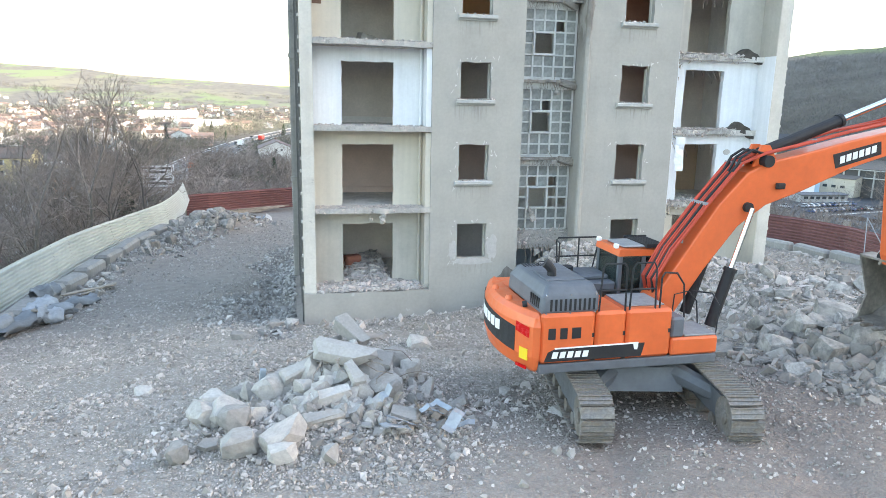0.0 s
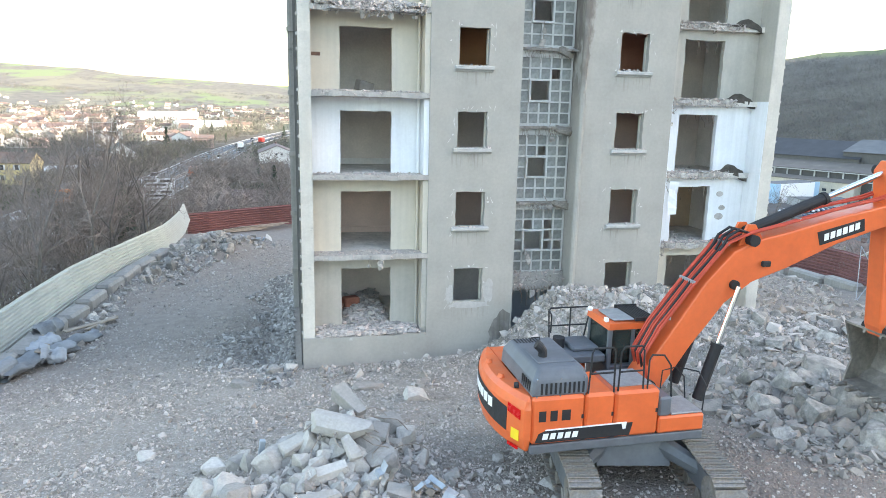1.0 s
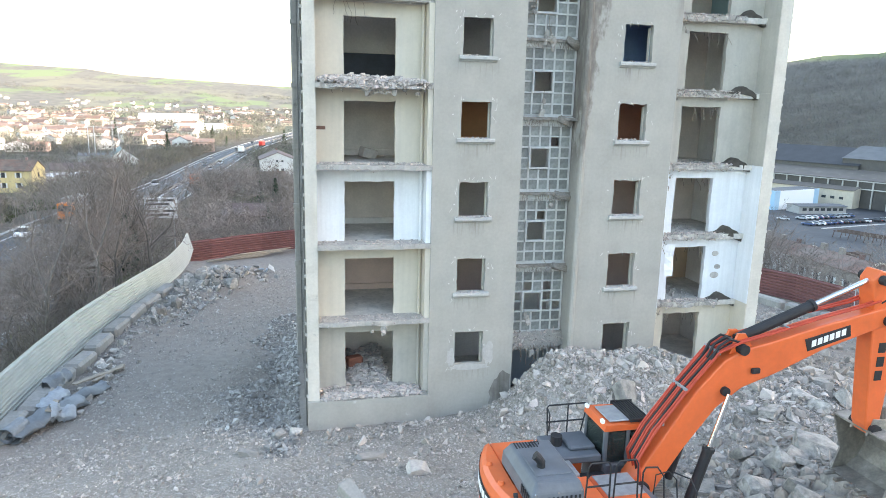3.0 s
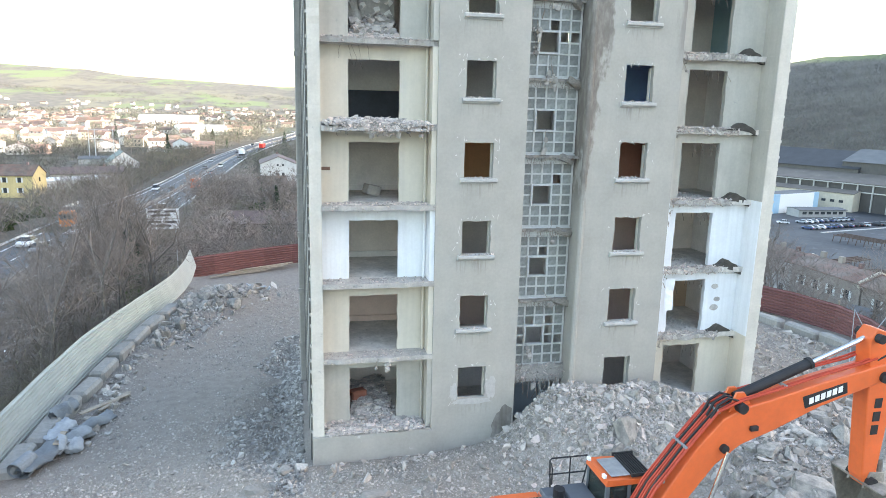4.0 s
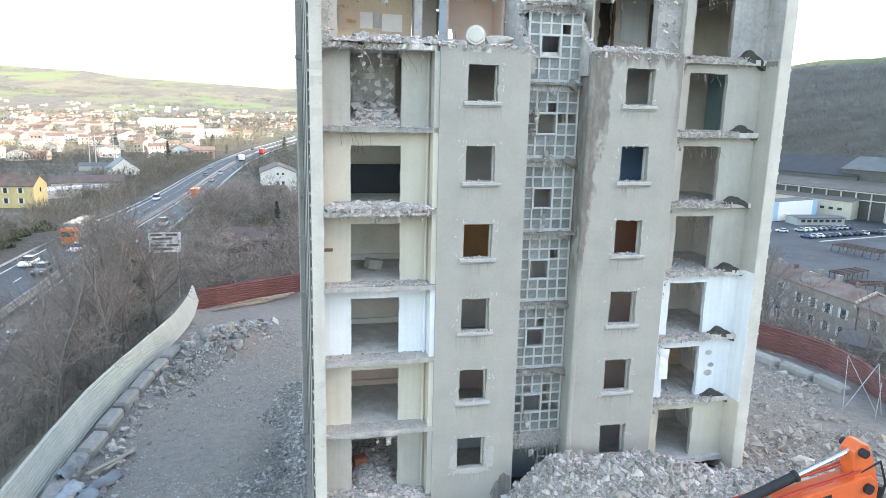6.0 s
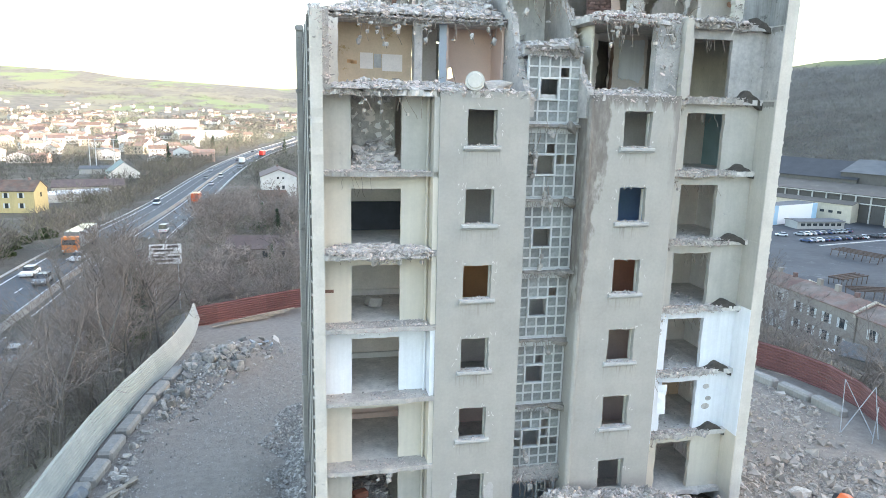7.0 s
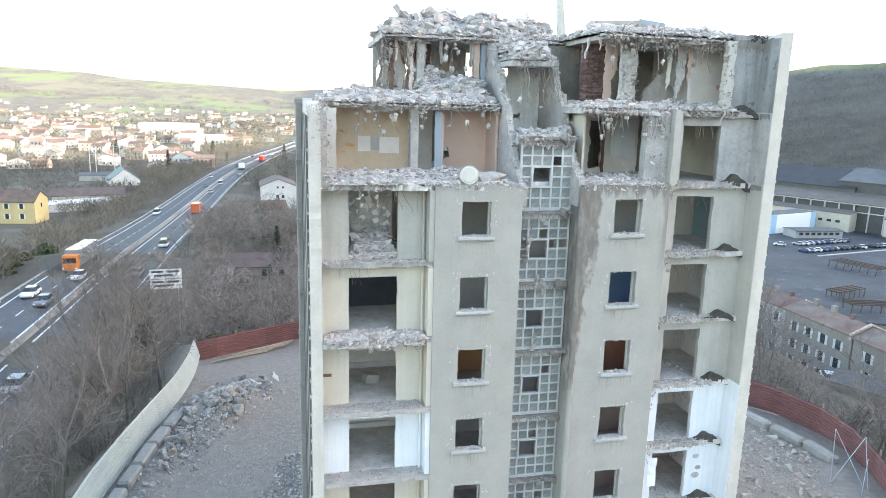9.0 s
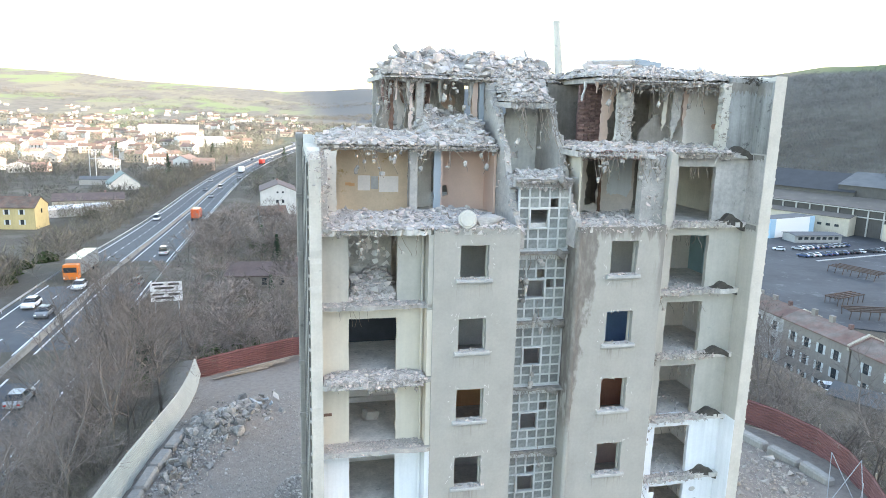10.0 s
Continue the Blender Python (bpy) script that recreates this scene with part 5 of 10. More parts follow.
# roof of what is left
rubble_on(-2.15, 5.6, 5.2, 9.0, Z8, 3000, 0.03, 0.4, 1.5, 34)
rubble_on(-2.15, 5.6, 5.1, 5.7, Z8 - 0.14, 420, 0.03, 0.14, 0.2, 134)
rubble_on(5.4, 12.0, 1.15, 6.0, Z8, 2300, 0.03, 0.24, 0.65, 35)
rubble_on(5.4, 12.0, 1.05, 1.6, Z8 - 0.14, 420, 0.03, 0.12, 0.18, 135)
rubble_on(6.0, 9.0, 3.0, 5.0, Z8 + 0.35, 60, 0.16, 0.5, 0.15, 36)
f = Mesh()
f.tube((5.72, 5.9, Z8 - 0.1), (5.42, 5.9, Z8 + 2.5), 0.2, 0.15, 9)
part("leaning_post", f, M_PALE, block, "leaning pale concrete post")
f = Mesh()
f.box(-0.11, 0.11, -0.11, 0.11, -0.4, 1.1, b=0.02, m=pose(-0.9, 6.2, Z8 + 0.35, 0, -38, 0))
part("leaning_post", f, M_CONC, block, "toppled concrete beam")
f = Mesh()
f.box(-1.3, 1.3, -0.4, 0.4, -0.1, 0.1, b=0.02, m=pose(7.6, 4.2, Z8 + 0.75, 6, -4, 8))
part("fallen_slab", f, M_CONC, block, "fallen piece of roof slab")
f = Mesh()
f.box(-0.55, 0.55, -0.25, 0.25, -0.12, 0.12, b=0.02, m=pose(8.8, 4.0, Z8 + 0.72, 0, 8, -12))
part("fallen_slab", f, M_PALEBLUE, block, "pale blue piece of wall")
# storey six beyond the stair
ragged_wall(4.7, 8.6, 3.9, 4.05, Z6, Z7 - 0.2, M_ROOM, cut=0, holes=[(6.4, 6.95, Z6 + 0.3, Z7 - 0.5)], label="pale room wall with a doorway")
ragged_wall(4.7, 10.5, 5.6, 5.75, Z6, Z7 - 0.2, M_SMOKED, cut=0, label="smoke stained wall behind the doorway")
torn_sheet([(7.35, Z6 + 0.75), (7.3, Z6 + 2.3), (8.4, Z6 + 2.35), (8.45, Z6 + 1.0), (8.25, Z6 + 0.6), (7.9, Z6 + 0.78)], 3.82, 3.86, M_WHITE, "torn white board on the room wall", 11, "wall_board")
ragged_wall(6.95, 7.05, 3.8, 3.895, Z6, Z7 - 0.45, M_BROWN, cut=0, label="dark door frame")
ragged_wall(4.9, 4.98, 1.2, 3.9, Z6, Z7 - 0.2, M_CREAM, along="y", cut=0)
ragged_wall(7.05, 8.0, 0.35, 0.75, Z6, Z7 - 0.1, M_GREYWALL, cut=0.15, label="rough torn wall end")
ragged_wall(8.0, 8.3, 0.05, 0.95, Z6, Z7, M_DULLCREAM, cut=0.1)
rubble_on(4.7, 7.9, 0.05, 2.4, Z6 - 0.02, 1100, 0.025, 0.17, 0.42, 37)
rubble_on(-4.8, 2.1, 0.02, 3.4, Z6 - 0.02, 2400, 0.025, 0.18, 0.42, 38)
f = Mesh()
f.tube((0.3, 0.42, Z6 + 0.28), (0.2, -0.02, Z6 + 0.36), 0.33, 0.33, 20)
f.tube((0.2, -0.02, Z6 + 0.36), (0.19, -0.06, Z6 + 0.367), 0.27, 0.25, 20)
part("concrete_drum", f, M_PALE, block, "round pale concrete drum lying on the edge", smooth=False)
f = Mesh()
vs, fs = BIGLUMPS[3]
f.add(vs.tolist(), fs.tolist())
o = part("fallen_slab", f, M_CONC, block, "rounded pale concrete piece")
o.matrix_basis = pose(1.15, 0.45, Z6 + 0.26, 8, -4, 12) @ Matrix.Diagonal((0.5, 0.3, 0.17, 1))
# storey seven beyond the stair
ragged_wall(4.9, 12.0, 5.2, 5.35, Z7, Z8 - 0.2, M_SMOKED, cut=0)
ragged_wall(5.7, 6.9, 3.6, 3.75, Z7, Z8 - 0.2, M_DARKBRICK, cut=0, label="wall of bare red brick")
ragged_wall(9.75, 9.9, 2.3, 5.2, Z7, Z8 - 0.2, M_ROOM, along="y", cut=0)
ragged_wall(9.9, 11.5, 2.5, 2.62, Z7, Z8 - 0.2, M_ROOM, cut=0, label="beige room wall with a sprayed patch")
ragged_wall(11.5, 11.62, 1.2, 2.62, Z7, Z8 - 0.2, M_DULLCREAM, along="y", cut=0)

torn_pier(6.98, 2.1, Z7 - 0.05, Z8 - 0.42, 0.4, 0.28, M_DIRTYCONC, "broken concrete pier with a rounded head", 3)
torn_sheet([(6.3, Z7), (6.3, Z8 - 0.2), (6.92, Z8 - 0.2), (6.78, Z7 + 2.0), (6.86, Z7 + 1.5), (6.55, Z7 + 1.1), (6.66, Z7 + 0.6), (6.45, Z7)], 2.7, 2.78, M_PINK, "torn strip of pinkish plaster", 4)
torn_sheet([(7.75, Z7), (7.95, Z7 + 0.75), (8.2, Z7 + 1.05), (8.45, Z7 + 1.35), (8.7, Z7 + 1.4), (8.95, Z7 + 1.0), (9.3, Z7 + 0.85), (9.5, Z7)], 2.45, 2.6, M_SMOKED, "smoky wall torn to a point", 5)
torn_sheet([(8.72, Z7 + 0.8), (8.7, Z8 - 0.3), (8.9, Z8 - 0.25), (8.88, Z7 + 1.2)], 2.2, 2.26, M_CREAM, "loose cream strip of wall", 6)
torn_sheet([(9.1, Z7 + 0.3), (9.05, Z7 + 1.6), (9.12, Z8 - 0.2), (9.5, Z8 - 0.2), (9.42, Z7 + 1.3), (9.3, Z7 + 0.9)], 2.1, 2.22, M_DIRTYCONC, "torn hanging piece of wall", 7)
torn_sheet([(9.56, Z7 + 0.9), (9.52, Z8 - 0.2), (9.74, Z8 - 0.2), (9.7, Z7 + 1.5)], 2.1, 2.2, M_PINK, "torn pinkish strip of wall", 8)
f = Mesh()
f.prism([(11.28 + 0.15 * math.cos(6.283 * i / 11) * (1 + 0.4 * wob(i, 2, 0, 1.3)), Z7 + 0.98 + 0.11 * math.sin(6.283 * i / 11) * (1 + 0.4 * wob(i, 5, 0, 1.3))) for i in range(11)], 2.488, 2.498)
part("paint_mark", f, M_SPRAY, block, "sprayed pale red patch")
f = Mesh()
pierced(f, 10.82, XR0 - 0.003, Z7 + 0.002, Z8 + 0.1, 0.96, 1.15, [], 0.25, 0.03, 0.12)
part("loggia_wall", f, M_STREAKED, block, "streaked grey loggia wall")
torn_sheet([(10.46, Z7), (10.5, Z8 - 0.1), (10.815, Z8 - 0.1), (10.815, Z7)], 0.9, 1.2, M_PALE, "pale torn wall end", 9)
rubble_on(4.75, 11.0, 0.5, 3.8, Z7, 1900, 0.025, 0.2, 0.45, 39)
rubble_on(4.6, 8.0, 0.35, 0.9, Z7 - 0.14, 300, 0.03, 0.13, 0.16, 139)
r = random.Random(5)
for i in range(15):
    curtain(r.uniform(5.2, 10.5), r.uniform(1.25, 2.2), Z8 - 0.15, r.uniform(0.12, 0.75), r.uniform(0.05, 0.12), 760 + i, r.choice((M_CONC, M_DIRTYCONC, M_BROWN, M_DIRTYCONC, M_DARKBRICK, M_SMOKED, M_PINK)))
torn_edge(6.6, 7.35, 1.85, Z7 + 0.1, Z7 + 1.7, 200, 940, 0.09, M_RUBBLE, 0.12)
torn_edge(5.5, 10.9, 1.3, Z8 - 0.5, Z8 - 0.12, 520, 947, 0.1, M_RUBBLE, 0.3)
torn_edge(10.4, 10.85, 0.88, Z7 + 0.2, Z8 - 0.1, 120, 948, 0.07, M_RUBBLE, 0.1)
torn_edge(11.3, 12.35, 1.0, Z8 - 0.1, Z8 + 0.14, 240, 949, 0.1, M_SOIL, 0.6)
torn_edge(4.6, 8.0, 0.45, Z7 - 0.28, Z7 + 0.05, 260, 951, 0.1, M_DARKBRICK, 0.12)
torn_edge(7.0, 8.0, 0.4, Z6 + 0.1, Z7 - 0.1, 300, 941, 0.1, M_STONE, 0.2)
torn_edge(-5.0, -4.5, 1.6, Z6, Z7, 260, 942, 0.1, M_STONE, 1.2)
for i in range(30):
    dangle(r.uniform(5.0, 8.0), 0.4, Z7 - 0.1, r.uniform(0.3, 1.2), 1300 + i, r.choice((0, 0, 1, 2)), 0.01)
for i in range(46):
    # bars sticking out of the heaps
    x, y, z = r.choice(((r.uniform(-2, 5.4), r.uniform(5.3, 7), Z8 + 0.5), (r.uniform(5.6, 11.8), r.uniform(1.2, 3), Z8 + 0.2), (r.uniform(-4.8, 2.1), r.uniform(3.1, 4.5), Z7 + 0.25), (r.uniform(4.8, 10.5), r.uniform(0.6, 2), Z7 + 0.15), (r.uniform(-4.8, 2), r.uniform(0.1, 1.5), Z6 + 0.1)))
    p = [Vector((x, y, z))]
    w = Vector((r.uniform(-1, 1), r.uniform(-1, 0.2), r.uniform(0.1, 1.0))).normalized()
    for k in range(5):
        w = (w + Vector((r.uniform(-0.4, 0.4), r.uniform(-0.4, 0.4), r.uniform(-0.5, 0.15)))).normalized()
        p.append(p[-1] + w * r.uniform(0.08, 0.22))
    f = Mesh()
    f.path([tuple(v) for v in p], 0.012, 4)
    part("rebar", f, M_REBAR, block)
for k in range(1, 8):
    torn_edge(8.05, 11.15, 0.7, level(k) - 0.2, level(k) + 0.07, 300, 950 + k, 0.09, None, 0.22)
    torn_edge(8.05, 8.5, 0.6, level(k) - 0.5, level(k) + 0.1, 60, 970 + k, 0.08, M_RUBBLE, 0.2)
for k in range(1, 6):
    torn_edge(-4.9, -1.1, -0.06 if k != 5 else 0.2, level(k) - 0.16, level(k) + 0.01, 60, 960 + k, 0.05, None, 0.05)
# bricks laid bare
brick_me = Mesh()
brick_me.box(-0.105, 0.105, -0.05, 0.05, -0.03, 0.03, b=0.006)
brick_me = brick_me.data("brick", M_DARKBRICK)
for x0, x1, y, zb, rows in ((5.72, 6.9, 3.55, Z7 + 0.1, 24), (-0.24, 0.1, 6.55, Z7 + 0.2, 23)):
    for j in range(rows):
        x = x0 + (0.055 if j % 2 else 0.11)
        while x < x1 - 0.08:
            if r.random() > 0.2 + 0.6 * wob(x, zb + 0.1 * j, 3, 2.3):
                o = new("brick", brick_me)
                o.parent = block
                o.matrix_basis = pose(x, y + r.uniform(-0.05, 0.03), zb + 0.098 * j, r.uniform(-4, 4), r.uniform(-4, 4), r.uniform(-9, 9)) @ Matrix.Diagonal((1.05, 1.0, 1.4, 1.0))
            x += 0.24
for i, (x0, x1, y, z0, z1, n) in enumerate(((-4.95, 2.25, 3.08, Z7 - 0.22, Z7 + 0.12, 520), (-2.2, 5.6, 5.3, Z8 - 0.22, Z8 + 0.12, 520), (5.6, 12.0, 1.18, Z8 - 0.22, Z8 + 0.1, 480), (4.5, 8.0, 0.4, Z7 - 0.22, Z7 + 0.1, 300),
                                           (8.0, 11.0, 0.62, Z7 - 0.2, Z7 + 0.05, 200), (-4.9, -1.0, 0.12, Z6 - 0.24, Z6 + 0.06, 300), (-0.98, 2.2, 0.0, Z6 - 0.18, Z6 + 0.04, 150), (4.55, 8.0, 0.0, Z6 - 0.18, Z6 + 0.04, 150),
                                           (2.4, 4.4, 0.95, Z6 + 1.3, Z6 + 1.6, 160), (2.5, 4.3, 2.55, Z7 + 1.5, Z7 + 1.9, 160), (-4.9, -1.2, -0.1, level(4) - 0.2, level(4) + 0.05, 150))):
    torn_edge(x0, x1, y, z0, z1, n, 900 + i)
torn_edge(2.25, 4.5, 0.88, 2.2, 2.98, 520, 943, 0.1, M_STONE, 0.12)
torn_edge(4.45, 4.75, 0.05, 1.6, 2.6, 160, 946, 0.09, M_STONE, 0.12)
torn_edge(-5.32, -4.8, 1.2, 19.7, 20.4, 420, 930, 0.1, None, 1.6)
torn_edge(-5.32, -4.85, 0.02, 18.6, 20.3, 160, 944, 0.07, None, 0.06)
torn_edge(-4.95, -4.7, 0.3, 17.8, 20.2, 200, 945, 0.09, None, 0.5)
torn_edge(2.2, 2.5, 2.4, 17.4, 19.6, 200, 931, 0.15, None, 1.6)
torn_edge(4.4, 4.75, 2.4, 17.6, 20.0, 220, 932, 0.15, None, 1.6)
torn_edge(7.2, 8.1, 0.3, Z6 + 0.2, Z7, 160, 933, 0.12, None, 0.15)
# lattice pieces hanging on their bars
for i, (x, z, ln) in enumerate(((2.62, 16.2, 1.5), (2.75, 16.1, 0.9), (3.3, 14.4, 0.7), (2.95, 3.9, 0.6))):
    dangle(x, 0.95, z, ln, 1500 + i, 6, 0.01)
# bars and lumps hanging from torn slabs
r = random.Random(8)
for i in range(26):
    x = r.uniform(-4.2, 2.1)
    dangle(x, 3.15, Z7 - 0.1, r.uniform(0.3, 1.2), i, r.choice((0, 1, 1, 2)))
for i in range(14):
    dangle(r.uniform(-4.0, -1.4), 0.25, Z6 - 0.1, r.uniform(0.3, 1.0), 50 + i, r.choice((0, 1)))
for i in range(24):
    dangle(r.uniform(5.6, 11.2), 1.35, Z8 - 0.12, r.uniform(0.3, 1.3), 90 + i, r.choice((0, 0, 1)))
for i in range(18):
    dangle(r.uniform(2.5, 4.4), 2.6, Z7 + 1.55, r.uniform(0.5, 1.9), 130 + i, r.choice((0, 0, 1)))
for k in range(1, 8):
    for i in range(7):
        dangle(r.uniform(9.0, 10.4), 0.93, level(k) - 0.55, r.uniform(0.15, 0.6), 200 + k * 10 + i, 0, 0.009)
    for i in range(3):
        dangle(8.1 + r.uniform(0, 0.2), 0.6, level(k) - 0.1, r.uniform(0.3, 0.9), 300 + k * 10 + i, r.choice((0, 1)), 0.01)
for i in range(8):
    dangle(r.uniform(-4.6, -1.3), 0.0, level(4) - 0.12, r.uniform(0.15, 0.5), 400 + i, 1)
for i in range(5):
    dangle(r.uniform(-4.2, -1.3), 0.7, level(5) - 0.2, r.uniform(0.5, 1.4), 420 + i, 0, 0.008)
for i in range(4):
    dangle(r.uniform(-3.2, -2.4), -0.02, level(1) - 0.12, r.uniform(0.15, 0.4), 440 + i, 1)
for i in range(14):
    dangle(2.4 + 0.14 * i, 0.84, 2.4, r.uniform(0.4, 1.0), 470 + i, i % 5 == 0, 0.012)
# debris on the lower loggia floors and in the rooms
rubble_on(-4.85, -1.2, -0.05, 0.75, level(0) - 0.15, 700, 0.03, 0.15, 0.25, 41)
rubble_on(-3.9, -2.2, 0.8, 4.2, level(0), 700, 0.03, 0.2, 0.6, 42)
rubble_on(-4.85, -1.2, -0.12, 0.7, level(4) - 0.03, 900, 0.02, 0.13, 0.26, 43)
rubble_on(-4.4, -1.3, -0.22, 0.05, level(4) - 0.25, 160, 0.03, 0.13, 0.2, 143)
rubble_on(-3.95, -2.15, 0.75, 4.0, level(5), 800, 0.03, 0.26, 1.3, 44)
for k, n in ((1, 150), (2, 150), (3, 420), (5, 300)):
    rubble_on(-4.85, -1.2, 0.02, 0.72, level(k), n, 0.015, 0.07, 0.04, 45 + k)
for k in range(1, 8):
    rubble_on(8.2, 10.9, 0.66, 1.0, level(k) + 0.02, 330, 0.015, 0.09, 0.09, 60 + k)
    if k < 6:
        rubble_on(8.9, 10.6, 1.15, 4.2, level(k), 90, 0.02, 0.09, 0.05, 70 + k)
ragged_wall(-3.93, -2.17, 2.3, 2.42, level(5), level(6) - 0.2, M_DIRTYCONC, cut=0, label="wall broken up behind the debris")
r = random.Random(14)
for i in range(60):
    f = Mesh()
    vs, fs = SHARDS[i % 8]
    s, x, z = r.uniform(0.05, 0.2), r.uniform(-3.85, -2.25), level(5) + r.uniform(0.9, 2.5)
    f.add([(x + v[0] * s, 2.18 + 0.012 * (i % 9) + v[2] * 0.12, z + v[1] * s * 1.5) for v in vs], fs.tolist())
    part("hanging_panel", f, r.choice((M_ROOMGREY, M_DIRTYCONC, M_ROOM, M_DIRTYCONC, M_CONC)), block)
f = Mesh()
f.box(-0.3, 0.3, -0.2, 0.2, -0.02, 0.35, b=0.03, m=pose(-2.95, 2.6, level(3) + 0.05, 4, 12, 25))
part("broken_basin", f, M_BLOCK, block, "broken pale block on the floor")
f = Mesh()
f.box(-0.3, 0.3, -0.2, 0.2, 0, 0.5, b=0.05, m=pose(-3.5, 2.0, level(0) + 0.2, 0, 0, 20))
part("clay_flue", f, M_BRICK, block, "red clay chimney pieces")
# white plaster flap hanging at a torn corner
f = Mesh()
for i in range(6):
    z = level(2) - 0.25 - i * 0.25
    a = [(8.25 + wob(i, 1, 0, 2) * 0.06, 0.05 + wob(i, 0, 3, 1.5) * 0.1, z), (8.62 + wob(i, 5, 0, 2) * 0.1, 0.1 + wob(i, 0, 7, 1.5) * 0.1, z)]
    if i:
        f.poly([prev[0], prev[1], a[1], a[0]])
        f.poly([(p[0], p[1] + 0.02, p[2]) for p in (a[0], a[1], prev[1], prev[0])])
    prev = a
part("plaster_flap", f, M_WHITE, block, "white plaster sheet hanging loose")
# holes knocked into the white loggia wall
for (x, z, s) in ((11.0, 1.9, 0.16), (11.15, 1.35, 0.15), (11.05, 1.0, 0.2)):
    f = Mesh()
    n = 9
    f.prism([(x + s * math.cos(6.283 * i / n) * (1 + 0.3 * wob(i, x, 0, 3)), level(1) + z + 0.7 * s * math.sin(6.283 * i / n)) for i in range(n)], 0.952, 0.97)
    part("knocked_hole", f, M_DIRTYCONC, block, "hole knocked into the plaster")
# crumbs on the window sills
for x0, x1 in ((-0.12, 1.18), (5.7, 7.0)):
    for k in range(1, 6):
        q = np.random.default_rng(int(x0 * 10) + 60 + k)
        n = 90 if k in (2, 5) else 40
        scatter("sill_rubble", GRIT, np.stack([q.uniform(x0, x1, n), q.uniform(-0.11, 0.2, n), np.full(n, 2.16 + STOREY * k)], 1), np.clip(0.018 * q.uniform(0.02, 1, n) ** -0.5, 0, 0.08), M_STONE, block, 70 + k)
# soot on the gable's lining at the top
for z0, depth, sd in ((Z8 - 0.05, 0.9, 1.0), (Z7 - 0.05, 0.35, 2.0), (Z6 - 0.05, 0.4, 3.0)):
    n = 30
    edge = [(0.1 + 0.85 * i / n, z0 - depth * (0.35 + 0.45 * abs(wob(i, sd, 0, 0.7)) + 0.4 * max(0, wob(i, sd, 5, 2.1)))) for i in range(n + 1)]
    f = Mesh()
    f.prism([(0.95, z0), (0.1, z0)] + edge, XR0 - 0.036, XR0 - 0.031)
    o = part("soot_stain", f, M_WETFACADE, block, "dark soot stain at the torn edge")
    o.data.transform(Matrix(((0, 1, 0, 0), (1, 0, 0, 0), (0, 0, 1, 0), (0, 0, 0, 1))))
    edge = [(10.75 + 1.2 * i / n, z0 - depth * (0.25 + 0.45 * abs(wob(i, sd, 9, 0.8)) + 0.4 * max(0, wob(i, sd, 3, 2.4)))) for i in range(n + 1)]
    f = Mesh()
    f.prism([(11.95, z0), (10.75, z0)] + edge, 0.952, 0.958)
    part("soot_stain", f, M_WETFACADE, block, "dark soot stain at the torn edge")
# lumps caught on bars before the stair panels
for i, (x, z) in enumerate(((3.35, 14.7), (3.42, 14.4), (3.3, 12.1), (3.2, 16.9), (3.5, 6.0), (3.7, 8.7))):
    dangle(x, 0.9, z, 0.9, 1500 + i, 3, 0.01)
for x, z in ((-4.86, level(3) + 1.12),):
    f = Mesh()
    f.box(x, x + 0.3, 0.742, 0.748, z, z + 0.12)
    part("paint_mark", f, M_BROWN, block, "brown painted mark")
# thick crumbled mass hanging from the debris slab
for x0, x1, drop, n in ((-4.7, -1.4, 0.16, 420), (-3.6, -2.0, 0.42, 260)):
    q = np.random.default_rng(int(n))
    u = q.uniform(0, 1, n)
    z = level(4) - 0.02 - drop * q.uniform(0, 1, n) * np.sin(u * 3.1416)
    scatter("edge_rubble", CHUNKS + SHARDS, np.stack([x0 + (x1 - x0) * u, -0.12 + q.normal(0, 0.05, n), z], 1), np.clip(0.024 * q.uniform(0.02, 1, n) ** -0.5, 0, 0.12), M_STONE, block, int(n))
for o in block.children:
    if o.name.startswith(("loggia_wall", "loggia_slab", "floor_slab", "landing_edge", "landing_slab")):
        bm = bmesh.new()
        bm.from_mesh(o.data)
        bmesh.ops.remove_doubles(bm, verts=bm.verts, dist=1e-4)
        bmesh.ops.recalc_face_normals(bm, faces=bm.faces)
        bm.to_mesh(o.data)
        bm.free()

# ---- the tracked excavator ----
M_ORANGE = material("orange_machine_paint", (0.74, 0.135, 0.036), 0.45, vary=0.08, scale=1.5, fine=8, bump=0.04, spec=0.5, coat=0.2, stain=(0.62, 0.2, 0.09), stain_at=0.7)
M_DARK = material("dark_grey_machine_paint", (0.118, 0.128, 0.142), 0.5, vary=0.15, scale=2.0, fine=10, bump=0.06, stain=(0.16, 0.16, 0.16), stain_at=0.68)
M_BLACK = material("black_rubber", (0.022, 0.022, 0.024), 0.65, vary=0.2, scale=4, bump=0.05)
M_TRACK = material("worn_track_steel", (0.26, 0.245, 0.23), 0.6, 0.35, vary=0.25, scale=5, fine=20, bump=0.3, tint=(0.2, 0.17, 0.14))
M_CHROME = material("chrome_rod", (0.75, 0.76, 0.78), 0.15, 1.0, vary=0.03, scale=3, bump=0)
M_BUCKET = material("worn_bucket_steel", (0.21, 0.19, 0.17), 0.65, 0.25, vary=0.3, scale=2.5, fine=14, bump=0.3, tint=(0.28, 0.255, 0.225))
M_HOSE = material("red_sleeved_hose", (0.50, 0.06, 0.03), 0.55, vary=0.15, scale=5, bump=0.05)
M_SIGNWHITE = material("white_lettering", (0.8, 0.8, 0.8), 0.5, vary=0.02, scale=4, bump=0)
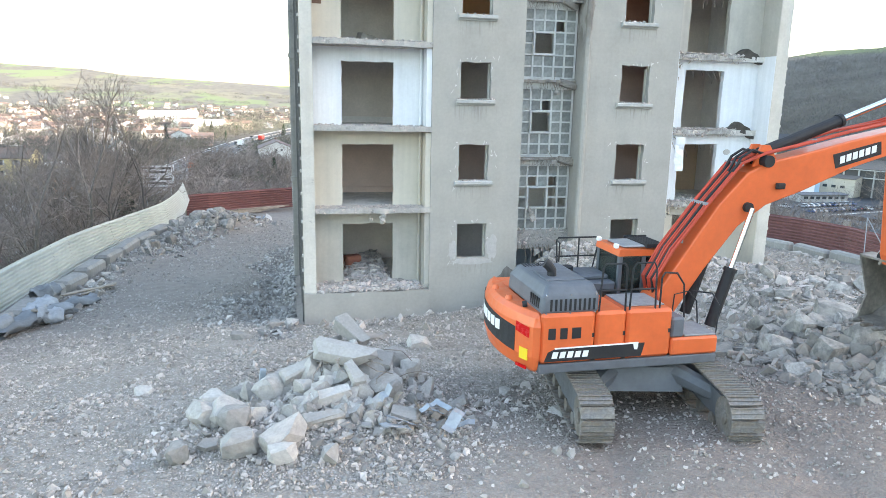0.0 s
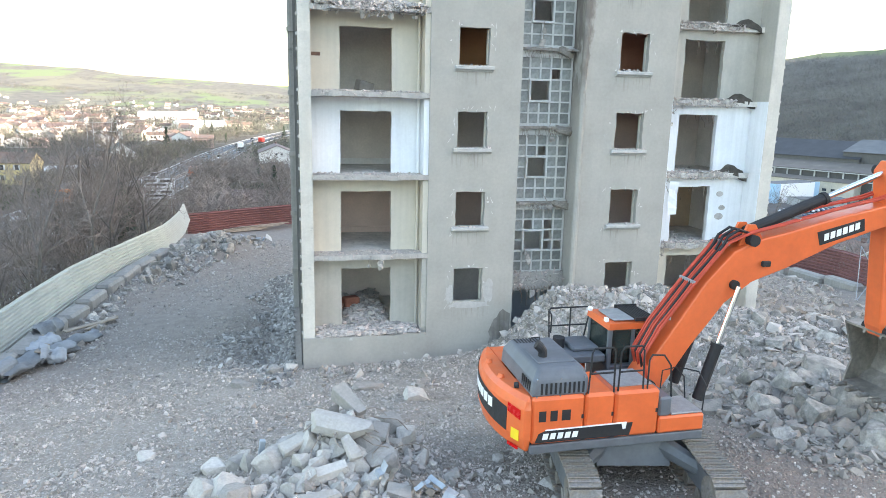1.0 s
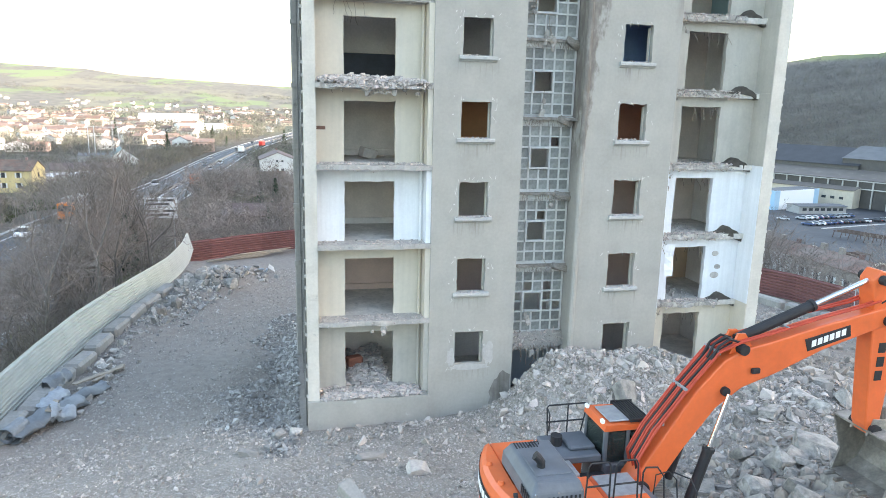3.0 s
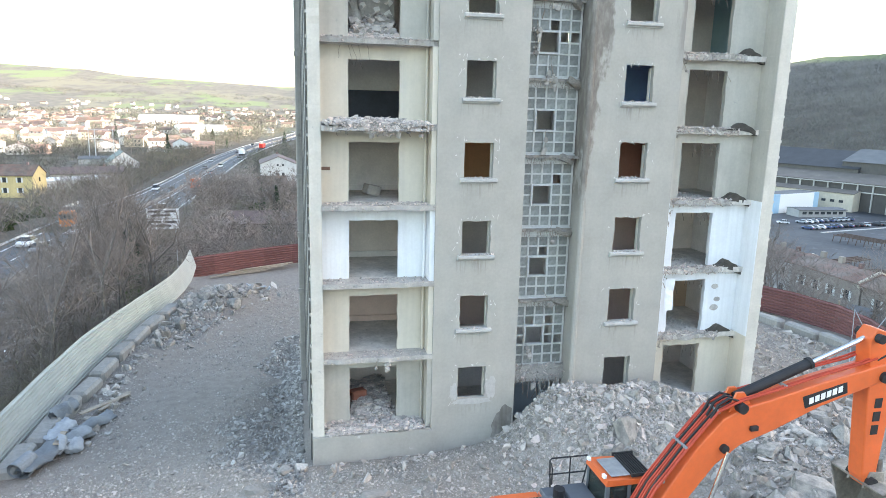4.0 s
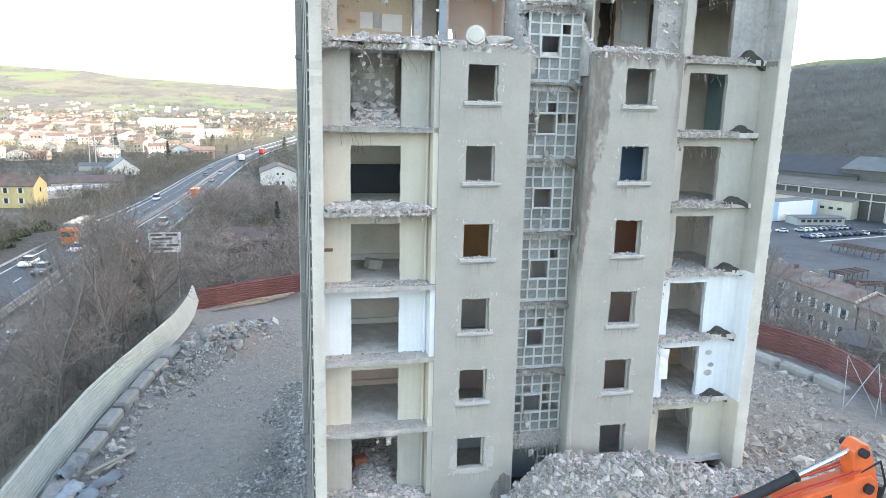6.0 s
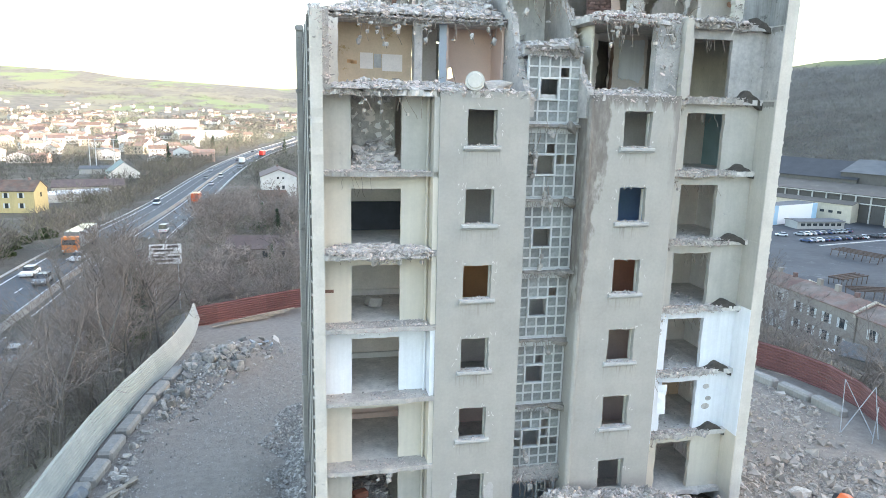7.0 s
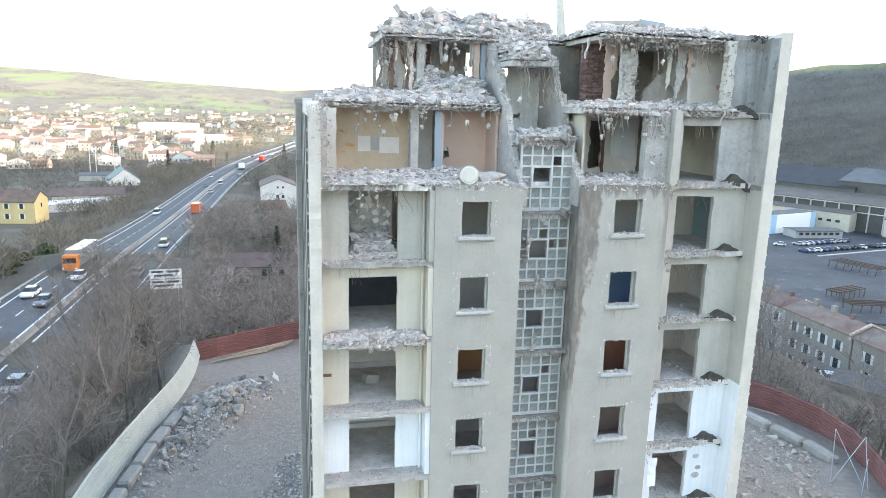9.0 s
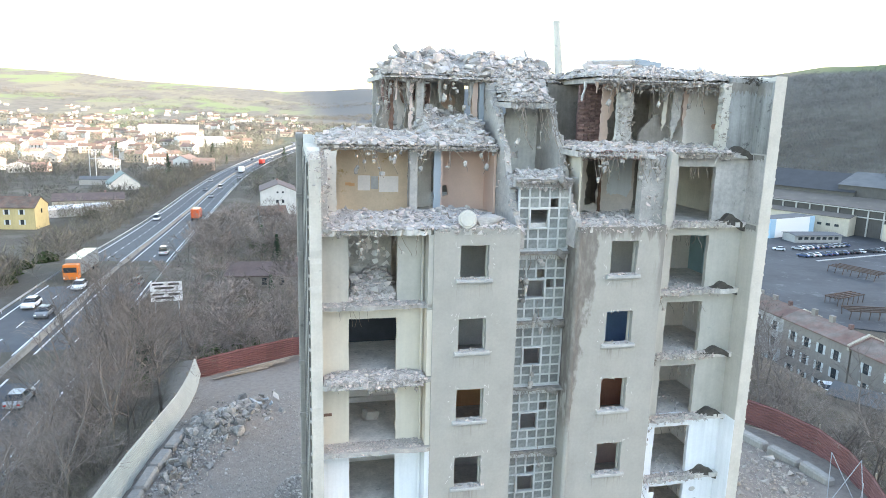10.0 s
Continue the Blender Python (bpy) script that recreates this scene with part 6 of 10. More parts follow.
M_YELLOW = material("yellow_sticker", (0.8, 0.55, 0.03), 0.5, vary=0.03, scale=4, bump=0)
M_REDLIGHT = material("red_reflector", (0.6, 0.01, 0.01), 0.25, vary=0.05, scale=4, bump=0)
M_STEELPLATE = material("chequer_plate", (0.33, 0.34, 0.35), 0.5, 0.5, vary=0.15, scale=6, bump=0.5, bump_size=60)
M_GLASS = bpy.data.materials.new("tinted_cab_glass")
M_GLASS.use_nodes = True
gb = M_GLASS.node_tree.nodes["Principled BSDF"]
gb.inputs["Base Color"].default_value = (0.16, 0.2, 0.19, 1)
gb.inputs["Roughness"].default_value = 0.03
gb.inputs["Transmission Weight"].default_value = 0.85
gb.inputs["IOR"].default_value = 1.2

EX, EY, EZ = 1.25, -10.55, 1.5
HEAD, TRACKHEAD = 0.5, 79.5
digger = thing("excavator", "large orange tracked excavator with dark grey hood, working on the rubble", "excavator", at=pose(EX, EY, EZ))
UP = pose(0, 0, 0, 0, 0, HEAD)
HOUSE = UP @ pose(-0.66, 0.15, 0) @ Matrix.Diagonal((0.88, 1, 1, 1))
LOW = pose(0, 0, 0, 0, 0, TRACKHEAD)


def dpart(name, mesh, mat, turn=None, label="", smooth=False, parent=None):
    turn = SHIFT if turn is None else turn
    if isinstance(mesh, Mesh):
        mesh.v = [tuple(turn @ Vector(p)) for p in mesh.v]
    return part(name, mesh, mat, parent or digger, label, smooth)


# crawler tracks with their shoes
shoe = Mesh()
shoe.box(-0.3, 0.3, -0.1, 0.1, -0.012, 0.018, b=0.006)
shoe.box(-0.3, 0.3, -0.098, -0.075, 0.016, 0.05)
shoe.box(-0.3, 0.3, -0.01, 0.012, 0.016, 0.046)
shoe.box(-0.3, 0.3, 0.072, 0.095, 0.016, 0.04)
shoe = shoe.data("track_shoe", M_TRACK)
HALF, RAD = 2.03, 0.44
for side in (-1, 1):
    f = Mesh()
    yo = side * 1.34
    ol = [(-HALF - 0.05, 0.3), (HALF + 0.05, 0.3), (HALF + 0.15, 0.5), (HALF - 0.2, 0.78), (0.6, 0.84), (-0.6, 0.84), (-HALF + 0.2, 0.78), (-HALF - 0.15, 0.5)]
    f.prism(ol, yo - 0.2, yo + 0.2)
    trk = dpart("crawler_track", f, M_DARK, LOW, "dusty steel crawler track frame")
    per = 4 * HALF + 2 * math.pi * RAD
    n = 48
    for i in range(n):
        s = per * i / n
        if s < 2 * HALF:
            p, a = (-HALF + s, 0.06 + 2 * RAD), 0
        elif s < 2 * HALF + math.pi * RAD:
            t = (s - 2 * HALF) / RAD
            p, a = (HALF + RAD * math.sin(t), 0.06 + RAD + RAD * math.cos(t)), t
        elif s < 4 * HALF + math.pi * RAD:
            p, a = (HALF - (s - 2 * HALF - math.pi * RAD), 0.06), math.pi
        else:
            t = (s - 4 * HALF - math.pi * RAD) / RAD + math.pi
            p, a = (-HALF + RAD * math.sin(t), 0.06 + RAD + RAD * math.cos(t)), t
        o = new("track_shoe", shoe)
        o.parent = trk
        o.matrix_basis = LOW @ Matrix.Translation((p[0], yo, p[1])) @ Matrix.Rotation(a, 4, "Y") @ Matrix.Rotation(math.pi / 2, 4, "Z")
    for x in (-HALF, HALF):
        f = Mesh()
        f.tube((x, yo - 0.24, 0.06 + RAD), (x, yo + 0.24, 0.06 + RAD), 0.36, 0.36, 20)
        f.tube((x, yo - 0.27, 0.06 + RAD), (x, yo + 0.27, 0.06 + RAD), 0.15, 0.15, 14)
        dpart("sprocket", f, M_TRACK, LOW, parent=trk)
    for i in range(6):
        x = -1.5 + 0.6 * i
        f = Mesh()
        f.tube((x, yo - 0.22, 0.2), (x, yo + 0.22, 0.2), 0.13, 0.13, 12)
        dpart("roller", f, M_TRACK, LOW, parent=trk)
f = Mesh()
f.prism([(-0.95, 0.5), (0.95, 0.5), (0.8, 0.95), (-0.8, 0.95)], -0.75, 0.75)
for sx in (-1, 1):
    for sy in (-1, 1):
        a, b = Vector((sx * 0.5, sy * 0.5, 0.85)), Vector((sx * 1.25, sy * 1.25, 0.62))
        f.tube(a, b, 0.24, 0.17, 8)
f.tube((0, 0, 0.9), (0, 0, 1.2), 0.7, 0.7, 28)
dpart("car_body", f, M_DARK, LOW, "dark grey undercarriage frame")
SHIFT = HOUSE
# deck
f = Mesh()
f.box(-2.2, 1.95, -1.46, 1.46, 1.18, 1.36, b=0.02)
dpart("deck", f, M_DARK, label="dark deck frame")
# counterweight with rounded rear
def cw_ring(z, inset):
    pts = [(-2.2, -1.47 + inset), (-2.2, 1.47 - inset)]
    R = 2.8 - inset
    for i in range(13):
        a = math.pi - radians(31) + radians(62) * i / 12
        pts.append((R * math.cos(a) + 0.05, R * math.sin(a)))
    return [(x, y, z) for x, y in pts]
f = Mesh()
rings = [cw_ring(z, i) for z, i in ((1.16, 0.2), (1.24, 0.08), (1.5, 0.0), (2.08, 0.0), (2.24, 0.05), (2.32, 0.16))]
k = len(rings[0])
for a, b in zip(rings, rings[1:]):
    base = len(f.v)
    f.add(a + b, [(i, (i + 1) % k, k + (i + 1) % k, k + i) for i in range(k)])
f.poly(rings[-1])
f.poly(rings[0][::-1])
cw = dpart("counterweight", f, M_ORANGE, label="rounded orange counterweight")
bm = bmesh.new()
bm.from_mesh(cw.data)
bmesh.ops.remove_doubles(bm, verts=bm.verts, dist=1e-4)
bmesh.ops.recalc_face_normals(bm, faces=bm.faces)
bm.to_mesh(cw.data)
bm.free()
mod = cw.modifiers.new("edges", "BEVEL")
mod.width, mod.segments, mod.limit_method, mod.angle_limit = 0.1, 3, "ANGLE", radians(28)
# dark badge panel on the counterweight, wrapped round its rear
def wrap(a0, a1, z0, z1, z0b, z1b, lift, n=10):
    f = Mesh()
    R = 2.8 + lift
    pts = []
    for i in range(n + 1):
        t = i / n
        a = math.pi + radians(a0 + (a1 - a0) * t)
        lo, hi = z0 + (z0b - z0) * t, z1 + (z1b - z1) * t
        pts.append(((R * math.cos(a) + 0.05, R * math.sin(a), lo), (R * math.cos(a) + 0.05, R * math.sin(a), hi)))
    for p, q in zip(pts, pts[1:]):
        f.poly([p[0], q[0], q[1], p[1]])
        f.poly([(v[0] * 0.99, v[1] * 0.99, v[2]) for v in (p[1], q[1], q[0], p[0])])
    for p in (pts[0], pts[-1]):
        f.poly([p[0], p[1], (p[1][0] * 0.99, p[1][1] * 0.99, p[1][2]), (p[0][0] * 0.99, p[0][1] * 0.99, p[0][2])])
    return f
dpart("badge_panel", wrap(-26, 21, 1.62, 2.12, 1.5, 1.98, 0.008), M_BLACK, label="black badge panel")
for i in range(6):
    a = -19 + i * 5.0
    dpart("badge_mark", wrap(a, a + 3.8, 1.75 - 0.004 * i, 1.95 - 0.004 * i, 1.75, 1.95, 0.016, 2), M_SIGNWHITE)
dpart("tail_light", wrap(21.5, 29, 1.92, 2.1, 1.86, 2.06, 0.01, 3), M_REDLIGHT, label="red tail light")
dpart("tail_light", wrap(-30, -26.5, 1.9, 2.1, 1.9, 2.1, 0.01, 3), M_REDLIGHT, label="red tail light")
dpart("warning_sticker", wrap(24, 28.5, 1.42, 1.64, 1.42, 1.64, 0.008, 2), M_YELLOW, label="yellow warning sticker")
dpart("reflector", wrap(22, 28, 1.24, 1.3, 1.24, 1.3, 0.006, 2), M_REDLIGHT, label="red reflector strip")
for x, y in ((-2.5, 0.45), (-2.48, -0.35)):
    f = Mesh()
    f.tube((x, y, 2.28), (x, y, 2.4), 0.1, 0.06, 12)
    dpart("lifting_eye", f, M_ORANGE)
f = Mesh()
f.tube((-2.38, -0.9, 2.36), (-2.3, -0.94, 2.38), 0.06, 0.06, 10)
dpart("work_lamp", f, M_BLACK, label="small black work lamp")
# side panels with gaps between them
for x0, x1 in ((-2.19, -0.98), (-0.965, -0.28), (-0.265, 0.8)):
    f = Mesh()
    f.box(x0, x1, -1.47, -0.35, 1.37, 2.32, b=0.06)
    dpart("side_panel", f, M_ORANGE, label="orange side panel")
for x0, x1 in ((-2.19, -0.9), (-0.885, 0.05)):
    f = Mesh()
    f.box(x0, x1, 0.5, 1.47, 1.37, 2.28, b=0.05)
    dpart("side_panel", f, M_ORANGE, label="orange side panel")
f = Mesh()
f.box(0.81, 1.95, -1.47, -0.62, 1.37, 1.72, b=0.04)
dpart("tool_box", f, M_ORANGE, label="orange tool box")
f = Mesh()
f.box(0.81, 1.12, -1.45, -0.6, 1.72, 2.12, b=0.04)
dpart("step_block", f, M_DARK, label="dark step block")
f = Mesh()
f.box(1.15, 1.92, -1.42, -0.66, 1.722, 1.76, b=0.01)
dpart("step_plate", f, M_STEELPLATE, label="chequered step plate")
# catches and a lock on the panels
for x in (-1.06, -0.36, 0.7):
    f = Mesh()
    f.box(x, x + 0.05, -1.482, -1.468, 1.85, 1.93, b=0.004)
    dpart("panel_catch", f, M_BLACK)
# side lettering as bars
for i, w in enumerate((0.2, 0.2, 0.24)):
    f = Mesh()
    x = -2.05 + i * 0.26
    f.box(x + 0.02, x + w - 0.02, -1.478, -1.465, 1.84, 2.05)
    dpart("lettering_bar", f, M_BLACK)
f = Mesh()
f.prism([(-2.1, 1.42), (0.1, 1.42), (0.17, 1.68), (-1.85, 1.66), (-2.02, 1.6)], -1.479, -1.466)
dpart("model_stripe", f, M_BLACK, label="black model stripe")
for i in range(5):
    f = Mesh()
    x = -1.94 + i * 0.17
    f.prism([(x, 1.48), (x + 0.12, 1.48), (x + 0.15, 1.6), (x + 0.03, 1.6)], -1.485, -1.474)
    dpart("model_mark", f, M_SIGNWHITE)
f = Mesh()
f.prism([(-1.87, 1.655), (-0.1, 1.672), (-0.07, 1.56), (0.0, 1.56), (0.02, 1.7), (-1.88, 1.68)], -1.486, -1.474)
dpart("model_stripe_edge", f, M_SIGNWHITE)
# engine hood
def rounded(ob, w=0.06):
    mod = ob.modifiers.new("edges", "BEVEL")
    mod.width, mod.segments, mod.limit_method = w, 3, "ANGLE"
    return ob
f = Mesh()
f.add([(-2.2, -1.42, 2.3), (-0.9, -1.42, 2.3), (-0.9, 0.5, 2.3), (-2.2, 0.5, 2.3), (-2.16, -1.42, 2.62), (-0.9, -1.42, 2.62), (-0.9, 0.5, 2.62), (-2.16, 0.5, 2.62), (-2.0, -1.26, 2.83), (-0.98, -1.26, 2.83), (-0.98, 0.4, 2.83), (-2.0, 0.4, 2.83)],
      [(3, 2, 1, 0)] + [(i + k, (i + 1) % 4 + k, (i + 1) % 4 + 4 + k, i + 4 + k) for k in (0, 4) for i in range(4)] + [(8, 9, 10, 11)])
hood = rounded(dpart("engine_hood", f, M_DARK, label="dark grey engine hood with louvres"), 0.07)
f = Mesh()
f.box(-1.93, -1.06, -1.05, -0.25, 2.822, 2.85, b=0.02)
dpart("hood_lid", f, M_DARK, parent=hood)
for i in range(10):
    x = -2.0 + i * 0.105
    f = Mesh()
    f.box(x, x + 0.05, -1.428, -1.415, 2.36, 2.58, b=0.004)
    dpart("louvre", f, M_BLACK, parent=hood)
for i in range(5):
    y = -1.28 + i * 0.1
    f = Mesh()
    f.box(-2.196, -2.17, y, y + 0.045, 2.38, 2.58)
    dpart("louvre", f, M_BLACK, parent=hood)
for i in range(8):
    f = Mesh()
    f.box(-1.95 + i * 0.075, -1.915 + i * 0.075, 0.1, 0.34, 2.828, 2.838)
    dpart("louvre", f, M_BLACK, parent=hood)
for x in (-2.08, -1.55, -1.0):
    for z in (2.32, 2.66):
        f = Mesh()
        f.tube((x, -1.41, z), (x, -1.43, z), 0.02, 0.02, 6)
        dpart("bolt", f, M_CHROME, parent=hood)
f = Mesh()
f.path([(-1.6, 0.18, 2.82), (-1.58, 0.18, 2.9), (-1.36, 0.2, 2.9), (-1.34, 0.2, 2.82)], 0.015, 6)
dpart("hood_handle", f, M_BLACK, parent=hood)
f = Mesh()
f.path([(-1.68, -0.72, 2.83), (-1.68, -0.72, 2.95), (-1.76, -0.72, 3.05), (-1.83, -0.7, 3.1)], 0.1, 14)
dpart("exhaust_pipe", f, M_BLACK, label="black bent exhaust pipe")
f = Mesh()
f.tube((-0.5, 0.95, 2.2), (-0.5, 0.95, 2.6), 0.15, 0.15, 16)
dpart("air_filter", f, M_BLACK)
f = Mesh()
f.box(-0.85, 0.45, 0.3, 1.42, 2.2, 2.38, b=0.03)
dpart("rear_deck", f, M_DARK, label="dark deck behind the cab")
f = Mesh()
f.box(-0.3, 0.4, 0.55, 1.3, 2.38, 2.48, b=0.03)
dpart("deck_cover", f, M_DARK)
f = Mesh()
f.box(-0.86, -0.45, -0.33, 0.28, 2.2, 2.34, b=0.02)
dpart("walkway_plate", f, M_STEELPLATE, label="chequered walkway plate")
f = Mesh()
f.box(-0.22, 0.72, -1.25, -0.45, 2.322, 2.345, b=0.006)
dpart("walkway_plate", f, M_STEELPLATE, label="chequered walkway plate")
f = Mesh()
f.box(-0.4, 0.5, -0.32, 0.28, 1.37, 2.0, b=0.03)
dpart("valve_block", f, M_BLACK, label="dark valves and hoses beside the boom foot")
# cab
CX0, CX1, CY0, CY1, CZ0 = 0.5, 2.02, 0.3, 1.36, 1.37
f = Mesh()
f.box(CX0, CX1, CY0, CY1, CZ0, 2.12, b=0.04)
cabin = dpart("cab", f, M_DARK, label="dark cab with tinted windows")
for x, y in ((CX0 + 0.05, CY0 + 0.05), (CX0 + 0.05, CY1 - 0.05), (CX1 - 0.28, CY0 + 0.05), (CX1 - 0.28, CY1 - 0.05), (1.16, CY0 + 0.05), (1.16, CY1 - 0.05)):
    f = Mesh()
    f.box(x - 0.05, x + 0.05, y - 0.05, y + 0.05, 2.04, 2.94, b=0.015)
    dpart("cab_pillar", f, M_DARK, parent=cabin)
f = Mesh()
f.prism([(CX0 - 0.03, 2.93), (CX1 - 0.2, 2.93), (CX1 - 0.26, 3.04), (CX0, 3.08)], CY0 - 0.02, CY1 + 0.02)
dpart("cab_roof", f, M_ORANGE, parent=cabin, label="orange roof band")
f = Mesh()
f.box(CX0 + 0.16, 1.22, CY0 + 0.1, CY1 - 0.16, 3.085, 3.13, b=0.02)
dpart("roof_hatch", f, M_STEELPLATE, parent=cabin, label="pale grey roof hatch")
for i in range(8):
    f = Mesh()
    x = 1.24 + i * 0.07
    f.box(x, x + 0.03, CY0 + 0.05, CY1 - 0.05, 3.09, 3.15)
    dpart("guard_bar", f, M_BLACK, parent=cabin)
f = Mesh()
f.box(1.2, 1.82, CY0 + 0.02, CY0 + 0.06, 3.09, 3.17)
dpart("roof_guard", f, M_BLACK, parent=cabin)
f = Mesh()
f.box(1.2, 1.82, CY1 - 0.06, CY1 - 0.02, 3.09, 3.17)
dpart("roof_guard", f, M_BLACK, parent=cabin)
for (x0, x1, y0, y1) in ((CX0 + 0.02, CX0 + 0.035, CY0 + 0.1, CY1 - 0.1), (CX0 + 0.12, 1.1, CY0 + 0.02, CY0 + 0.035), (1.22, CX1 - 0.34, CY0 + 0.02, CY0 + 0.035),
                         (CX0 + 0.12, 1.1, CY1 - 0.035, CY1 - 0.02), (1.22, CX1 - 0.34, CY1 - 0.035, CY1 - 0.02), (CX1 - 0.26, CX1 - 0.245, CY0 + 0.1, CY1 - 0.1)):
    f = Mesh()
    f.box(x0, x1, y0, y1, 2.16, 2.9)
    dpart("window_pane", f, M_GLASS, parent=cabin, label="tinted cab glass")
f = Mesh()
f.box(0.85, 1.35, 0.6, 1.1, 2.05, 2.2, b=0.05)
dpart("operator_seat", f, M_BLACK, parent=cabin)
f = Mesh()
f.box(0.8, 0.95, 0.6, 1.1, 2.2, 2.75, b=0.05)
dpart("seat_back", f, M_BLACK, parent=cabin)
for y in (CY0 + 0.12, CY1 - 0.12):
    f = Mesh()
    f.box(CX0 - 0.08, CX0 + 0.02, y - 0.06, y + 0.06, 3.08, 3.18, b=0.02)
    dpart("work_lamp", f, M_SIGNWHITE, parent=cabin, label="white work lamp")
# rails
def rail(points, r=0.02):
    f = Mesh()
    f.path(points, r, 6)
    dpart("handrail", f, M_BLACK, label="black tubular handrail")
rail([(-0.55, 1.38, 2.3), (-0.6, 1.38, 3.08), (-0.55, 1.38, 3.14), (0.5, 1.38, 3.14), (0.55, 1.38, 3.08), (0.4, 1.38, 2.4)])
rail([(-0.6, 1.38, 2.72), (0.46, 1.38, 2.72)])
rail([(0.0, 1.38, 2.3), (0.0, 1.38, 3.14)])
rail([(-0.6, 1.38, 3.1), (-0.7, 1.0, 3.1), (-0.7, 1.0, 2.7), (-0.6, 1.38, 2.72)])
rail([(-0.9, -1.4, 2.3), (-0.86, -1.4, 3.12), (-0.8, -1.4, 3.2), (-0.38, -1.4, 3.2), (-0.32, -1.4, 3.12), (-0.3, -1.4, 2.3)])
rail([(-0.88, -1.4, 2.7), (-0.31, -1.4, 2.7)])
rail([(-0.2, -1.4, 2.3), (-0.18, -1.4, 3.1), (-0.1, -1.4, 3.2), (0.3, -1.4, 3.2), (0.36, -1.4, 3.1), (0.4, -1.4, 2.3)])
rail([(-0.2, -1.4, 2.7), (0.38, -1.4, 2.7)])
rail([(0.5, -1.4, 2.3), (0.5, -1.4, 2.9), (0.56, -1.4, 3.0), (0.85, -1.4, 2.98), (1.05, -1.38, 2.75), (1.12, -1.38, 2.1)])
rail([(1.3, -0.7, 1.72), (1.35, -0.68, 2.35), (1.7, -0.68, 2.4), (1.9, -0.72, 2.2), (1.92, -0.8, 1.72)], 0.016)
rail([(1.92, -1.4, 1.72), (1.95, -1.4, 2.3), (1.9, -1.2, 2.5), (1.75, -0.75, 2.42)], 0.016)
SHIFT = UP
# boom, arm and bucket
def plate(outline, y0, y1, name, mat, label="", parent=None):
    f = Mesh()
    f.prism(outline, y0, y1)
    ob = dpart(name, f, mat, label=label, parent=parent)
    mod = ob.modifiers.new("edges", "BEVEL")
    mod.width, mod.segments, mod.limit_method = 0.035, 2, "ANGLE"
    return ob
BOOM = [(0.15, 1.75), (0.62, 1.72), (1.3, 2.75), (2.0, 3.65), (2.6, 4.08), (3.4, 4.35), (4.6, 4.85), (6.05, 5.28), (6.35, 5.36), (6.45, 5.62), (6.25, 5.78), (4.5, 5.42), (3.2, 5.1), (2.6, 4.98), (2.1, 4.75), (1.5, 4.1), (0.7, 2.9), (0.12, 2.05)]
plate(BOOM, -0.27, 0.27, "boom", M_ORANGE, "orange box section boom")
ARM = [(5.72, 6.4), (5.88, 6.62), (6.12, 6.55), (6.38, 6.0), (6.6, 5.4), (6.58, 4.3), (6.5, 2.9), (6.42, 2.62), (6.22, 2.6), (6.1, 2.85), (5.92, 4.6), (5.85, 5.5), (5.75, 6.1)]
plate(ARM, -0.22, 0.22, "dipper_arm", M_ORANGE, "orange dipper arm")
plate([(4.15, 4.83), (5.25, 5.13), (5.2, 5.4), (4.05, 5.12)], -0.279, -0.265, "badge_panel", M_BLACK, "black badge panel")
for i in range(6):
    f = Mesh()
    x, z = 4.24 + i * 0.15, 4.93 + i * 0.043
    f.prism([(x, z), (x + 0.11, z + 0.032), (x + 0.1, z + 0.18), (x - 0.01, z + 0.148)], -0.286, -0.272)
    dpart("badge_mark", f, M_SIGNWHITE)
for i in range(3):
    f = Mesh()
    z = 4.9 - i * 0.34
    f.box(6.12, 6.32, -0.231, -0.215, z - 0.24, z)
    dpart("lettering_bar", f, M_BLACK)
for x, z, rr in ((0.35, 1.9, 0.17), (2.15, 4.05, 0.1), (6.2, 5.45, 0.13), (5.92, 6.4, 0.11), (6.32, 2.75, 0.13), (2.5, 4.98, 0.12)):
    f = Mesh()
    f.tube((x, -0.36, z), (x, 0.36, z), rr, rr, 16)
    dpart("pin", f, M_BLACK)
def ram(p, q, share, r0, r1, y):
    p, q = Vector((p[0], y, p[1])), Vector((q[0], y, q[1]))
    m = p.lerp(q, share)
    f = Mesh()
    f.tube(p, m, r0, r0, 14)
    f.tube(m - (q - p).normalized() * 0.08, m, r0 * 1.18, r0 * 1.18, 14)
    cyl = dpart("hydraulic_cylinder", f, M_BLACK, label="dark hydraulic cylinder", smooth=False)
    f = Mesh()
    f.tube(m, q, r1, r1, 12)
    dpart("rod", f, M_CHROME, parent=cyl, label="chrome rod")
for y in (-0.46, 0.46):
    ram((1.45, 1.62), (2.15, 4.05), 0.5, 0.115, 0.052, y)
ram((2.5, 5.12), (5.92, 6.4), 0.55, 0.12, 0.065, 0.0)
ram((6.85, 5.3), (6.75, 3.2), 0.6, 0.1, 0.055, 0.0)
f = Mesh()
f.prism([(2.25, 4.85), (2.8, 5.0), (2.6, 5.3), (2.42, 5.3)], -0.18, -0.12)
dpart("cylinder_bracket", f, M_ORANGE)
f = Mesh()
f.prism([(2.25, 4.85), (2.8, 5.0), (2.6, 5.3), (2.42, 5.3)], 0.12, 0.18)
dpart("cylinder_bracket", f, M_ORANGE)
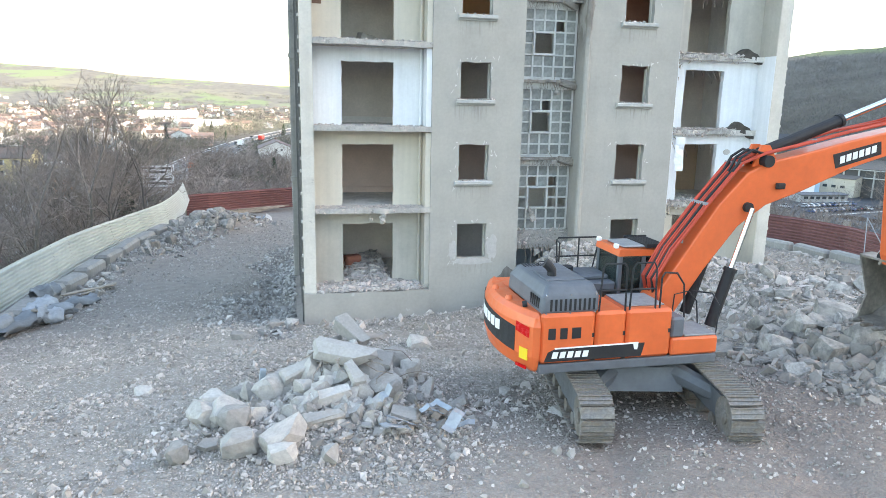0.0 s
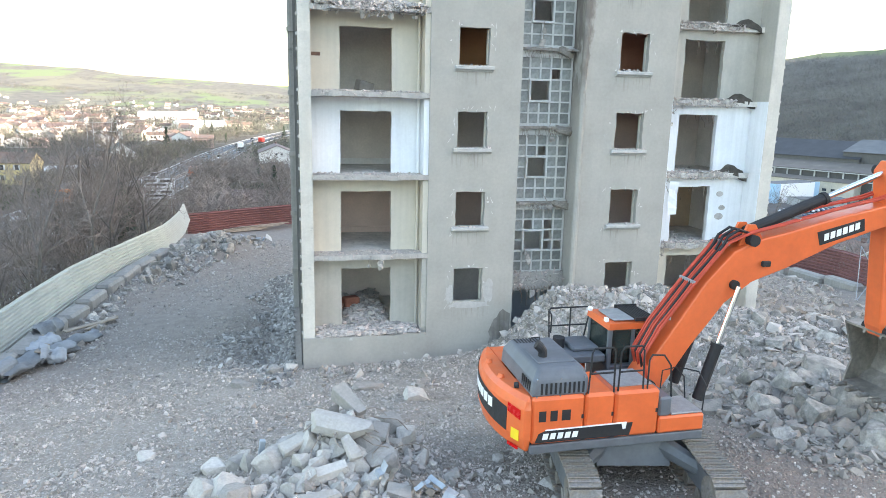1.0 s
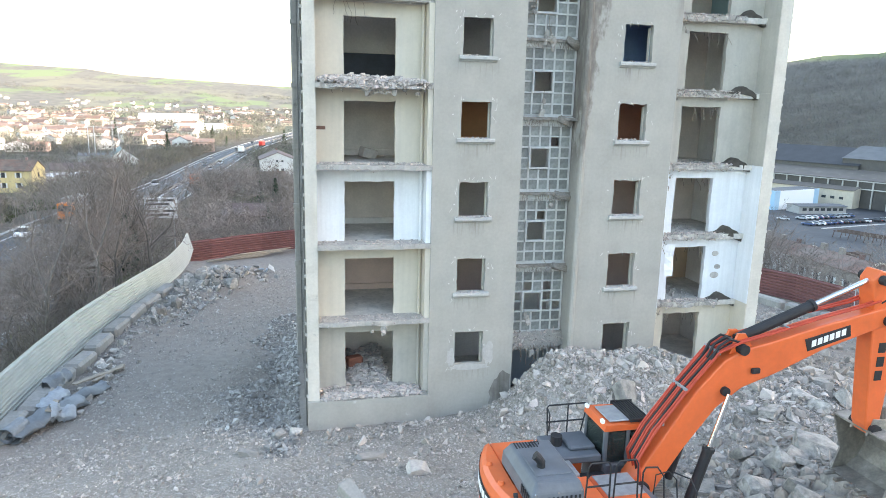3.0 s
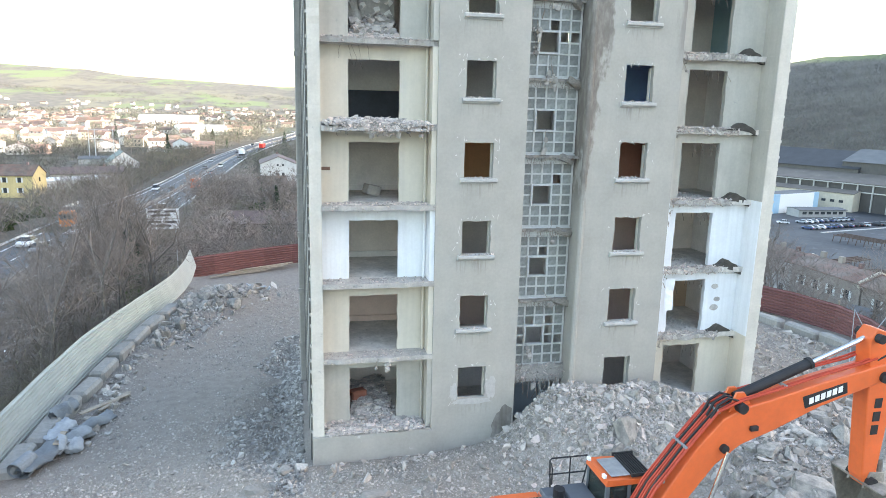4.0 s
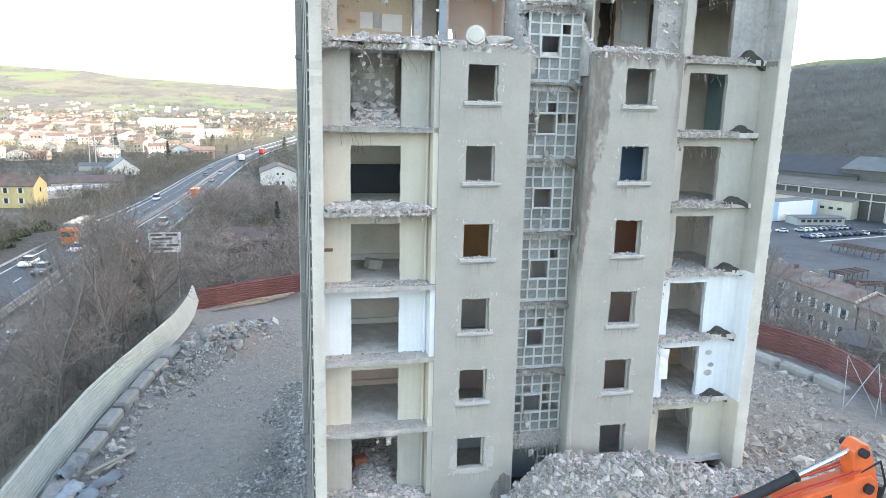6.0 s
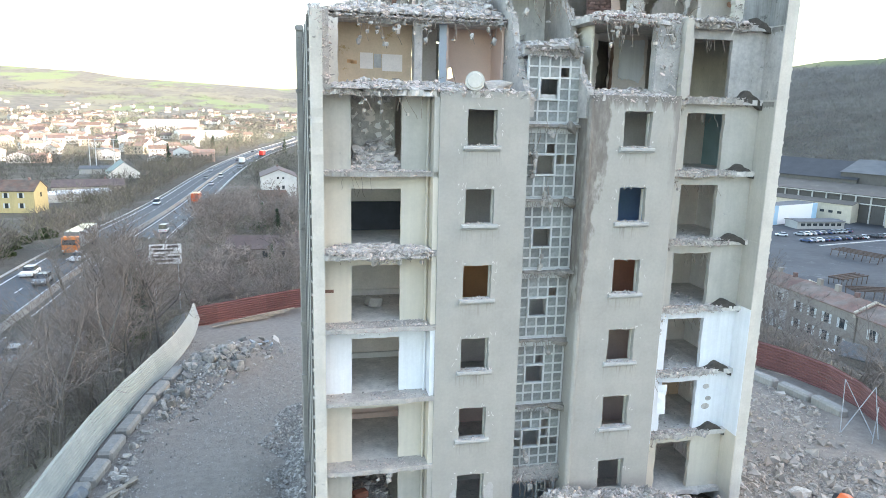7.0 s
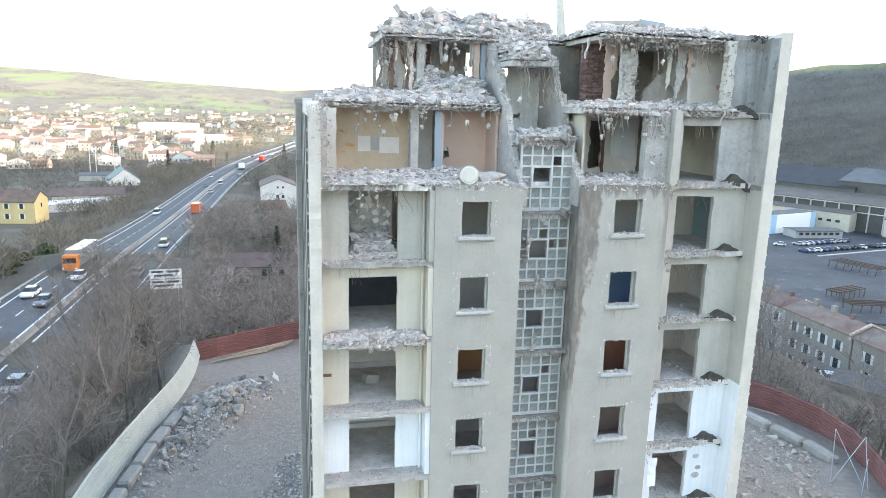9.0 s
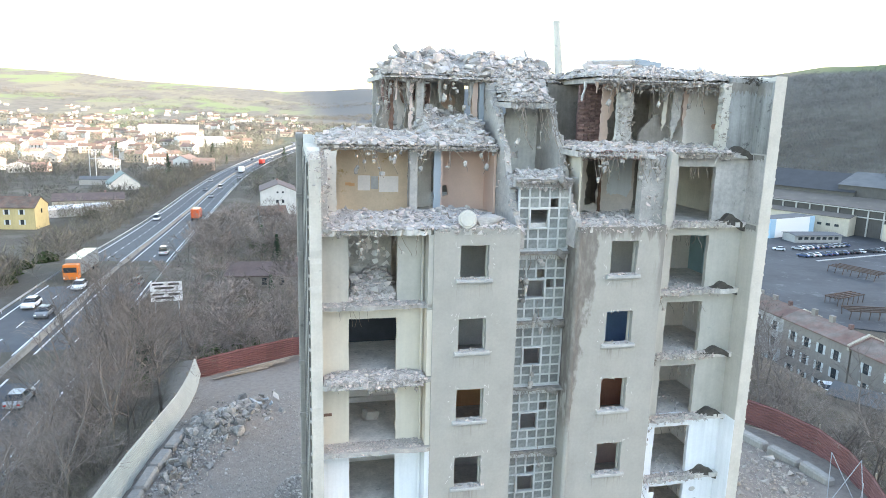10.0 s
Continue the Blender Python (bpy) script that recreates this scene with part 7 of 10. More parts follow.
# hoses over the boom
for i in range(8):
    y = -0.26 + i * 0.075
    f = Mesh()
    pts = [(0.4 + 0.05 * (i % 2), y, 2.0), (0.3, y, 2.5), (0.62, y, 3.1), (1.3, y, 4.02), (2.0, y, 4.84), (2.5, y, 5.06), (3.3, y, 5.22), (4.5, y, 5.52), (5.6, y, 5.74), (6.0, y, 5.86)]
    pts = [(p[0] - 0.06, p[1] + 0.02 * wob(p[0], i, 0, 2), p[2] + 0.07 + 0.04 * wob(p[0], i, 3, 1.5)) for p in pts]
    f.path(pts[: (10 if i in (0, 1, 6, 7) else 6)], 0.03, 6)
    dpart("hose", f, M_HOSE if i not in (2, 5) else M_BLACK, label="red sleeved hydraulic hose")
for x, z in ((1.25, 4.05), (1.95, 4.85), (0.75, 3.3), (3.6, 5.33)):
    f = Mesh()
    f.box(x - 0.025, x + 0.025, -0.28, 0.3, z + 0.03, z + 0.1, b=0.01)
    dpart("hose_clamp", f, M_STEELPLATE)
for i in range(3):
    f = Mesh()
    y = -0.2 + 0.16 * i
    f.path([(2.45, y, 5.12), (2.2, y, 5.2), (1.95, y, 5.05), (1.8, y, 4.75)], 0.03, 6)
    dpart("hose", f, M_BLACK)
f = Mesh()
f.path([(6.0, -0.2, 5.85), (6.5, -0.24, 6.1), (6.75, -0.24, 5.5), (6.66, -0.24, 4.9)], 0.03, 6)
dpart("hose", f, M_BLACK)
f = Mesh()
f.box(2.75, 2.95, -0.36, -0.27, 4.42, 4.54, b=0.02)
dpart("boom_lamp", f, M_BLACK)
# bucket
BO = [(6.32 + (x - 6.32) * 0.8, 2.75 + (z - 2.75) * 0.8) for x, z in ((6.12, 2.72), (6.55, 2.78), (7.0, 2.62), (7.42, 2.2), (7.5, 1.65), (7.3, 1.12), (6.85, 0.82), (6.3, 0.72))]
inner = []
for i, p in enumerate(BO):
    q0, q1 = BO[max(i - 1, 0)], BO[min(i + 1, len(BO) - 1)]
    n = Vector((q1[1] - q0[1], q0[0] - q1[0])).normalized() * 0.05
    inner.append((p[0] + n.x, p[1] + n.y))
f = Mesh()
f.prism(BO + inner[::-1], -0.8, 0.8)
bucket = dpart("bucket", f, M_BUCKET, label="worn steel digging bucket")
for y in (-0.8, 0.76):
    f = Mesh()
    f.prism(BO + [(6.5, 1.75)], y, y + 0.05)
    dpart("bucket_side", f, M_BUCKET, parent=bucket)
for i in range(5):
    f = Mesh()
    y = -0.72 + i * 0.33
    f.box(6.02, 6.36, y, y + 0.13, 1.09, 1.19, b=0.03)
    dpart("bucket_tooth", f, M_TRACK, parent=bucket)
f = Mesh()
f.prism([(6.15, 2.6), (6.75, 2.65), (6.7, 2.95), (6.3, 3.0)], -0.26, -0.2)
dpart("bucket_link", f, M_BUCKET)
f = Mesh()
f.prism([(6.15, 2.6), (6.75, 2.65), (6.7, 2.95), (6.3, 3.0)], 0.2, 0.26)
dpart("bucket_link", f, M_BUCKET)
f = Mesh()
f.tube((6.75, 0, 3.2), (6.8, 0, 2.75), 0.09, 0.09, 8)
dpart("bucket_link", f, M_BUCKET)
# ---- rubble on the site ----
def on_ground(x, y, lift=0.0):
    return np.stack([x, y, ground_z(x, y) + lift], 1)


stone_data = []
for vs, fs in COBBLES:
    f = Mesh()
    f.add(vs.tolist(), fs.tolist())
    stone_data.append(f.data("stone", M_BLOCK))
slab_data = []
for vs, fs in SHARDS:
    f = Mesh()
    f.add(vs.tolist(), fs.tolist())
    slab_data.append(f.data("slab_piece", M_BLOCK))


M_DARKSTONE = material("damp_grey_boulder", (0.335, 0.31, 0.28), 0.95, vary=0.2, scale=3, fine=18, bump=0.6, bump_size=14, each=0.35, tint=(0.2, 0.19, 0.178))
dark_data = []
for vs, fs in COBBLES + SHARDS:
    f = Mesh()
    f.add(vs.tolist(), fs.tolist())
    dark_data.append(f.data("boulder", M_DARKSTONE))


def stones(parent, spots, sizes, seed, slabs=0.25, sink=0.25, mat=None):
    r = random.Random(seed)
    for (x, y), s in zip(spots, sizes):
        piece = r.random() < slabs
        o = new("slab_piece" if piece else "stone", r.choice((dark_data[12:] if piece else dark_data[:12]) if mat else (slab_data if piece else stone_data)))
        o.parent = parent
        tilt = 25 if piece else 180
        o.matrix_basis = pose(x, y, gz(x, y) + s * (0.5 - sink) * 0.7, r.uniform(-tilt, tilt), r.uniform(-tilt, tilt), r.uniform(0, 360)) @ Matrix.Diagonal((s * r.uniform(0.8, 1.25), s, s * r.uniform(0.7, 1.0), 1))


def blob(cx, cy, sx, sy, n, r, turn=0.0):
    c, s = math.cos(radians(turn)), math.sin(radians(turn))
    u, v = r.normal(0, 0.5, n) * sx, r.normal(0, 0.5, n) * sy
    return cx + u * c - v * s, cy + u * s + v * c


nr = np.random.default_rng(4)
# the heap nearest the camera
heap = thing("rubble_heap", "heap of pale broken concrete lumps and slabs on the gravel", "rubble heap", "rubble heaps")
x, y = blob(-4.9, -9.8, 1.8, 1.7, 230, nr, 15)
stones(heap, list(zip(x, y)), np.clip(0.1 * nr.uniform(0.02, 1, 230) ** -0.42, 0, 0.27), 1, 0.2, -0.1)
big = [(-5.55, -8.95, 0.55, 0.2, 0.15, 14, -8, 20), (-4.1, -9.9, 0.4, 0.26, 0.2, 20, 30, -50), (-6.1, -9.7, 0.42, 0.3, 0.3, 40, 10, 60),
       (-6.95, -10.6, 0.36, 0.32, 0.3, 10, 20, 0), (-7.3, -10.5, 0.33, 0.3, 0.28, 0, 30, 40), (-6.75, -10.95, 0.34, 0.3, 0.26, 0, 10, 70), (-7.6, -12.0, 0.2, 0.2, 0.24, 0, 0, 20),
       (-6.6, -12.1, 0.33, 0.24, 0.26, 10, 0, 10), (-5.85, -12.0, 0.5, 0.26, 0.28, 10, -14, 38), (-5.9, -12.5, 0.26, 0.2, 0.2, 0, 0, 0), (-5.2, -10.7, 0.6, 0.18, 0.16, 0, 6, 10),
       (-4.55, -7.9, 0.55, 0.26, 0.22, 20, 18, -60), (-5.1, -7.8, 0.36, 0.3, 0.2, 0, 10, 10), (-3.5, -8.6, 0.34, 0.3, 0.3, 15, 10, 30), (-3.2, -9.0, 0.3, 0.26, 0.26, 0, 20, 80),
       (-3.9, -10.2, 0.4, 0.28, 0.24, 20, 0, 20), (-4.5, -10.0, 0.5, 0.3, 0.12, 12, 8, -15), (-3.3, -8.0, 0.32, 0.28, 0.2, 30, 0, 10)]
for i, (px, py, sx, sy, sz, a, b, c) in enumerate(big):
    f = Mesh()
    vs, fs = ROCKS[i % 8]
    f.add(vs.tolist(), fs.tolist())
    o = part("concrete_block", f, M_BLOCK, heap, "large pale concrete block")
    o.matrix_basis = pose(px, py, gz(px, py) + sz * 0.8, a, b, c) @ Matrix.Diagonal((sx * 0.9, sy * 0.92, sz * 0.92, 1))
f = Mesh()
vs, fs = ROCKS[2]
f.add([(v[0] * 0.68, v[1] * 0.3, v[2] * 0.22) for v in vs], fs.tolist())
o = part("concrete_slab", f, M_BLOCK, heap, "long rounded pale concrete slab")
o.matrix_basis = pose(-4.7, -9.7, gz(-4.7, -9.7) + 0.3, 10, 8, -24)
# squared pieces of lintel and slab among the lumps
for px, py, half, wide, thick, up, b, c in ((-5.6, -9.6, 0.42, 0.17, 0.13, 0.28, -16, 24), (-4.45, -8.9, 0.5, 0.17, 0.16, 0.4, 22, -52), (-4.55, -10.3, 0.3, 0.13, 0.1, 0.42, 34, -58), (-5.0, -10.7, 0.4, 0.16, 0.12, 0.24, -10, 12),
                                            (-3.9, -9.6, 0.3, 0.24, 0.12, 0.26, -12, 70), (-5.2, -11.5, 0.42, 0.15, 0.1, 0.12, -6, 8), (-3.7, -11.3, 0.3, 0.2, 0.06, 0.1, 10, -20)):
    f = Mesh()
    half, wide, thick = half * 0.85, wide * 0.85, thick * 0.85
    f.box(-half, half, -wide, wide, -thick, thick, b=0.03)
    o = part("lintel_piece", f, M_BLOCK, heap, "broken squared piece of pale concrete")
    r = random.Random(int(py * -100))
    taper = r.uniform(-0.3, 0.3)
    for v in o.data.vertices:
        k = 1 + taper * v.co.x / half
        v.co = (v.co.x + r.uniform(-0.05, 0.05), v.co.y * k + r.uniform(-0.025, 0.025), v.co.z * k + r.uniform(-0.025, 0.025))
    o.matrix_basis = pose(px, py, gz(px, py) + up, 12, b, c)
x, y = blob(-4.9, -10.2, 2.6, 2.3, 2600, nr, 15)
scatter("small_rubble", LUMPS, on_ground(x, y, 0.02), np.clip(0.032 * nr.uniform(0.01, 1, 2600) ** -0.5, 0, 0.14), M_GRAVEL, heap, 5)
x, y = blob(-4.9, -10.4, 3.4, 2.8, 7000, nr, 15)
scatter("small_rubble", GRIT, on_ground(x, y, 0.01), nr.uniform(0.012, 0.035, 7000), M_GRAVEL, heap, 55)
for i in range(14):
    f = Mesh()
    r = random.Random(60 + i)
    p = [Vector((-4.4 + r.uniform(-0.8, 0.8), -9.4 + r.uniform(-0.6, 0.4), 0))]
    p[0].z = gz(p[0].x, p[0].y) + 0.2
    w = Vector((r.uniform(-1, 1), r.uniform(-1, 0.3), r.uniform(-0.1, 0.5)))
    for k in range(6):
        w = (w + Vector((r.uniform(-0.5, 0.5), r.uniform(-0.5, 0.5), r.uniform(-0.4, 0.2)))).normalized()
        p.append(p[-1] + w * 0.16)
    f.path([tuple(q) for q in p], 0.012, 4)
    part("rebar", f, M_REBAR, heap)
# bent sheet metal and planks beside the heap
M_SHEET = material("dented_zinc_sheet", (0.34, 0.36, 0.38), 0.65, 0.2, vary=0.15, scale=3, bump=0.3, bump_size=8)
M_BLUESHEET = material("pale_blue_sheet", (0.32, 0.365, 0.40), 0.6, vary=0.1, scale=3, bump=0.2)
M_WOOD = material("weathered_timber", (0.30, 0.25, 0.20), 0.85, vary=0.2, scale=3, fine=20, bump=0.3)
scrap = thing("scrap_heap", "small heap of bent sheet metal and broken planks on the gravel", "scrap")
r = random.Random(9)
for i in range(16):
    f = Mesh()
    px, py = -3.35 + r.uniform(-0.7, 0.7), -11.5 + r.uniform(-0.7, 0.6)
    w, l = r.uniform(0.04, 0.12), r.uniform(0.12, 0.28)
    pts = []
    for k in range(5):
        pts.append((-l + 2 * l * k / 4, wob(i, k, 0, 1.3) * 0.12))
    for a, b in zip(pts, pts[1:]):
        f.poly([(a[0], -w, a[1]), (b[0], -w, b[1]), (b[0], w, b[1]), (a[0], w, a[1])])
        f.poly([(a[0], w, a[1] - 0.012), (b[0], w, b[1] - 0.012), (b[0], -w, b[1] - 0.012), (a[0], -w, a[1] - 0.012)])
    for s in (-w, w):
        for a, b in zip(pts, pts[1:]):
            f.poly([(a[0], s, a[1]), (b[0], s, b[1]), (b[0], s, b[1] - 0.012), (a[0], s, a[1] - 0.012)])
    o = part("bent_sheet" if i % 3 else "plank", f, r.choice((M_SHEET, M_SHEET, M_BLUESHEET)) if i % 3 else M_WOOD, scrap)
    o.matrix_basis = pose(px, py, gz(px, py) + r.uniform(0.08, 0.35), r.uniform(-30, 30), r.uniform(-40, 40), r.uniform(0, 180))
f = Mesh()
f.box(-0.06, 0.06, -0.05, 0.05, -0.3, 0.3, b=0.01)
o = part("blue_scrap", f, M_BLUESHEET, scrap, "upright pale blue scrap")
o.matrix_basis = pose(-6.35, -9.1, gz(-6.35, -9.1) + 0.3, 8, 6, 10)

# the wide field of rubble beyond the machine
field = thing("rubble_field", "wide field of grey broken concrete against the facade", "rubble heap", "rubble heaps")
n = 230
x = np.concatenate([nr.uniform(4.6, 12.5, 110), nr.uniform(5.2, 10.5, 70), nr.uniform(12, 24, 50)])
y = np.concatenate([nr.uniform(-8.5, -1.5, 110), nr.uniform(-11.8, -7.5, 70), nr.uniform(-7, 8, 50)])
keep = (x > 4.4 + 0.0 * y) & ~((x < 6.2) & (y < -9.8)) & (np.abs(x - 7.6) + np.abs(y + 10.4) > 0.2)
x, y = x[keep], y[keep]
stones(field, list(zip(x, y)), np.clip(0.15 * nr.uniform(0.02, 1, len(x)) ** -0.4, 0, 0.55), 3, 0.3, mat=M_DARKSTONE)
n = 9500
x, y = nr.uniform(-6.0, 24, n * 2), nr.uniform(-9.5, 5.5, n * 2)
dens = np.clip(mounds(x, y) * 0.9, 0, 1) + 0.75 * (x > 4.5) * (y > -9.3 + 0.35 * np.maximum(6 - x, 0)) + 0.3 * (np.abs(y + 1.0) < 1.2) * (x > -5)
inside = (y > -0.15) & (x < 12.7)
keep = (nr.uniform(0, 1, n * 2) < dens) & ~inside & ~((x < 5.0) & (y < -4.5))
x, y = x[keep][:n], y[keep][:n]
size = np.clip(0.04 * nr.uniform(0.003, 1, len(x)) ** -0.48, 0, 0.34)
pale = (y > -5.5 + nr.normal(0, 0.8, len(x))) & (x < 11)
scatter("small_rubble", LUMPS[:4] + SHARDS[:4], on_ground(x, y, 0.02)[~pale], size[~pale], M_RUBBLE, field, 6)
scatter("small_rubble", LUMPS[:4] + SHARDS[:4] + CHUNKS, on_ground(x, y, 0.02)[pale], size[pale] * 0.8, M_GRAVEL, field, 66)
x, y = nr.uniform(5.0, 11, 2600), nr.uniform(-12.2, -8.5, 2600)
keep = x > 5.0 + 0.33 * (-9 - y) * 0.6 + nr.normal(0, 0.25, 2600)
x, y = x[keep], y[keep]
scatter("small_rubble", LUMPS[:4] + SHARDS[:4], on_ground(x, y, 0.02), np.clip(0.05 * nr.uniform(0.01, 1, len(x)) ** -0.5, 0, 0.3), M_RUBBLE, field, 7)
# dense broken pieces over the mound against the facade
n = 16000
px = np.concatenate([nr.normal(6.2, 2.2, n), nr.normal(3.4, 1.0, n // 5), nr.normal(10.3, 2.2, n // 2)])
py = np.concatenate([nr.normal(-1.6, 1.7, n), nr.normal(-0.7, 1.0, n // 5), nr.normal(-2.6, 2.0, n // 2)])
keep = (py < -0.12) & (px > 1.2) & (px < 16)
px, py = px[keep], py[keep]
size = np.clip(0.024 * nr.uniform(0.003, 1, len(px)) ** -0.46, 0, 0.2)
pale = nr.uniform(0, 1, len(px)) < 0.45
for m, pick, seed in ((M_STONE, pale, 67), (M_GRAVEL, ~pale, 68)):
    scatter("small_rubble", CHUNKS + LUMPS[:4] + SHARDS[:5], on_ground(px, py, 0.01)[pick], size[pick], m, field, seed)
# large slabs that stand out in it
for i, (px, py, sx, sy, sz, a, b, c) in enumerate([(9.2, -7.6, 1.1, 0.6, 0.3, 10, 14, -10), (8.0, -10.9, 0.9, 0.65, 0.35, 8, 20, 20), (7.3, -11.2, 0.7, 0.5, 0.4, 0, 10, 50), (7.0, -9.6, 0.5, 0.4, 0.4, 20, 0, 10),
                                                   (9.6, -5.0, 0.9, 0.4, 0.2, -12, 6, 35), (11.5, -4.2, 0.8, 0.35, 0.2, 10, 10, -20), (12.8, -6.4, 1.2, 0.6, 0.25, 6, 8, 15), (13.6, -2.5, 1.0, 0.5, 0.25, 5, 12, 60),
                                                   (5.6, -10.25, 0.36, 0.28, 0.28, 0, 0, 0), (6.4, -8.6, 0.6, 0.5, 0.3, 20, 20, 0), (16, 0.5, 1.0, 0.5, 0.25, 5, 5, 30), (15.0, -7.0, 0.9, 0.5, 0.3, 0, 12, 80)]):
    f = Mesh()
    vs, fs = BIGLUMPS[(i + 3) % 10]
    f.add(vs.tolist(), fs.tolist())
    o = part("concrete_block", f, M_DARKSTONE, field, "large grey concrete block")
    o.matrix_basis = pose(px, py, gz(px, py) + sz * 0.3, a, b, c) @ Matrix.Diagonal((sx * 0.72, sy * 0.8, sz, 1))
M_DARKRUBBLE = material("dark_damp_rubble", (0.265, 0.25, 0.235), 0.95, vary=0.18, scale=3, fine=20, bump=0.5, bump_size=18, island=0.35, tint=(0.34, 0.325, 0.305))
# heap by the far bend of the hoarding
far_heap = thing("rubble_heap", "heap of grey boulders beside the hoarding", "rubble heap", "rubble heaps")
x, y = blob(-10.9, 25.4, 2.2, 4.6, 230, nr, -20)
stones(far_heap, list(zip(x, y)), np.clip(0.21 * nr.uniform(0.05, 1, 230) ** -0.38, 0, 0.55), 8, 0.2, mat=M_DARKSTONE)
x, y = blob(-10.9, 25.0, 2.2, 4.0, 70, nr, -20)
stones(far_heap, list(zip(x, y)), np.clip(0.16 * nr.uniform(0.05, 1, 70) ** -0.38, 0, 0.4), 28, 0.3, mat=M_DARKSTONE)
x, y = blob(-12.9, 20.4, 0.9, 5.0, 110, nr, -8)
stones(far_heap, list(zip(x, y)), np.clip(0.14 * nr.uniform(0.05, 1, 110) ** -0.4, 0, 0.38), 18, 0.2, mat=M_DARKSTONE)
x, y = blob(-14.3, 12.5, 0.6, 8.0, 40, nr, 6)
stones(far_heap, list(zip(x, y)), nr.uniform(0.08, 0.26, len(x)), 9, 0.25, mat=M_DARKSTONE)
x, y = blob(-11.9, 23.0, 1.9, 6.5, 3000, nr, -10)
scatter("small_rubble", LUMPS[:5] + CHUNKS, on_ground(x, y, 0.0), 0.03 + 0.16 * nr.uniform(0, 1, 3000) ** 2.5, M_DARKRUBBLE, far_heap, 10)
# dark rubble banked against the flank of the block
u, y = nr.uniform(0, 1, 17000) ** 1.5, nr.uniform(-2.5, 17, 17000)
x = -5.65 - u * (2.0 + 0.9 * np.sin(y * 0.55) + 0.5 * np.sin(y * 1.7)) * np.interp(y, [-2.5, 1, 9, 17], [0.8, 1.2, 1.1, 0.3])
scatter("small_rubble", LUMPS[:4] + CHUNKS + SHARDS[:4], on_ground(x, y, 0.0), np.clip(0.022 * nr.uniform(0.006, 1, 17000) ** -0.48, 0, 0.17), M_DARKRUBBLE, far_heap, 12)
# lone lumps on the gravel
for px, py, sx, sy, sz, c in ((-7.25, -2.0, 0.36, 0.16, 0.14, -20), (-2.1, -4.6, 0.4, 0.3, 0.26, 5), (-7.35, -8.9, 0.28, 0.24, 0.2, 10), (-6.85, -8.9, 0.26, 0.24, 0.2, 60), (-6.3, -0.7, 0.26, 0.22, 0.22, 20), (-5.75, -0.6, 0.22, 0.2, 0.2, 0),
                              (-9.0, -7.6, 0.22, 0.2, 0.1, 0), (0.6, -5.2, 0.25, 0.2, 0.18, 0), (-3.4, -3.2, 0.5, 0.22, 0.12, 12), (-0.4, -11.0, 0.3, 0.26, 0.08, 30), (-1.2, -9.6, 0.14, 0.12, 0.1, 0), (3.4, -5.0, 0.3, 0.24, 0.24, 0)):
    f = Mesh()
    vs, fs = ROCKS[int(abs(px * 7 + py * 3)) % 8]
    f.add(vs.tolist(), fs.tolist())
    o = part("concrete_lump", f, M_BLOCK)
    o.matrix_basis = pose(px, py, gz(px, py) + sz * 0.45, 6, 8, c) @ Matrix.Diagonal((sx, sy, sz, 1))
    tagged(o, "pale broken concrete lump lying on the gravel", "concrete lump", "lone lumps")
# grey rubble and grit between the gable and the far hoarding
x, y = nr.uniform(12.8, 28, 14000), nr.uniform(-8, 21, 14000)
keep = (x < np.interp(y, *FENCE_R) - 3.0) & (nr.uniform(0, 1, 14000) < 0.55 + 0.45 * vnoise(x, y, 0.5, 4.0))
x, y = x[keep], y[keep]
scatter("small_rubble", GRIT, on_ground(x, y, 0.01), np.clip(0.045 * nr.uniform(0.002, 1, len(x)) ** -0.5, 0, 0.42), M_RUBBLE, field, 17)
# crumpled sheet metal beside the boulders
crumple = thing("crumpled_sheet", "crumpled pale sheet metal thrown beside the boulders", "scrap")
r = random.Random(41)
for i in range(7):
    f = Mesh()
    vs, fs = SHARDS[i]
    f.add([(v[0] * 0.55, v[1] * 0.35, v[2] * 0.25 + 0.12 * wob(v[0], v[1], i, 2)) for v in vs], fs.tolist())
    o = part("sheet_piece", f, r.choice((M_SHEET, M_SHEET, M_BLUESHEET, M_BLOCK)), crumple)
    px, py = -8.2 + r.uniform(-0.9, 0.9), 29.0 + r.uniform(-1.2, 1.2)
    o.matrix_basis = pose(px, py, gz(px, py) + 0.15 + r.uniform(0, 0.25), r.uniform(-50, 50), r.uniform(-50, 50), r.uniform(0, 180))
# larger loose stones on the gravel
for i, (cx, cy, sx, sy, n) in enumerate(((-11, -9.5, 4.5, 3.0, 260), (-7, -4.5, 6, 2.6, 260), (-12, 0.5, 3.0, 2.5, 120), (-1, -3.0, 4.0, 1.6, 420), (-2.5, -12.0, 3.5, 1.5, 200))):
    x, y = blob(cx, cy, sx, sy, n, nr)
    keep = ~((y > -0.3) & (x > -5.5)) & (np.hypot(x - 1.25, y + 10.5) > 3.2)
    x, y = x[keep], y[keep]
    scatter("small_rubble", LUMPS[:6] + CHUNKS, on_ground(x, y, 0.0), np.clip(0.034 * nr.uniform(0.02, 1, len(x)) ** -0.45, 0, 0.16), M_GRAVEL, field, 40 + i)
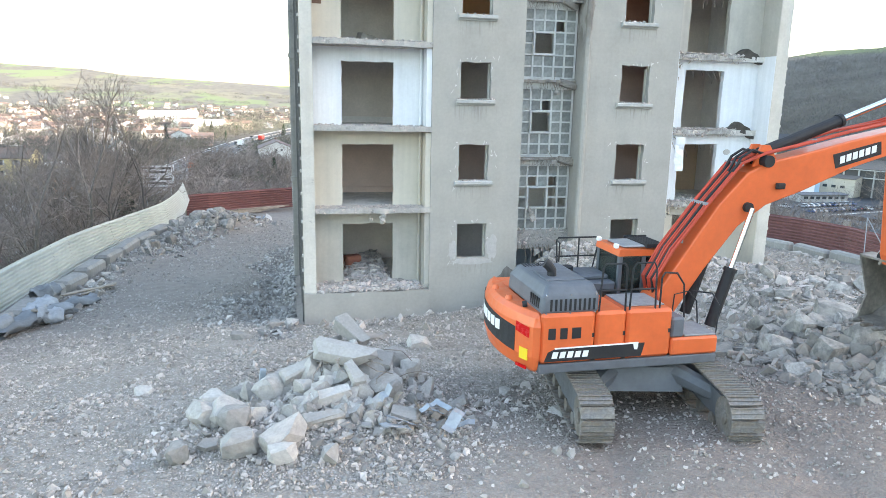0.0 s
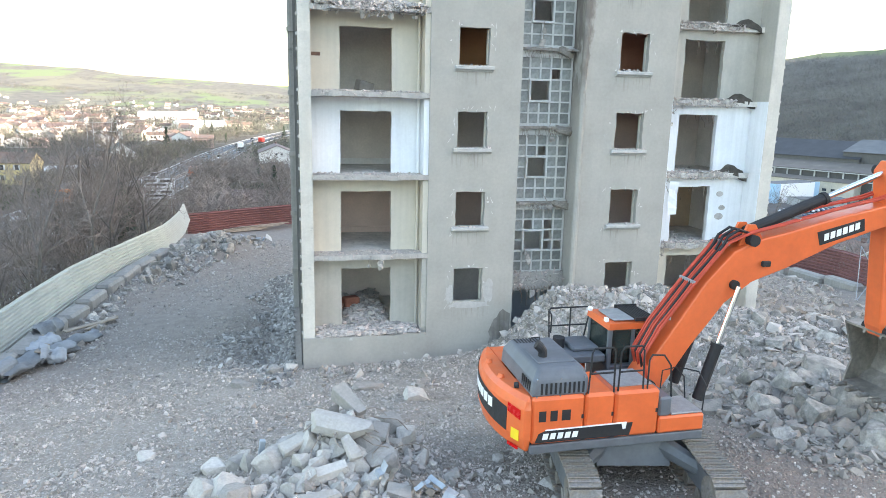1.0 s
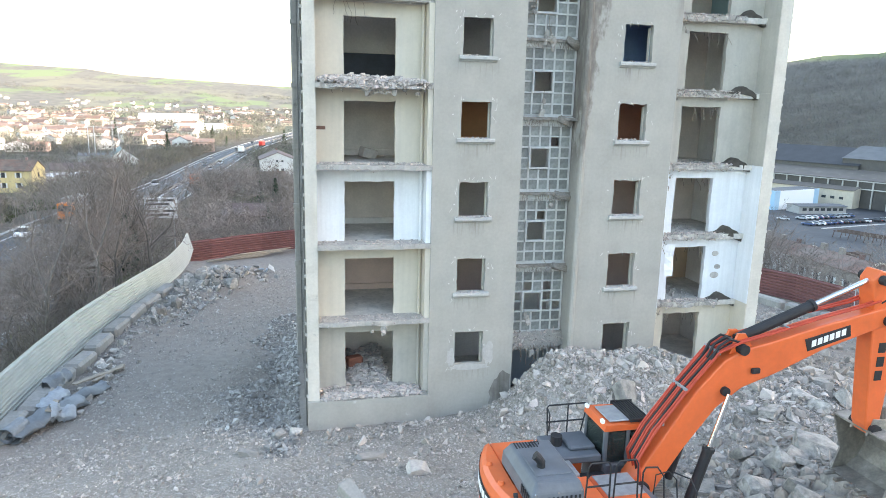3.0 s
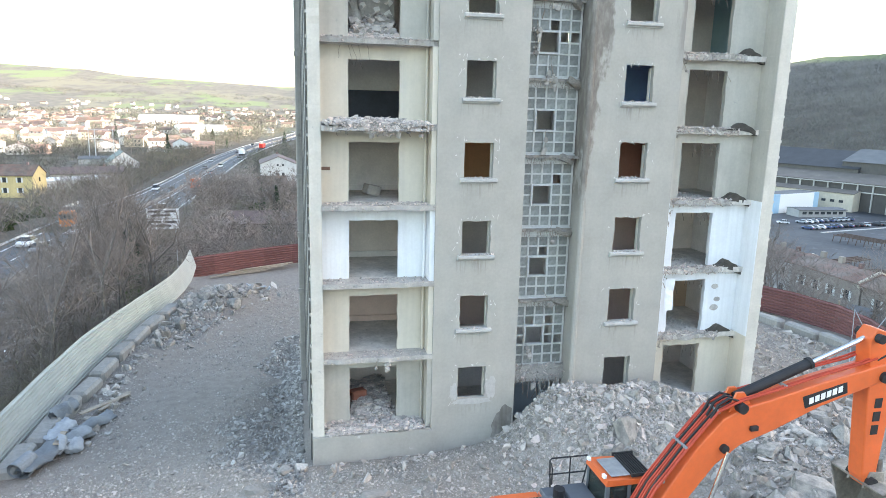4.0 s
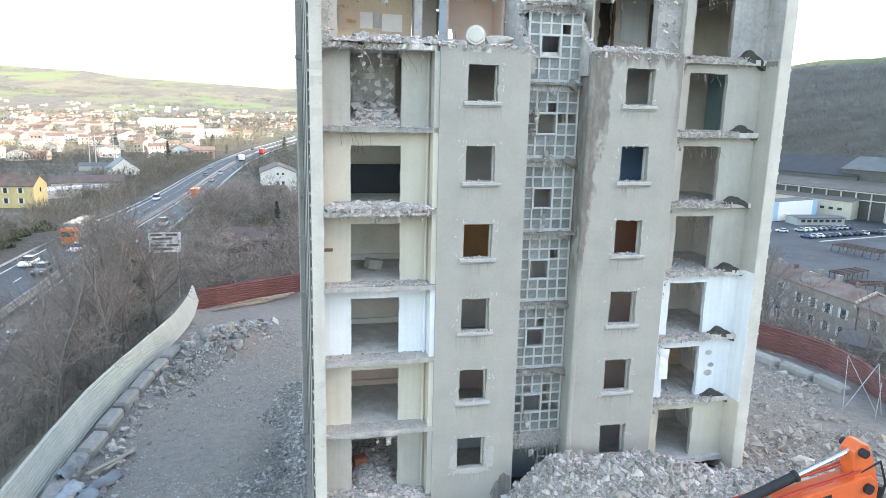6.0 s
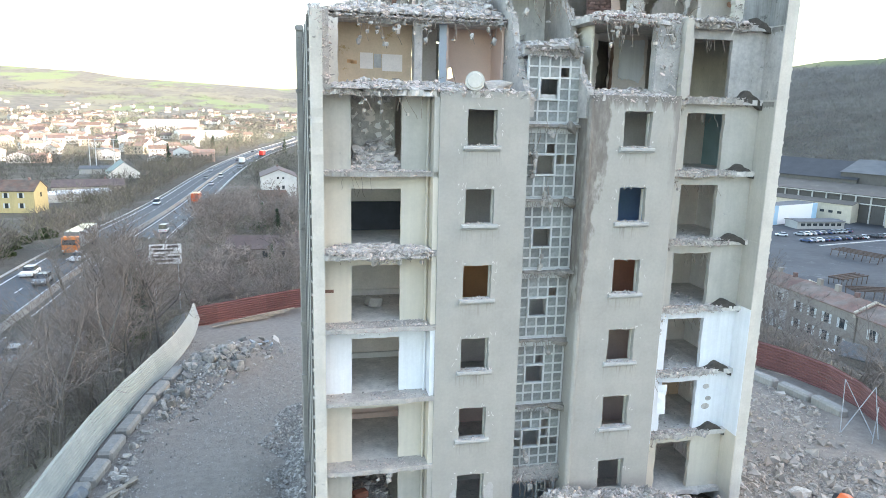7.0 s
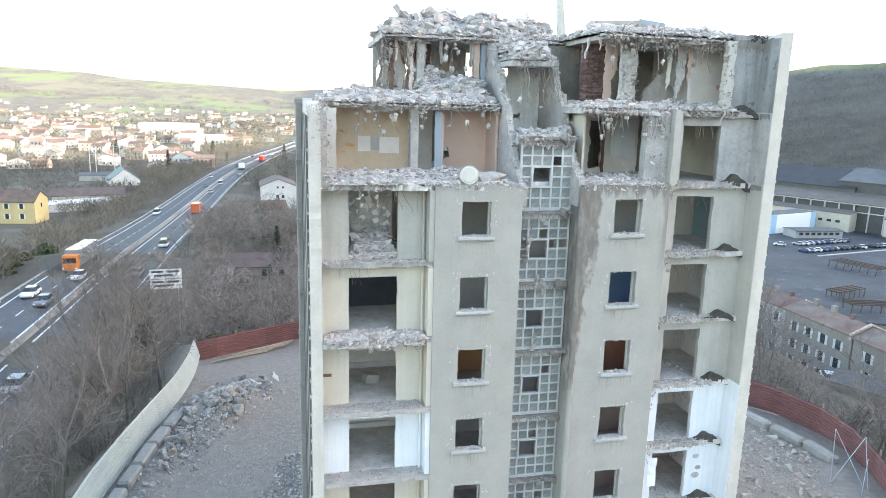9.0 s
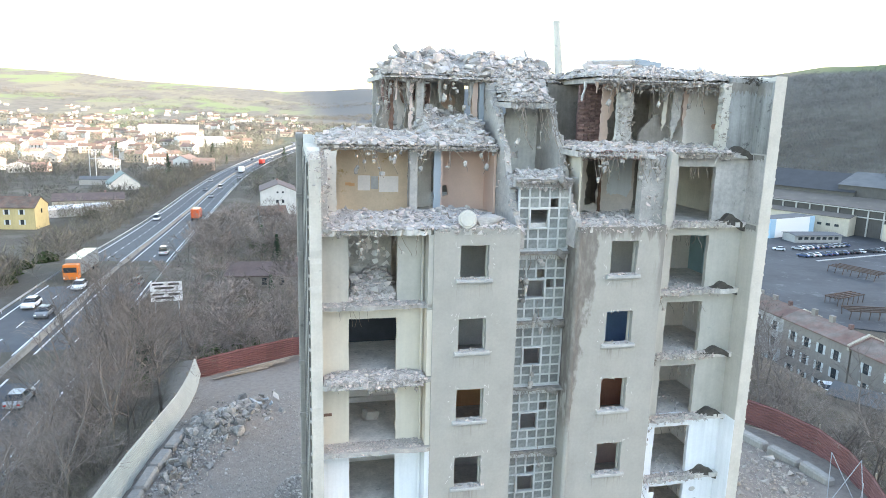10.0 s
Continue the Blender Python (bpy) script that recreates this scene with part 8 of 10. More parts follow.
# gravel
n = 125000
x, y = nr.uniform(-16.4, 5.0, n), -13.4 + 14.5 * nr.uniform(0, 1, n) ** 1.25
keep = (np.hypot(x - 2.2, y + 14.2) > 4.6 + nr.normal(0, 0.5, n)) & ~((y > -0.2) & (x > -5.4)) & (nr.uniform(0, 1, n) < 0.55 + 0.45 * vnoise(x, y, 0.7, 1.0) + 0.3 * vnoise(x, y, 2.3, 3.0))
x, y = x[keep], y[keep]
scatter("gravel", GRIT, on_ground(x, y, 0.005), np.clip(0.0175 * nr.uniform(0.01, 1, len(x)) ** -0.46, 0, 0.095) * (0.85 + 0.5 * vnoise(x, y, 1.1, 5.0)), M_GRAVEL, None, 13, "loose grey and pinkish crushed rubble gravel", "gravel")
n = 60000
x, y = nr.uniform(-15.5, -5.6, n), -1 + 33 * nr.uniform(0, 1, n) ** 1.3
keep = nr.uniform(0, 1, n) < 0.42 + 0.5 * vnoise(x, y, 0.45, 2.0) + 0.5 * np.clip(np.abs(x + 10.4 + 0.12 * (y - 10)) / 3.5 - 0.45, 0, 1)
x, y = x[keep], y[keep]
n = len(x)
M_DUSTGRAVEL = material("dusty_dark_gravel", (0.315, 0.288, 0.265), 0.97, vary=0.16, scale=3, fine=20, bump=0.4, bump_size=30, island=0.28, tint=(0.33, 0.30, 0.275))
scatter("gravel", GRIT, on_ground(x, y, 0.0), 0.013 + 0.075 * nr.uniform(0, 1, n) ** 6, M_DUSTGRAVEL, None, 14, "loose grey gravel on the haul track", "gravel")
n = 2600
x, y = nr.uniform(-1.5, 6.5, n), nr.uniform(-14.5, -10, n)
scatter("gravel", GRIT, on_ground(x, y, 0.005), 0.015 + 0.05 * nr.uniform(0, 1, n) ** 3, M_GRAVEL, None, 15, "sparse gravel on the dark earth", "gravel")

# ---- hoardings ----
M_WHITESHEET = material("cream_corrugated_sheet", (0.455, 0.46, 0.42), 0.55, 0.1, vary=0.08, scale=0.9, fine=6, bump=0.05, each=0.06, stain=(0.45, 0.42, 0.36), stain_at=0.7)
M_REDSHEET = material("faded_red_corrugated_sheet", (0.185, 0.08, 0.077), 0.6, 0.1, vary=0.12, scale=0.8, fine=6, bump=0.05, each=0.12, stain=(0.22, 0.10, 0.095), stain_at=0.66)
M_KERB = material("cast_concrete_kerb", (0.285, 0.272, 0.252), 0.92, vary=0.14, scale=1.4, fine=14, bump=0.4, each=0.1, streak=0.15)


def hoarding(pts, height, mat, label, ribs, lean=0.0, post_every=2, tall=None):
    """Corrugated sheets with level ribs, panel by panel along a line, on posts."""
    h = thing("hoarding", label, "fence", "hoardings")
    dense = []
    for a, b in zip(pts, pts[1:]):
        a, b = Vector(a), Vector(b)
        k = max(1, round((b - a).length / 2.4))
        dense += [a.lerp(b, i / k) for i in range(k)]
    dense.append(Vector(pts[-1]))
    rows = ribs * 4
    prof = [(0.0, 0.0), (0.22, 1.0), (0.5, 1.0), (0.72, 0.0)]
    for i, (a, b) in enumerate(zip(dense, dense[1:])):
        d = (b - a)
        side = Vector((d.y, -d.x, 0)).normalized()
        f = Mesh()
        dz = 0.03 * wob(i, 2, 0, 1.7)
        def spot(p, j, off):
            high = tall(p.y) if tall else height
            rib, ph = divmod(j, 4)
            u, o = prof[ph]
            t = min(1.0, (rib + u) / ribs)
            return p + Vector((0, 0, high * t + dz)) + side * (0.085 * o + off - lean * t)
        for j in range(rows):
            f.poly([spot(a, j, 0), spot(b, j, 0), spot(b, j + 1, 0), spot(a, j + 1, 0)])
            f.poly([spot(a, j + 1, -0.008), spot(b, j + 1, -0.008), spot(b, j, -0.008), spot(a, j, -0.008)])
        part("sheet", f, mat, h, fix=False)
        if i % post_every == 0:
            f = Mesh()
            f.box(-0.05, 0.05, -0.05, 0.05, -0.6, height + (0.25 if not tall else -0.2), b=0.01)
            o = part("post", f, M_WOOD, h)
            o.location = a - side * (0.14 + lean)
    return h


WL = [(-17.3, -6), (-17.0, 3), (-16.9, 6), (-16.75, 9.5), (-16.4, 14), (-15.7, 19.3), (-15.0, 23.5), (-14.2, 28), (-13.75, 31.5), (-13.6, 33.6)]
WL_BASE = ([-10, 20, 27, 30, 32, 33.6], [-1.45, -1.4, -1.4, -1.3, -1.0, -0.35])
WL_TALL = ([-10, 15, 22, 28, 31, 33.6], [2.0, 1.95, 1.75, 1.65, 1.7, 1.35])
WL = [(float(np.interp(y, [p[1] for p in WL], [p[0] for p in WL])), y) for y in (-6, 0, 3, 6, 9.5, 12, 14, 16.7, 19.3, 21.4, 23.5, 25.7, 28, 29.8, 31.5, 32.6, 33.6)]
hoarding([(x, y, float(np.interp(y, *WL_BASE))) for x, y in WL], 2.0, M_WHITESHEET, "cream white corrugated metal hoarding curving along the site edge", 12, 0.4, tall=lambda y: float(np.interp(y, *WL_TALL)))
RL = [(-14.3, 37.2), (-11, 39.2), (-6, 41.9), (0, 43.2), (8, 41), (18, 34), (26, 25)]
hoarding([(x, y, -2.25) for x, y in RL], 1.85, M_REDSHEET, "faded red corrugated metal hoarding at the rear of the site", 9)
RR = [(29.0, 21.0), (30.2, 18.6), (30.95, 15.5), (30.6, 12.2), (29.4, 9.0), (27.5, 5.5)]
hoarding([(x, y, -2.0) for x, y in RR], 2.0, M_REDSHEET, "faded red corrugated metal hoarding curving round the site", 9)
# kerb blocks
def kerb(x, y, length, turn, h, label, mat=M_KERB, w=0.55):
    f = Mesh()
    length *= 0.9 + 0.1 * wob(x, y, 3, 3)
    f.box(-length / 2, length / 2, -w / 2, w / 2, -0.35, h, b=0.13)
    o = part("kerb_block", f, mat)
    o.matrix_basis = pose(x, y, gz(x, y), wob(x, y, 0, 2) * 16, wob(x, y, 5, 2) * 8, turn + wob(x, y, 9, 2) * 9)
    tagged(o, label, "concrete block", "kerb blocks")
KL = [(-15.9, 2.2), (-15.75, 4.6), (-15.6, 7.0), (-15.45, 9.4), (-15.25, 11.8), (-14.95, 14.2), (-14.6, 16.6), (-14.25, 18.9), (-13.75, 21.2), (-13.2, 23.4)]
for (xa, ya), (xb, yb) in zip(KL, KL[1:]):
    kerb((xa + xb) / 2 - 0.42, (ya + yb) / 2, 2.42, math.degrees(math.atan2(yb - ya, xb - xa)), 0.55, "dusty cast concrete kerb block along the hoarding", w=0.8)
KR = [(26.1, 21.2), (26.9, 18.7), (27.4, 16.0), (28.0, 13.4), (28.1, 10.6)]
for (xa, ya), (xb, yb) in zip(KR, KR[1:]):
    kerb((xa + xb) / 2, (ya + yb) / 2, math.hypot(xb - xa, yb - ya) - 0.06, math.degrees(math.atan2(yb - ya, xb - xa)), 0.55, "grey cast concrete barrier block", w=0.75)
# rolled sheets and scraps dumped along the kerb
dump = thing("scrap_heap", "dumped crumpled dark grey sheets and lumps beside the kerb", "scrap")
M_GREYPLASTIC = material("grey_plastic_sheet", (0.16, 0.172, 0.182), 0.6, vary=0.2, scale=2, bump=0.2, each=0.3)
r = random.Random(31)
f = Mesh()
f.tube((0, 0, 0), (0.9, 0, 0), 0.3, 0.28, 16, 0, False)
f.tube((0.9, 0, 0), (0, 0, 0), 0.26, 0.27, 16, 0, False)
o = part("pipe_piece", f, M_GREYPLASTIC, dump, "short wide grey pipe")
o.matrix_basis = pose(-15.9, 2.2, gz(-15.9, 2.2) + 0.35, 0, -6, 72)
def crumpled_roll(length, rad, seed):
    """A loosely rolled sheet, flattened and wrinkled."""
    f = Mesh()
    na, nl = 18, 12
    vs = []
    for i in range(nl + 1):
        t = i / nl
        for j in range(na + 1):
            a = 2 * math.pi * 1.15 * j / na
            k = rad * (1 - 0.25 * j / na) * (1 + 0.6 * wob(math.cos(a) * 1.6 + seed, math.sin(a) * 1.6, t * 3, 1.0) + 0.4 * wob(math.cos(a) * 4, math.sin(a) * 4 + seed, t * 8, 1.2))
            vs.append((-length / 2 + length * t + 0.12 * wob(j, seed, 0, 0.7), k * math.cos(a), 0.42 * k * math.sin(a) + 0.2 * wob(t * 3, seed, 4)))
    f.add(vs, [(i * (na + 1) + j, i * (na + 1) + j + 1, (i + 1) * (na + 1) + j + 1, (i + 1) * (na + 1) + j) for i in range(nl) for j in range(na)])
    return f
for i, (px, py, ln, rad, up, b, c, m) in enumerate(((-15.3, 3.2, 2.2, 0.42, 0.3, -4, 72, M_GREYPLASTIC), (-14.75, 4.7, 2.0, 0.4, 0.28, 3, 66, M_GREYPLASTIC), (-14.3, 6.3, 2.1, 0.3, 0.22, 2, 62, M_GREYPLASTIC), (-15.3, 5.4, 1.6, 0.36, 0.42, -8, 80, M_SHEET), (-14.55, 3.9, 0.9, 0.34, 0.4, 18, 30, M_SHEET), (-15.75, 7.4, 1.7, 0.28, 0.5, 4, 76, M_GREYPLASTIC))):
    o = part("crumpled_sheet", crumpled_roll(ln, rad, 3 + 5 * i), m, dump, smooth=True, fix=False)
    o.matrix_basis = pose(px, py, gz(px, py) + up, 12 * i, b, c)
for px, py, ln, up, a, b, c in ((-15.0, 4.3, 1.5, 0.62, 12, 8, 96), (-14.3, 8.2, 2.8, 0.3, 4, 4, 58), (-14.0, 8.6, 2.2, 0.22, -6, 2, 70)):
    f = Mesh()
    f.box(-ln / 2, ln / 2, -0.11, 0.11, -0.03, 0.03, b=0.01)
    o = part("board", f, M_WOOD, dump, "grey weathered board")
    o.matrix_basis = pose(px, py, gz(px, py) + up, a, b, c)
x, y = blob(-14.4, 9.4, 0.6, 4.0, 40, nr, 5)
stones(dump, list(zip(x, y)), nr.uniform(0.08, 0.3, 40), 19, 0.3)
# planks stacked before the red hoarding
planks = thing("plank_stack", "long weathered boards lying before the red hoarding", "planks")
for i in range(6):
    f = Mesh()
    f.box(-2.6, 2.6, -0.1, 0.1, -0.03, 0.03, b=0.01)
    o = part("board", f, M_WOOD, planks)
    o.matrix_basis = pose(-10.6 + 0.5 * i, 37.6 + 0.35 * i, gz(-10.6, 37.6) + 0.1 + 0.05 * i, 2, 1, 27 + 3 * (i % 3))
# a toppled frame of thin steel tubes
tubes = thing("toppled_scaffold", "toppled frame of thin galvanised tubes", "scaffold")
for a, b in (((25.8, 8.6, -1.4), (26.6, 9.6, 1.6)), ((26.6, 9.6, 1.6), (27.4, 7.6, -1.6)), ((27.4, 7.4, -1.6), (28.3, 9.0, 1.2)), ((25.8, 8.6, -1.4), (28.3, 9.0, 1.2)), ((26.4, 6.9, -1.4), (26.9, 7.3, 0.8))):
    f = Mesh()
    f.tube(a, b, 0.028, 0.028, 6)
    part("tube", f, M_SHEET, tubes)
# ---- the motorway ----
M_ASPHALT = material("grey_asphalt", (0.08, 0.083, 0.09), 0.8, vary=0.15, scale=0.3, fine=3, bump=0.15, bump_size=20)
M_LINE = material("road_marking", (0.7, 0.7, 0.7), 0.7, vary=0.1, scale=2, bump=0)
M_RAIL = material("galvanised_rail", (0.5, 0.52, 0.53), 0.5, 0.4, vary=0.1, scale=2, bump=0)
YS = np.arange(-60, 780, 8.0)
RX = np.convolve(np.pad(road_x(YS), 4, mode="edge"), np.ones(9) / 9, mode="valid")
RZ = floor_z(YS) + 1.0
RZ = np.convolve(np.pad(RZ, 4, mode="edge"), np.ones(9) / 9, mode="valid")


def strip(o0, o1, z):
    f = Mesh()
    pts = []
    for i in range(len(YS)):
        j = min(i + 1, len(YS) - 1)
        k = max(i - 1, 0)
        d = Vector((RX[j] - RX[k], YS[j] - YS[k], 0)).normalized()
        s = Vector((d.y, -d.x, 0))
        c = Vector((RX[i], YS[i], RZ[i] + z))
        pts.append((c + s * o0, c + s * o1))
    for a, b in zip(pts, pts[1:]):
        f.poly([a[0], a[1], b[1], b[0]])
    return f, pts


f, pts = strip(-9.4, 9.4, 0.0)
tagged(part("road", f, M_ASPHALT, fix=False), "two carriageway asphalt motorway curving through the valley", "road", "", "structure")
for o in (-8.3, -1.2, 1.2, 8.1):
    f, _ = strip(o - 0.13, o + 0.13, 0.02)
    tagged(part("edge_line", f, M_LINE, fix=False), "white painted edge line", "road marking", "edge lines", "structure")
f = Mesh()
for o in (-4.7, 4.6):
    for i in range(0, len(YS) - 1):
        a, b = Vector((RX[i], YS[i], RZ[i] + 0.03)), Vector((RX[i + 1], YS[i + 1], RZ[i + 1] + 0.03))
        d = (b - a).normalized()
        s = Vector((d.y, -d.x, 0))
        p = a + s * o
        q = p + d * 3.0
        f.poly([p - s * 0.09, p + s * 0.09, q + s * 0.09, q - s * 0.09])
tagged(part("lane_dashes", f, M_LINE, fix=False), "white broken lane lines", "road marking", "", "stuff")
f = Mesh()
for sgn in (0,):
    prof = [(-0.3, 0), (-0.14, 0.35), (-0.1, 0.85), (0.1, 0.85), (0.14, 0.35), (0.3, 0)]
    for (o0, z0), (o1, z1) in zip(prof, prof[1:]):
        _, a = strip(o0, o0, z0)
        _, b = strip(o1, o1, z1)
        for i in range(len(a) - 1):
            f.poly([a[i][0], b[i][0], b[i + 1][0], a[i + 1][0]])
tagged(part("median_barrier", f, M_KERB), "pale concrete barrier between the carriageways", "barrier", "", "structure")
for o in (-9.2, 9.2):
    _, a = strip(o, o, 0.75)
    f = Mesh()
    for i in range(len(a) - 1):
        p, q = a[i][0], a[i + 1][0]
        f.poly([p, q, q - Vector((0, 0, 0.32)), p - Vector((0, 0, 0.32))])
        w = Vector((0.06, 0, 0))
        f.poly([p + w, q + w, q + w - Vector((0, 0, 0.32)), p + w - Vector((0, 0, 0.32))])
        f.box(p.x - 0.06, p.x, p.y - 0.05, p.y + 0.05, p.z - 1.0, p.z - 0.05)
    tagged(part("guard_rail", f, M_RAIL), "galvanised guard rail beside the motorway", "guard rail", "guard rails", "structure")


def on_road(y, off):
    x = float(np.interp(y, YS, RX))
    x2 = float(np.interp(y + 5, YS, RX))
    a = math.atan2(5, x2 - x)
    return Vector((x + math.sin(a) * off, y - math.cos(a) * off, float(np.interp(y, YS, RZ)))), math.degrees(a)


# ---- vehicles ----
def paint(name, c):
    return material(name, c, 0.35, 0.0, vary=0.03, scale=3, bump=0, coat=0.3)


M_CARS = [paint("white_car_paint", (0.75, 0.76, 0.77)), paint("silver_car_paint", (0.42, 0.44, 0.46)), paint("black_car_paint", (0.03, 0.03, 0.035)), paint("blue_car_paint", (0.06, 0.1, 0.2)), paint("grey_car_paint", (0.15, 0.16, 0.17)), paint("red_car_paint", (0.4, 0.03, 0.03))]
M_CARGLASS = material("dark_car_glass", (0.03, 0.035, 0.04), 0.12, vary=0.05, scale=3, bump=0, spec=0.7)
CAR_WORDS = ["white", "silver", "black", "dark blue", "grey", "red"]
wheel_me = Mesh()
wheel_me.tube((0, -0.1, 0), (0, 0.1, 0), 0.32, 0.32, 14)
wheel_me = wheel_me.data("wheel", M_BLACK)
CARS = {}


def make_car(ci, van=False):
    h = 1.0 if not van else 1.35
    c = thing("van" if van else "car", "%s passenger %s with dark windows" % (CAR_WORDS[ci], "van" if van else "car"), "van" if van else "car")
    f = Mesh()
    L2 = 2.15 if not van else 2.35
    ol = [(-L2, 0.3), (L2, 0.3), (L2 + 0.05, 0.62), (L2 - 0.2, 0.8), (L2 - 1.05 if not van else L2 - 0.5, 0.93), (-L2 + 0.25, 0.98), (-L2 - 0.02, 0.75)]
    f.prism(ol, -0.88, 0.88)
    b = part("body", f, M_CARS[ci], c)
    mod = b.modifiers.new("edges", "BEVEL")
    mod.width, mod.segments = 0.08, 2
    f = Mesh()
    if van:
        lo, hi = [(-L2 + 0.1, 0.95), (L2 - 0.45, 0.93)], [(L2 - 1.1, 1.85), (-L2 + 0.15, 1.9)]
    else:
        lo, hi = [(-L2 + 0.3, 0.96), (L2 - 1.05, 0.93)], [(L2 - 1.8, 1.42), (-L2 + 0.9, 1.44)]
    a = [(x, -0.84, z) for x, z in lo] + [(x, -0.66, z) for x, z in hi]
    d = [(x, 0.84, z) for x, z in lo] + [(x, 0.66, z) for x, z in hi]
    f.add(a + d, [(0, 1, 2, 3), (7, 6, 5, 4), (0, 4, 5, 1), (1, 5, 6, 2), (2, 6, 7, 3), (3, 7, 4, 0)])
    part("window_band", f, M_CARGLASS, c, "dark windows")
    f = Mesh()
    f.box(hi[1][0] + 0.04, hi[0][0] - 0.04, -0.64, 0.64, hi[0][1] - 0.01, hi[0][1] + 0.05, b=0.02)
    part("roof", f, M_CARS[ci], c)
    for x in (-1.35, 1.35):
        for y in (-0.82, 0.82):
            o = new("wheel", wheel_me)
            o.parent, o.location = c, (x, y, 0.32)
    for y in (-0.6, 0.6):
        for x, m in ((L2 + 0.0, M_SIGNWHITE), (-L2 - 0.0, M_REDLIGHT)):
            f = Mesh()
            f.box(x - 0.05, x + 0.06, y - 0.15, y + 0.15, 0.6, 0.74)
            part("head_light" if x > 0 else "tail_light", f, m, c)
    return c


def car(ci, m, van=False):
    key = (ci, van)
    if key not in CARS:
        CARS[key] = make_car(ci, van)
        CARS[key].matrix_basis = m
        return CARS[key]
    return copy_thing(CARS[key], m)


M_TRUCKORANGE, M_TRUCKRED, M_TARP = paint("orange_truck_paint", (0.75, 0.2, 0.03)), paint("red_truck_paint", (0.55, 0.04, 0.03)), paint("grey_tarpaulin", (0.22, 0.23, 0.235))
def truck(m, cabmat, boxmat, words, length=10.5):
    t = thing("lorry", words, "lorry", at=m)
    f = Mesh()
    f.box(length / 2 - 2.1, length / 2, -1.22, 1.22, 0.6, 3.3, b=0.15)
    part("cab", f, cabmat, t)
    f = Mesh()
    f.box(length / 2 - 0.06, length / 2 + 0.02, -1.05, 1.05, 1.9, 2.8, b=0.02)
    part("windscreen", f, M_CARGLASS, t)
    f = Mesh()
    f.box(-length / 2, length / 2 - 2.3, -1.25, 1.25, 1.05, 3.95, b=0.05)
    part("cargo_box", f, boxmat, t)
    f = Mesh()
    f.box(-length / 2, length / 2 - 0.3, -0.9, 0.9, 0.6, 1.04)
    part("chassis", f, M_BLACK, t)
    for x in (length / 2 - 1.1, -length / 2 + 1.0, -length / 2 + 2.2, -length / 2 + 3.4):
        for y in (-1.05, 1.05):
            o = new("wheel", wheel_me)
            o.parent = t
            o.matrix_basis = Matrix.Translation((x, y, 0.5)) @ Matrix.Diagonal((1.55, 1.4, 1.55, 1))
    for y in (-1.0, 1.0):
        f = Mesh()
        f.box(length / 2 - 0.02, length / 2 + 0.04, y - 0.15, y + 0.15, 0.85, 1.05)
        part("head_light", f, M_SIGNWHITE, t)


def drive(y, off, toward):
    p, a = on_road(y, off * 1.1)
    fall = math.degrees(math.atan2(float(np.interp(y + 5, YS, RZ) - np.interp(y - 5, YS, RZ)), 10.0))
    return pose(p.x, p.y, p.z + 0.02, 0, 0, a + (180 if toward else 0)) @ pose(0, 0, 0, 0, fall if toward else -fall, 0)


truck(drive(112, -4.6, True), M_TRUCKORANGE, M_TARP, "orange lorry with a grey tarpaulin trailer on the motorway", 16)
truck(drive(213, 5.4, False), M_TRUCKRED, paint("red_orange_truck_paint", (0.62, 0.1, 0.03)), "orange and red lorry driving away on the motorway", 9)
truck(drive(473, 5.6, False), M_TRUCKRED, M_TRUCKRED, "red lorry driving away on the motorway", 12)
truck(drive(410, 2.8, False), M_CARS[0], M_CARS[0], "white box lorry on the motorway", 8)
for y, off, tw, ci, van in ((81.6, -2.6, True, 4, False), (87.4, -5.7, True, 0, False), (99.3, -2.3, True, 0, False), (213.5, -6.0, True, 0, True), (283, 2.6, False, 1, False), (136, 5.7, False, 0, True), (100.5, 5.8, False, 4, False),
                            (310, -2.6, True, 4, False), (355, -5.8, True, 1, False), (320, 2.6, False, 0, True), (374, 5.8, False, 1, False), (431, -3.0, True, 2, False), (532, 2.8, False, 0, False), (501, -5.0, True, 4, True), (572, 4.0, False, 3, True), (65.7, -5.6, True, 2, False), (48.9, 4.4, False, 1, False)):
    o = car(ci, drive(y, off, tw), van)
# direction sign on two legs; its writing as bars
sign = thing("road_sign", "white roadside direction sign with two rows of black writing", "road sign", at=pose(-21.6, 66.3, -3.4, 0, 0, 6))
for x in (-1.4, 1.4):
    f = Mesh()
    f.tube((x, 0.1, -6.4), (x, 0.1, 2.8), 0.07, 0.07, 8)
    part("leg", f, M_RAIL, sign)
for z0, z1 in ((0.25, 1.5), (1.58, 2.82)):
    f = Mesh()
    f.box(-1.9, 1.9, 0.0, 0.05, z0, z1, b=0.01)
    brd = part("board", f, M_SIGNWHITE, sign)
    for x0, x1, za, zb in ((-1.65, -0.3, 0.65, 0.85), (0.2, 1.55, 0.62, 0.84), (-1.4, 0.9, 0.25, 0.45)):
        f = Mesh()
        f.box(x0, x1, -0.006, 0.002, z0 + (z1 - z0) * za, z0 + (z1 - z0) * zb)
        part("writing_bar", f, M_BLACK, brd)

# ---- houses ----
def plaster(name, c):
    return material(name, c, 0.9, vary=0.08, scale=0.5, fine=3, bump=0.1, each=0.12, streak=0.1)


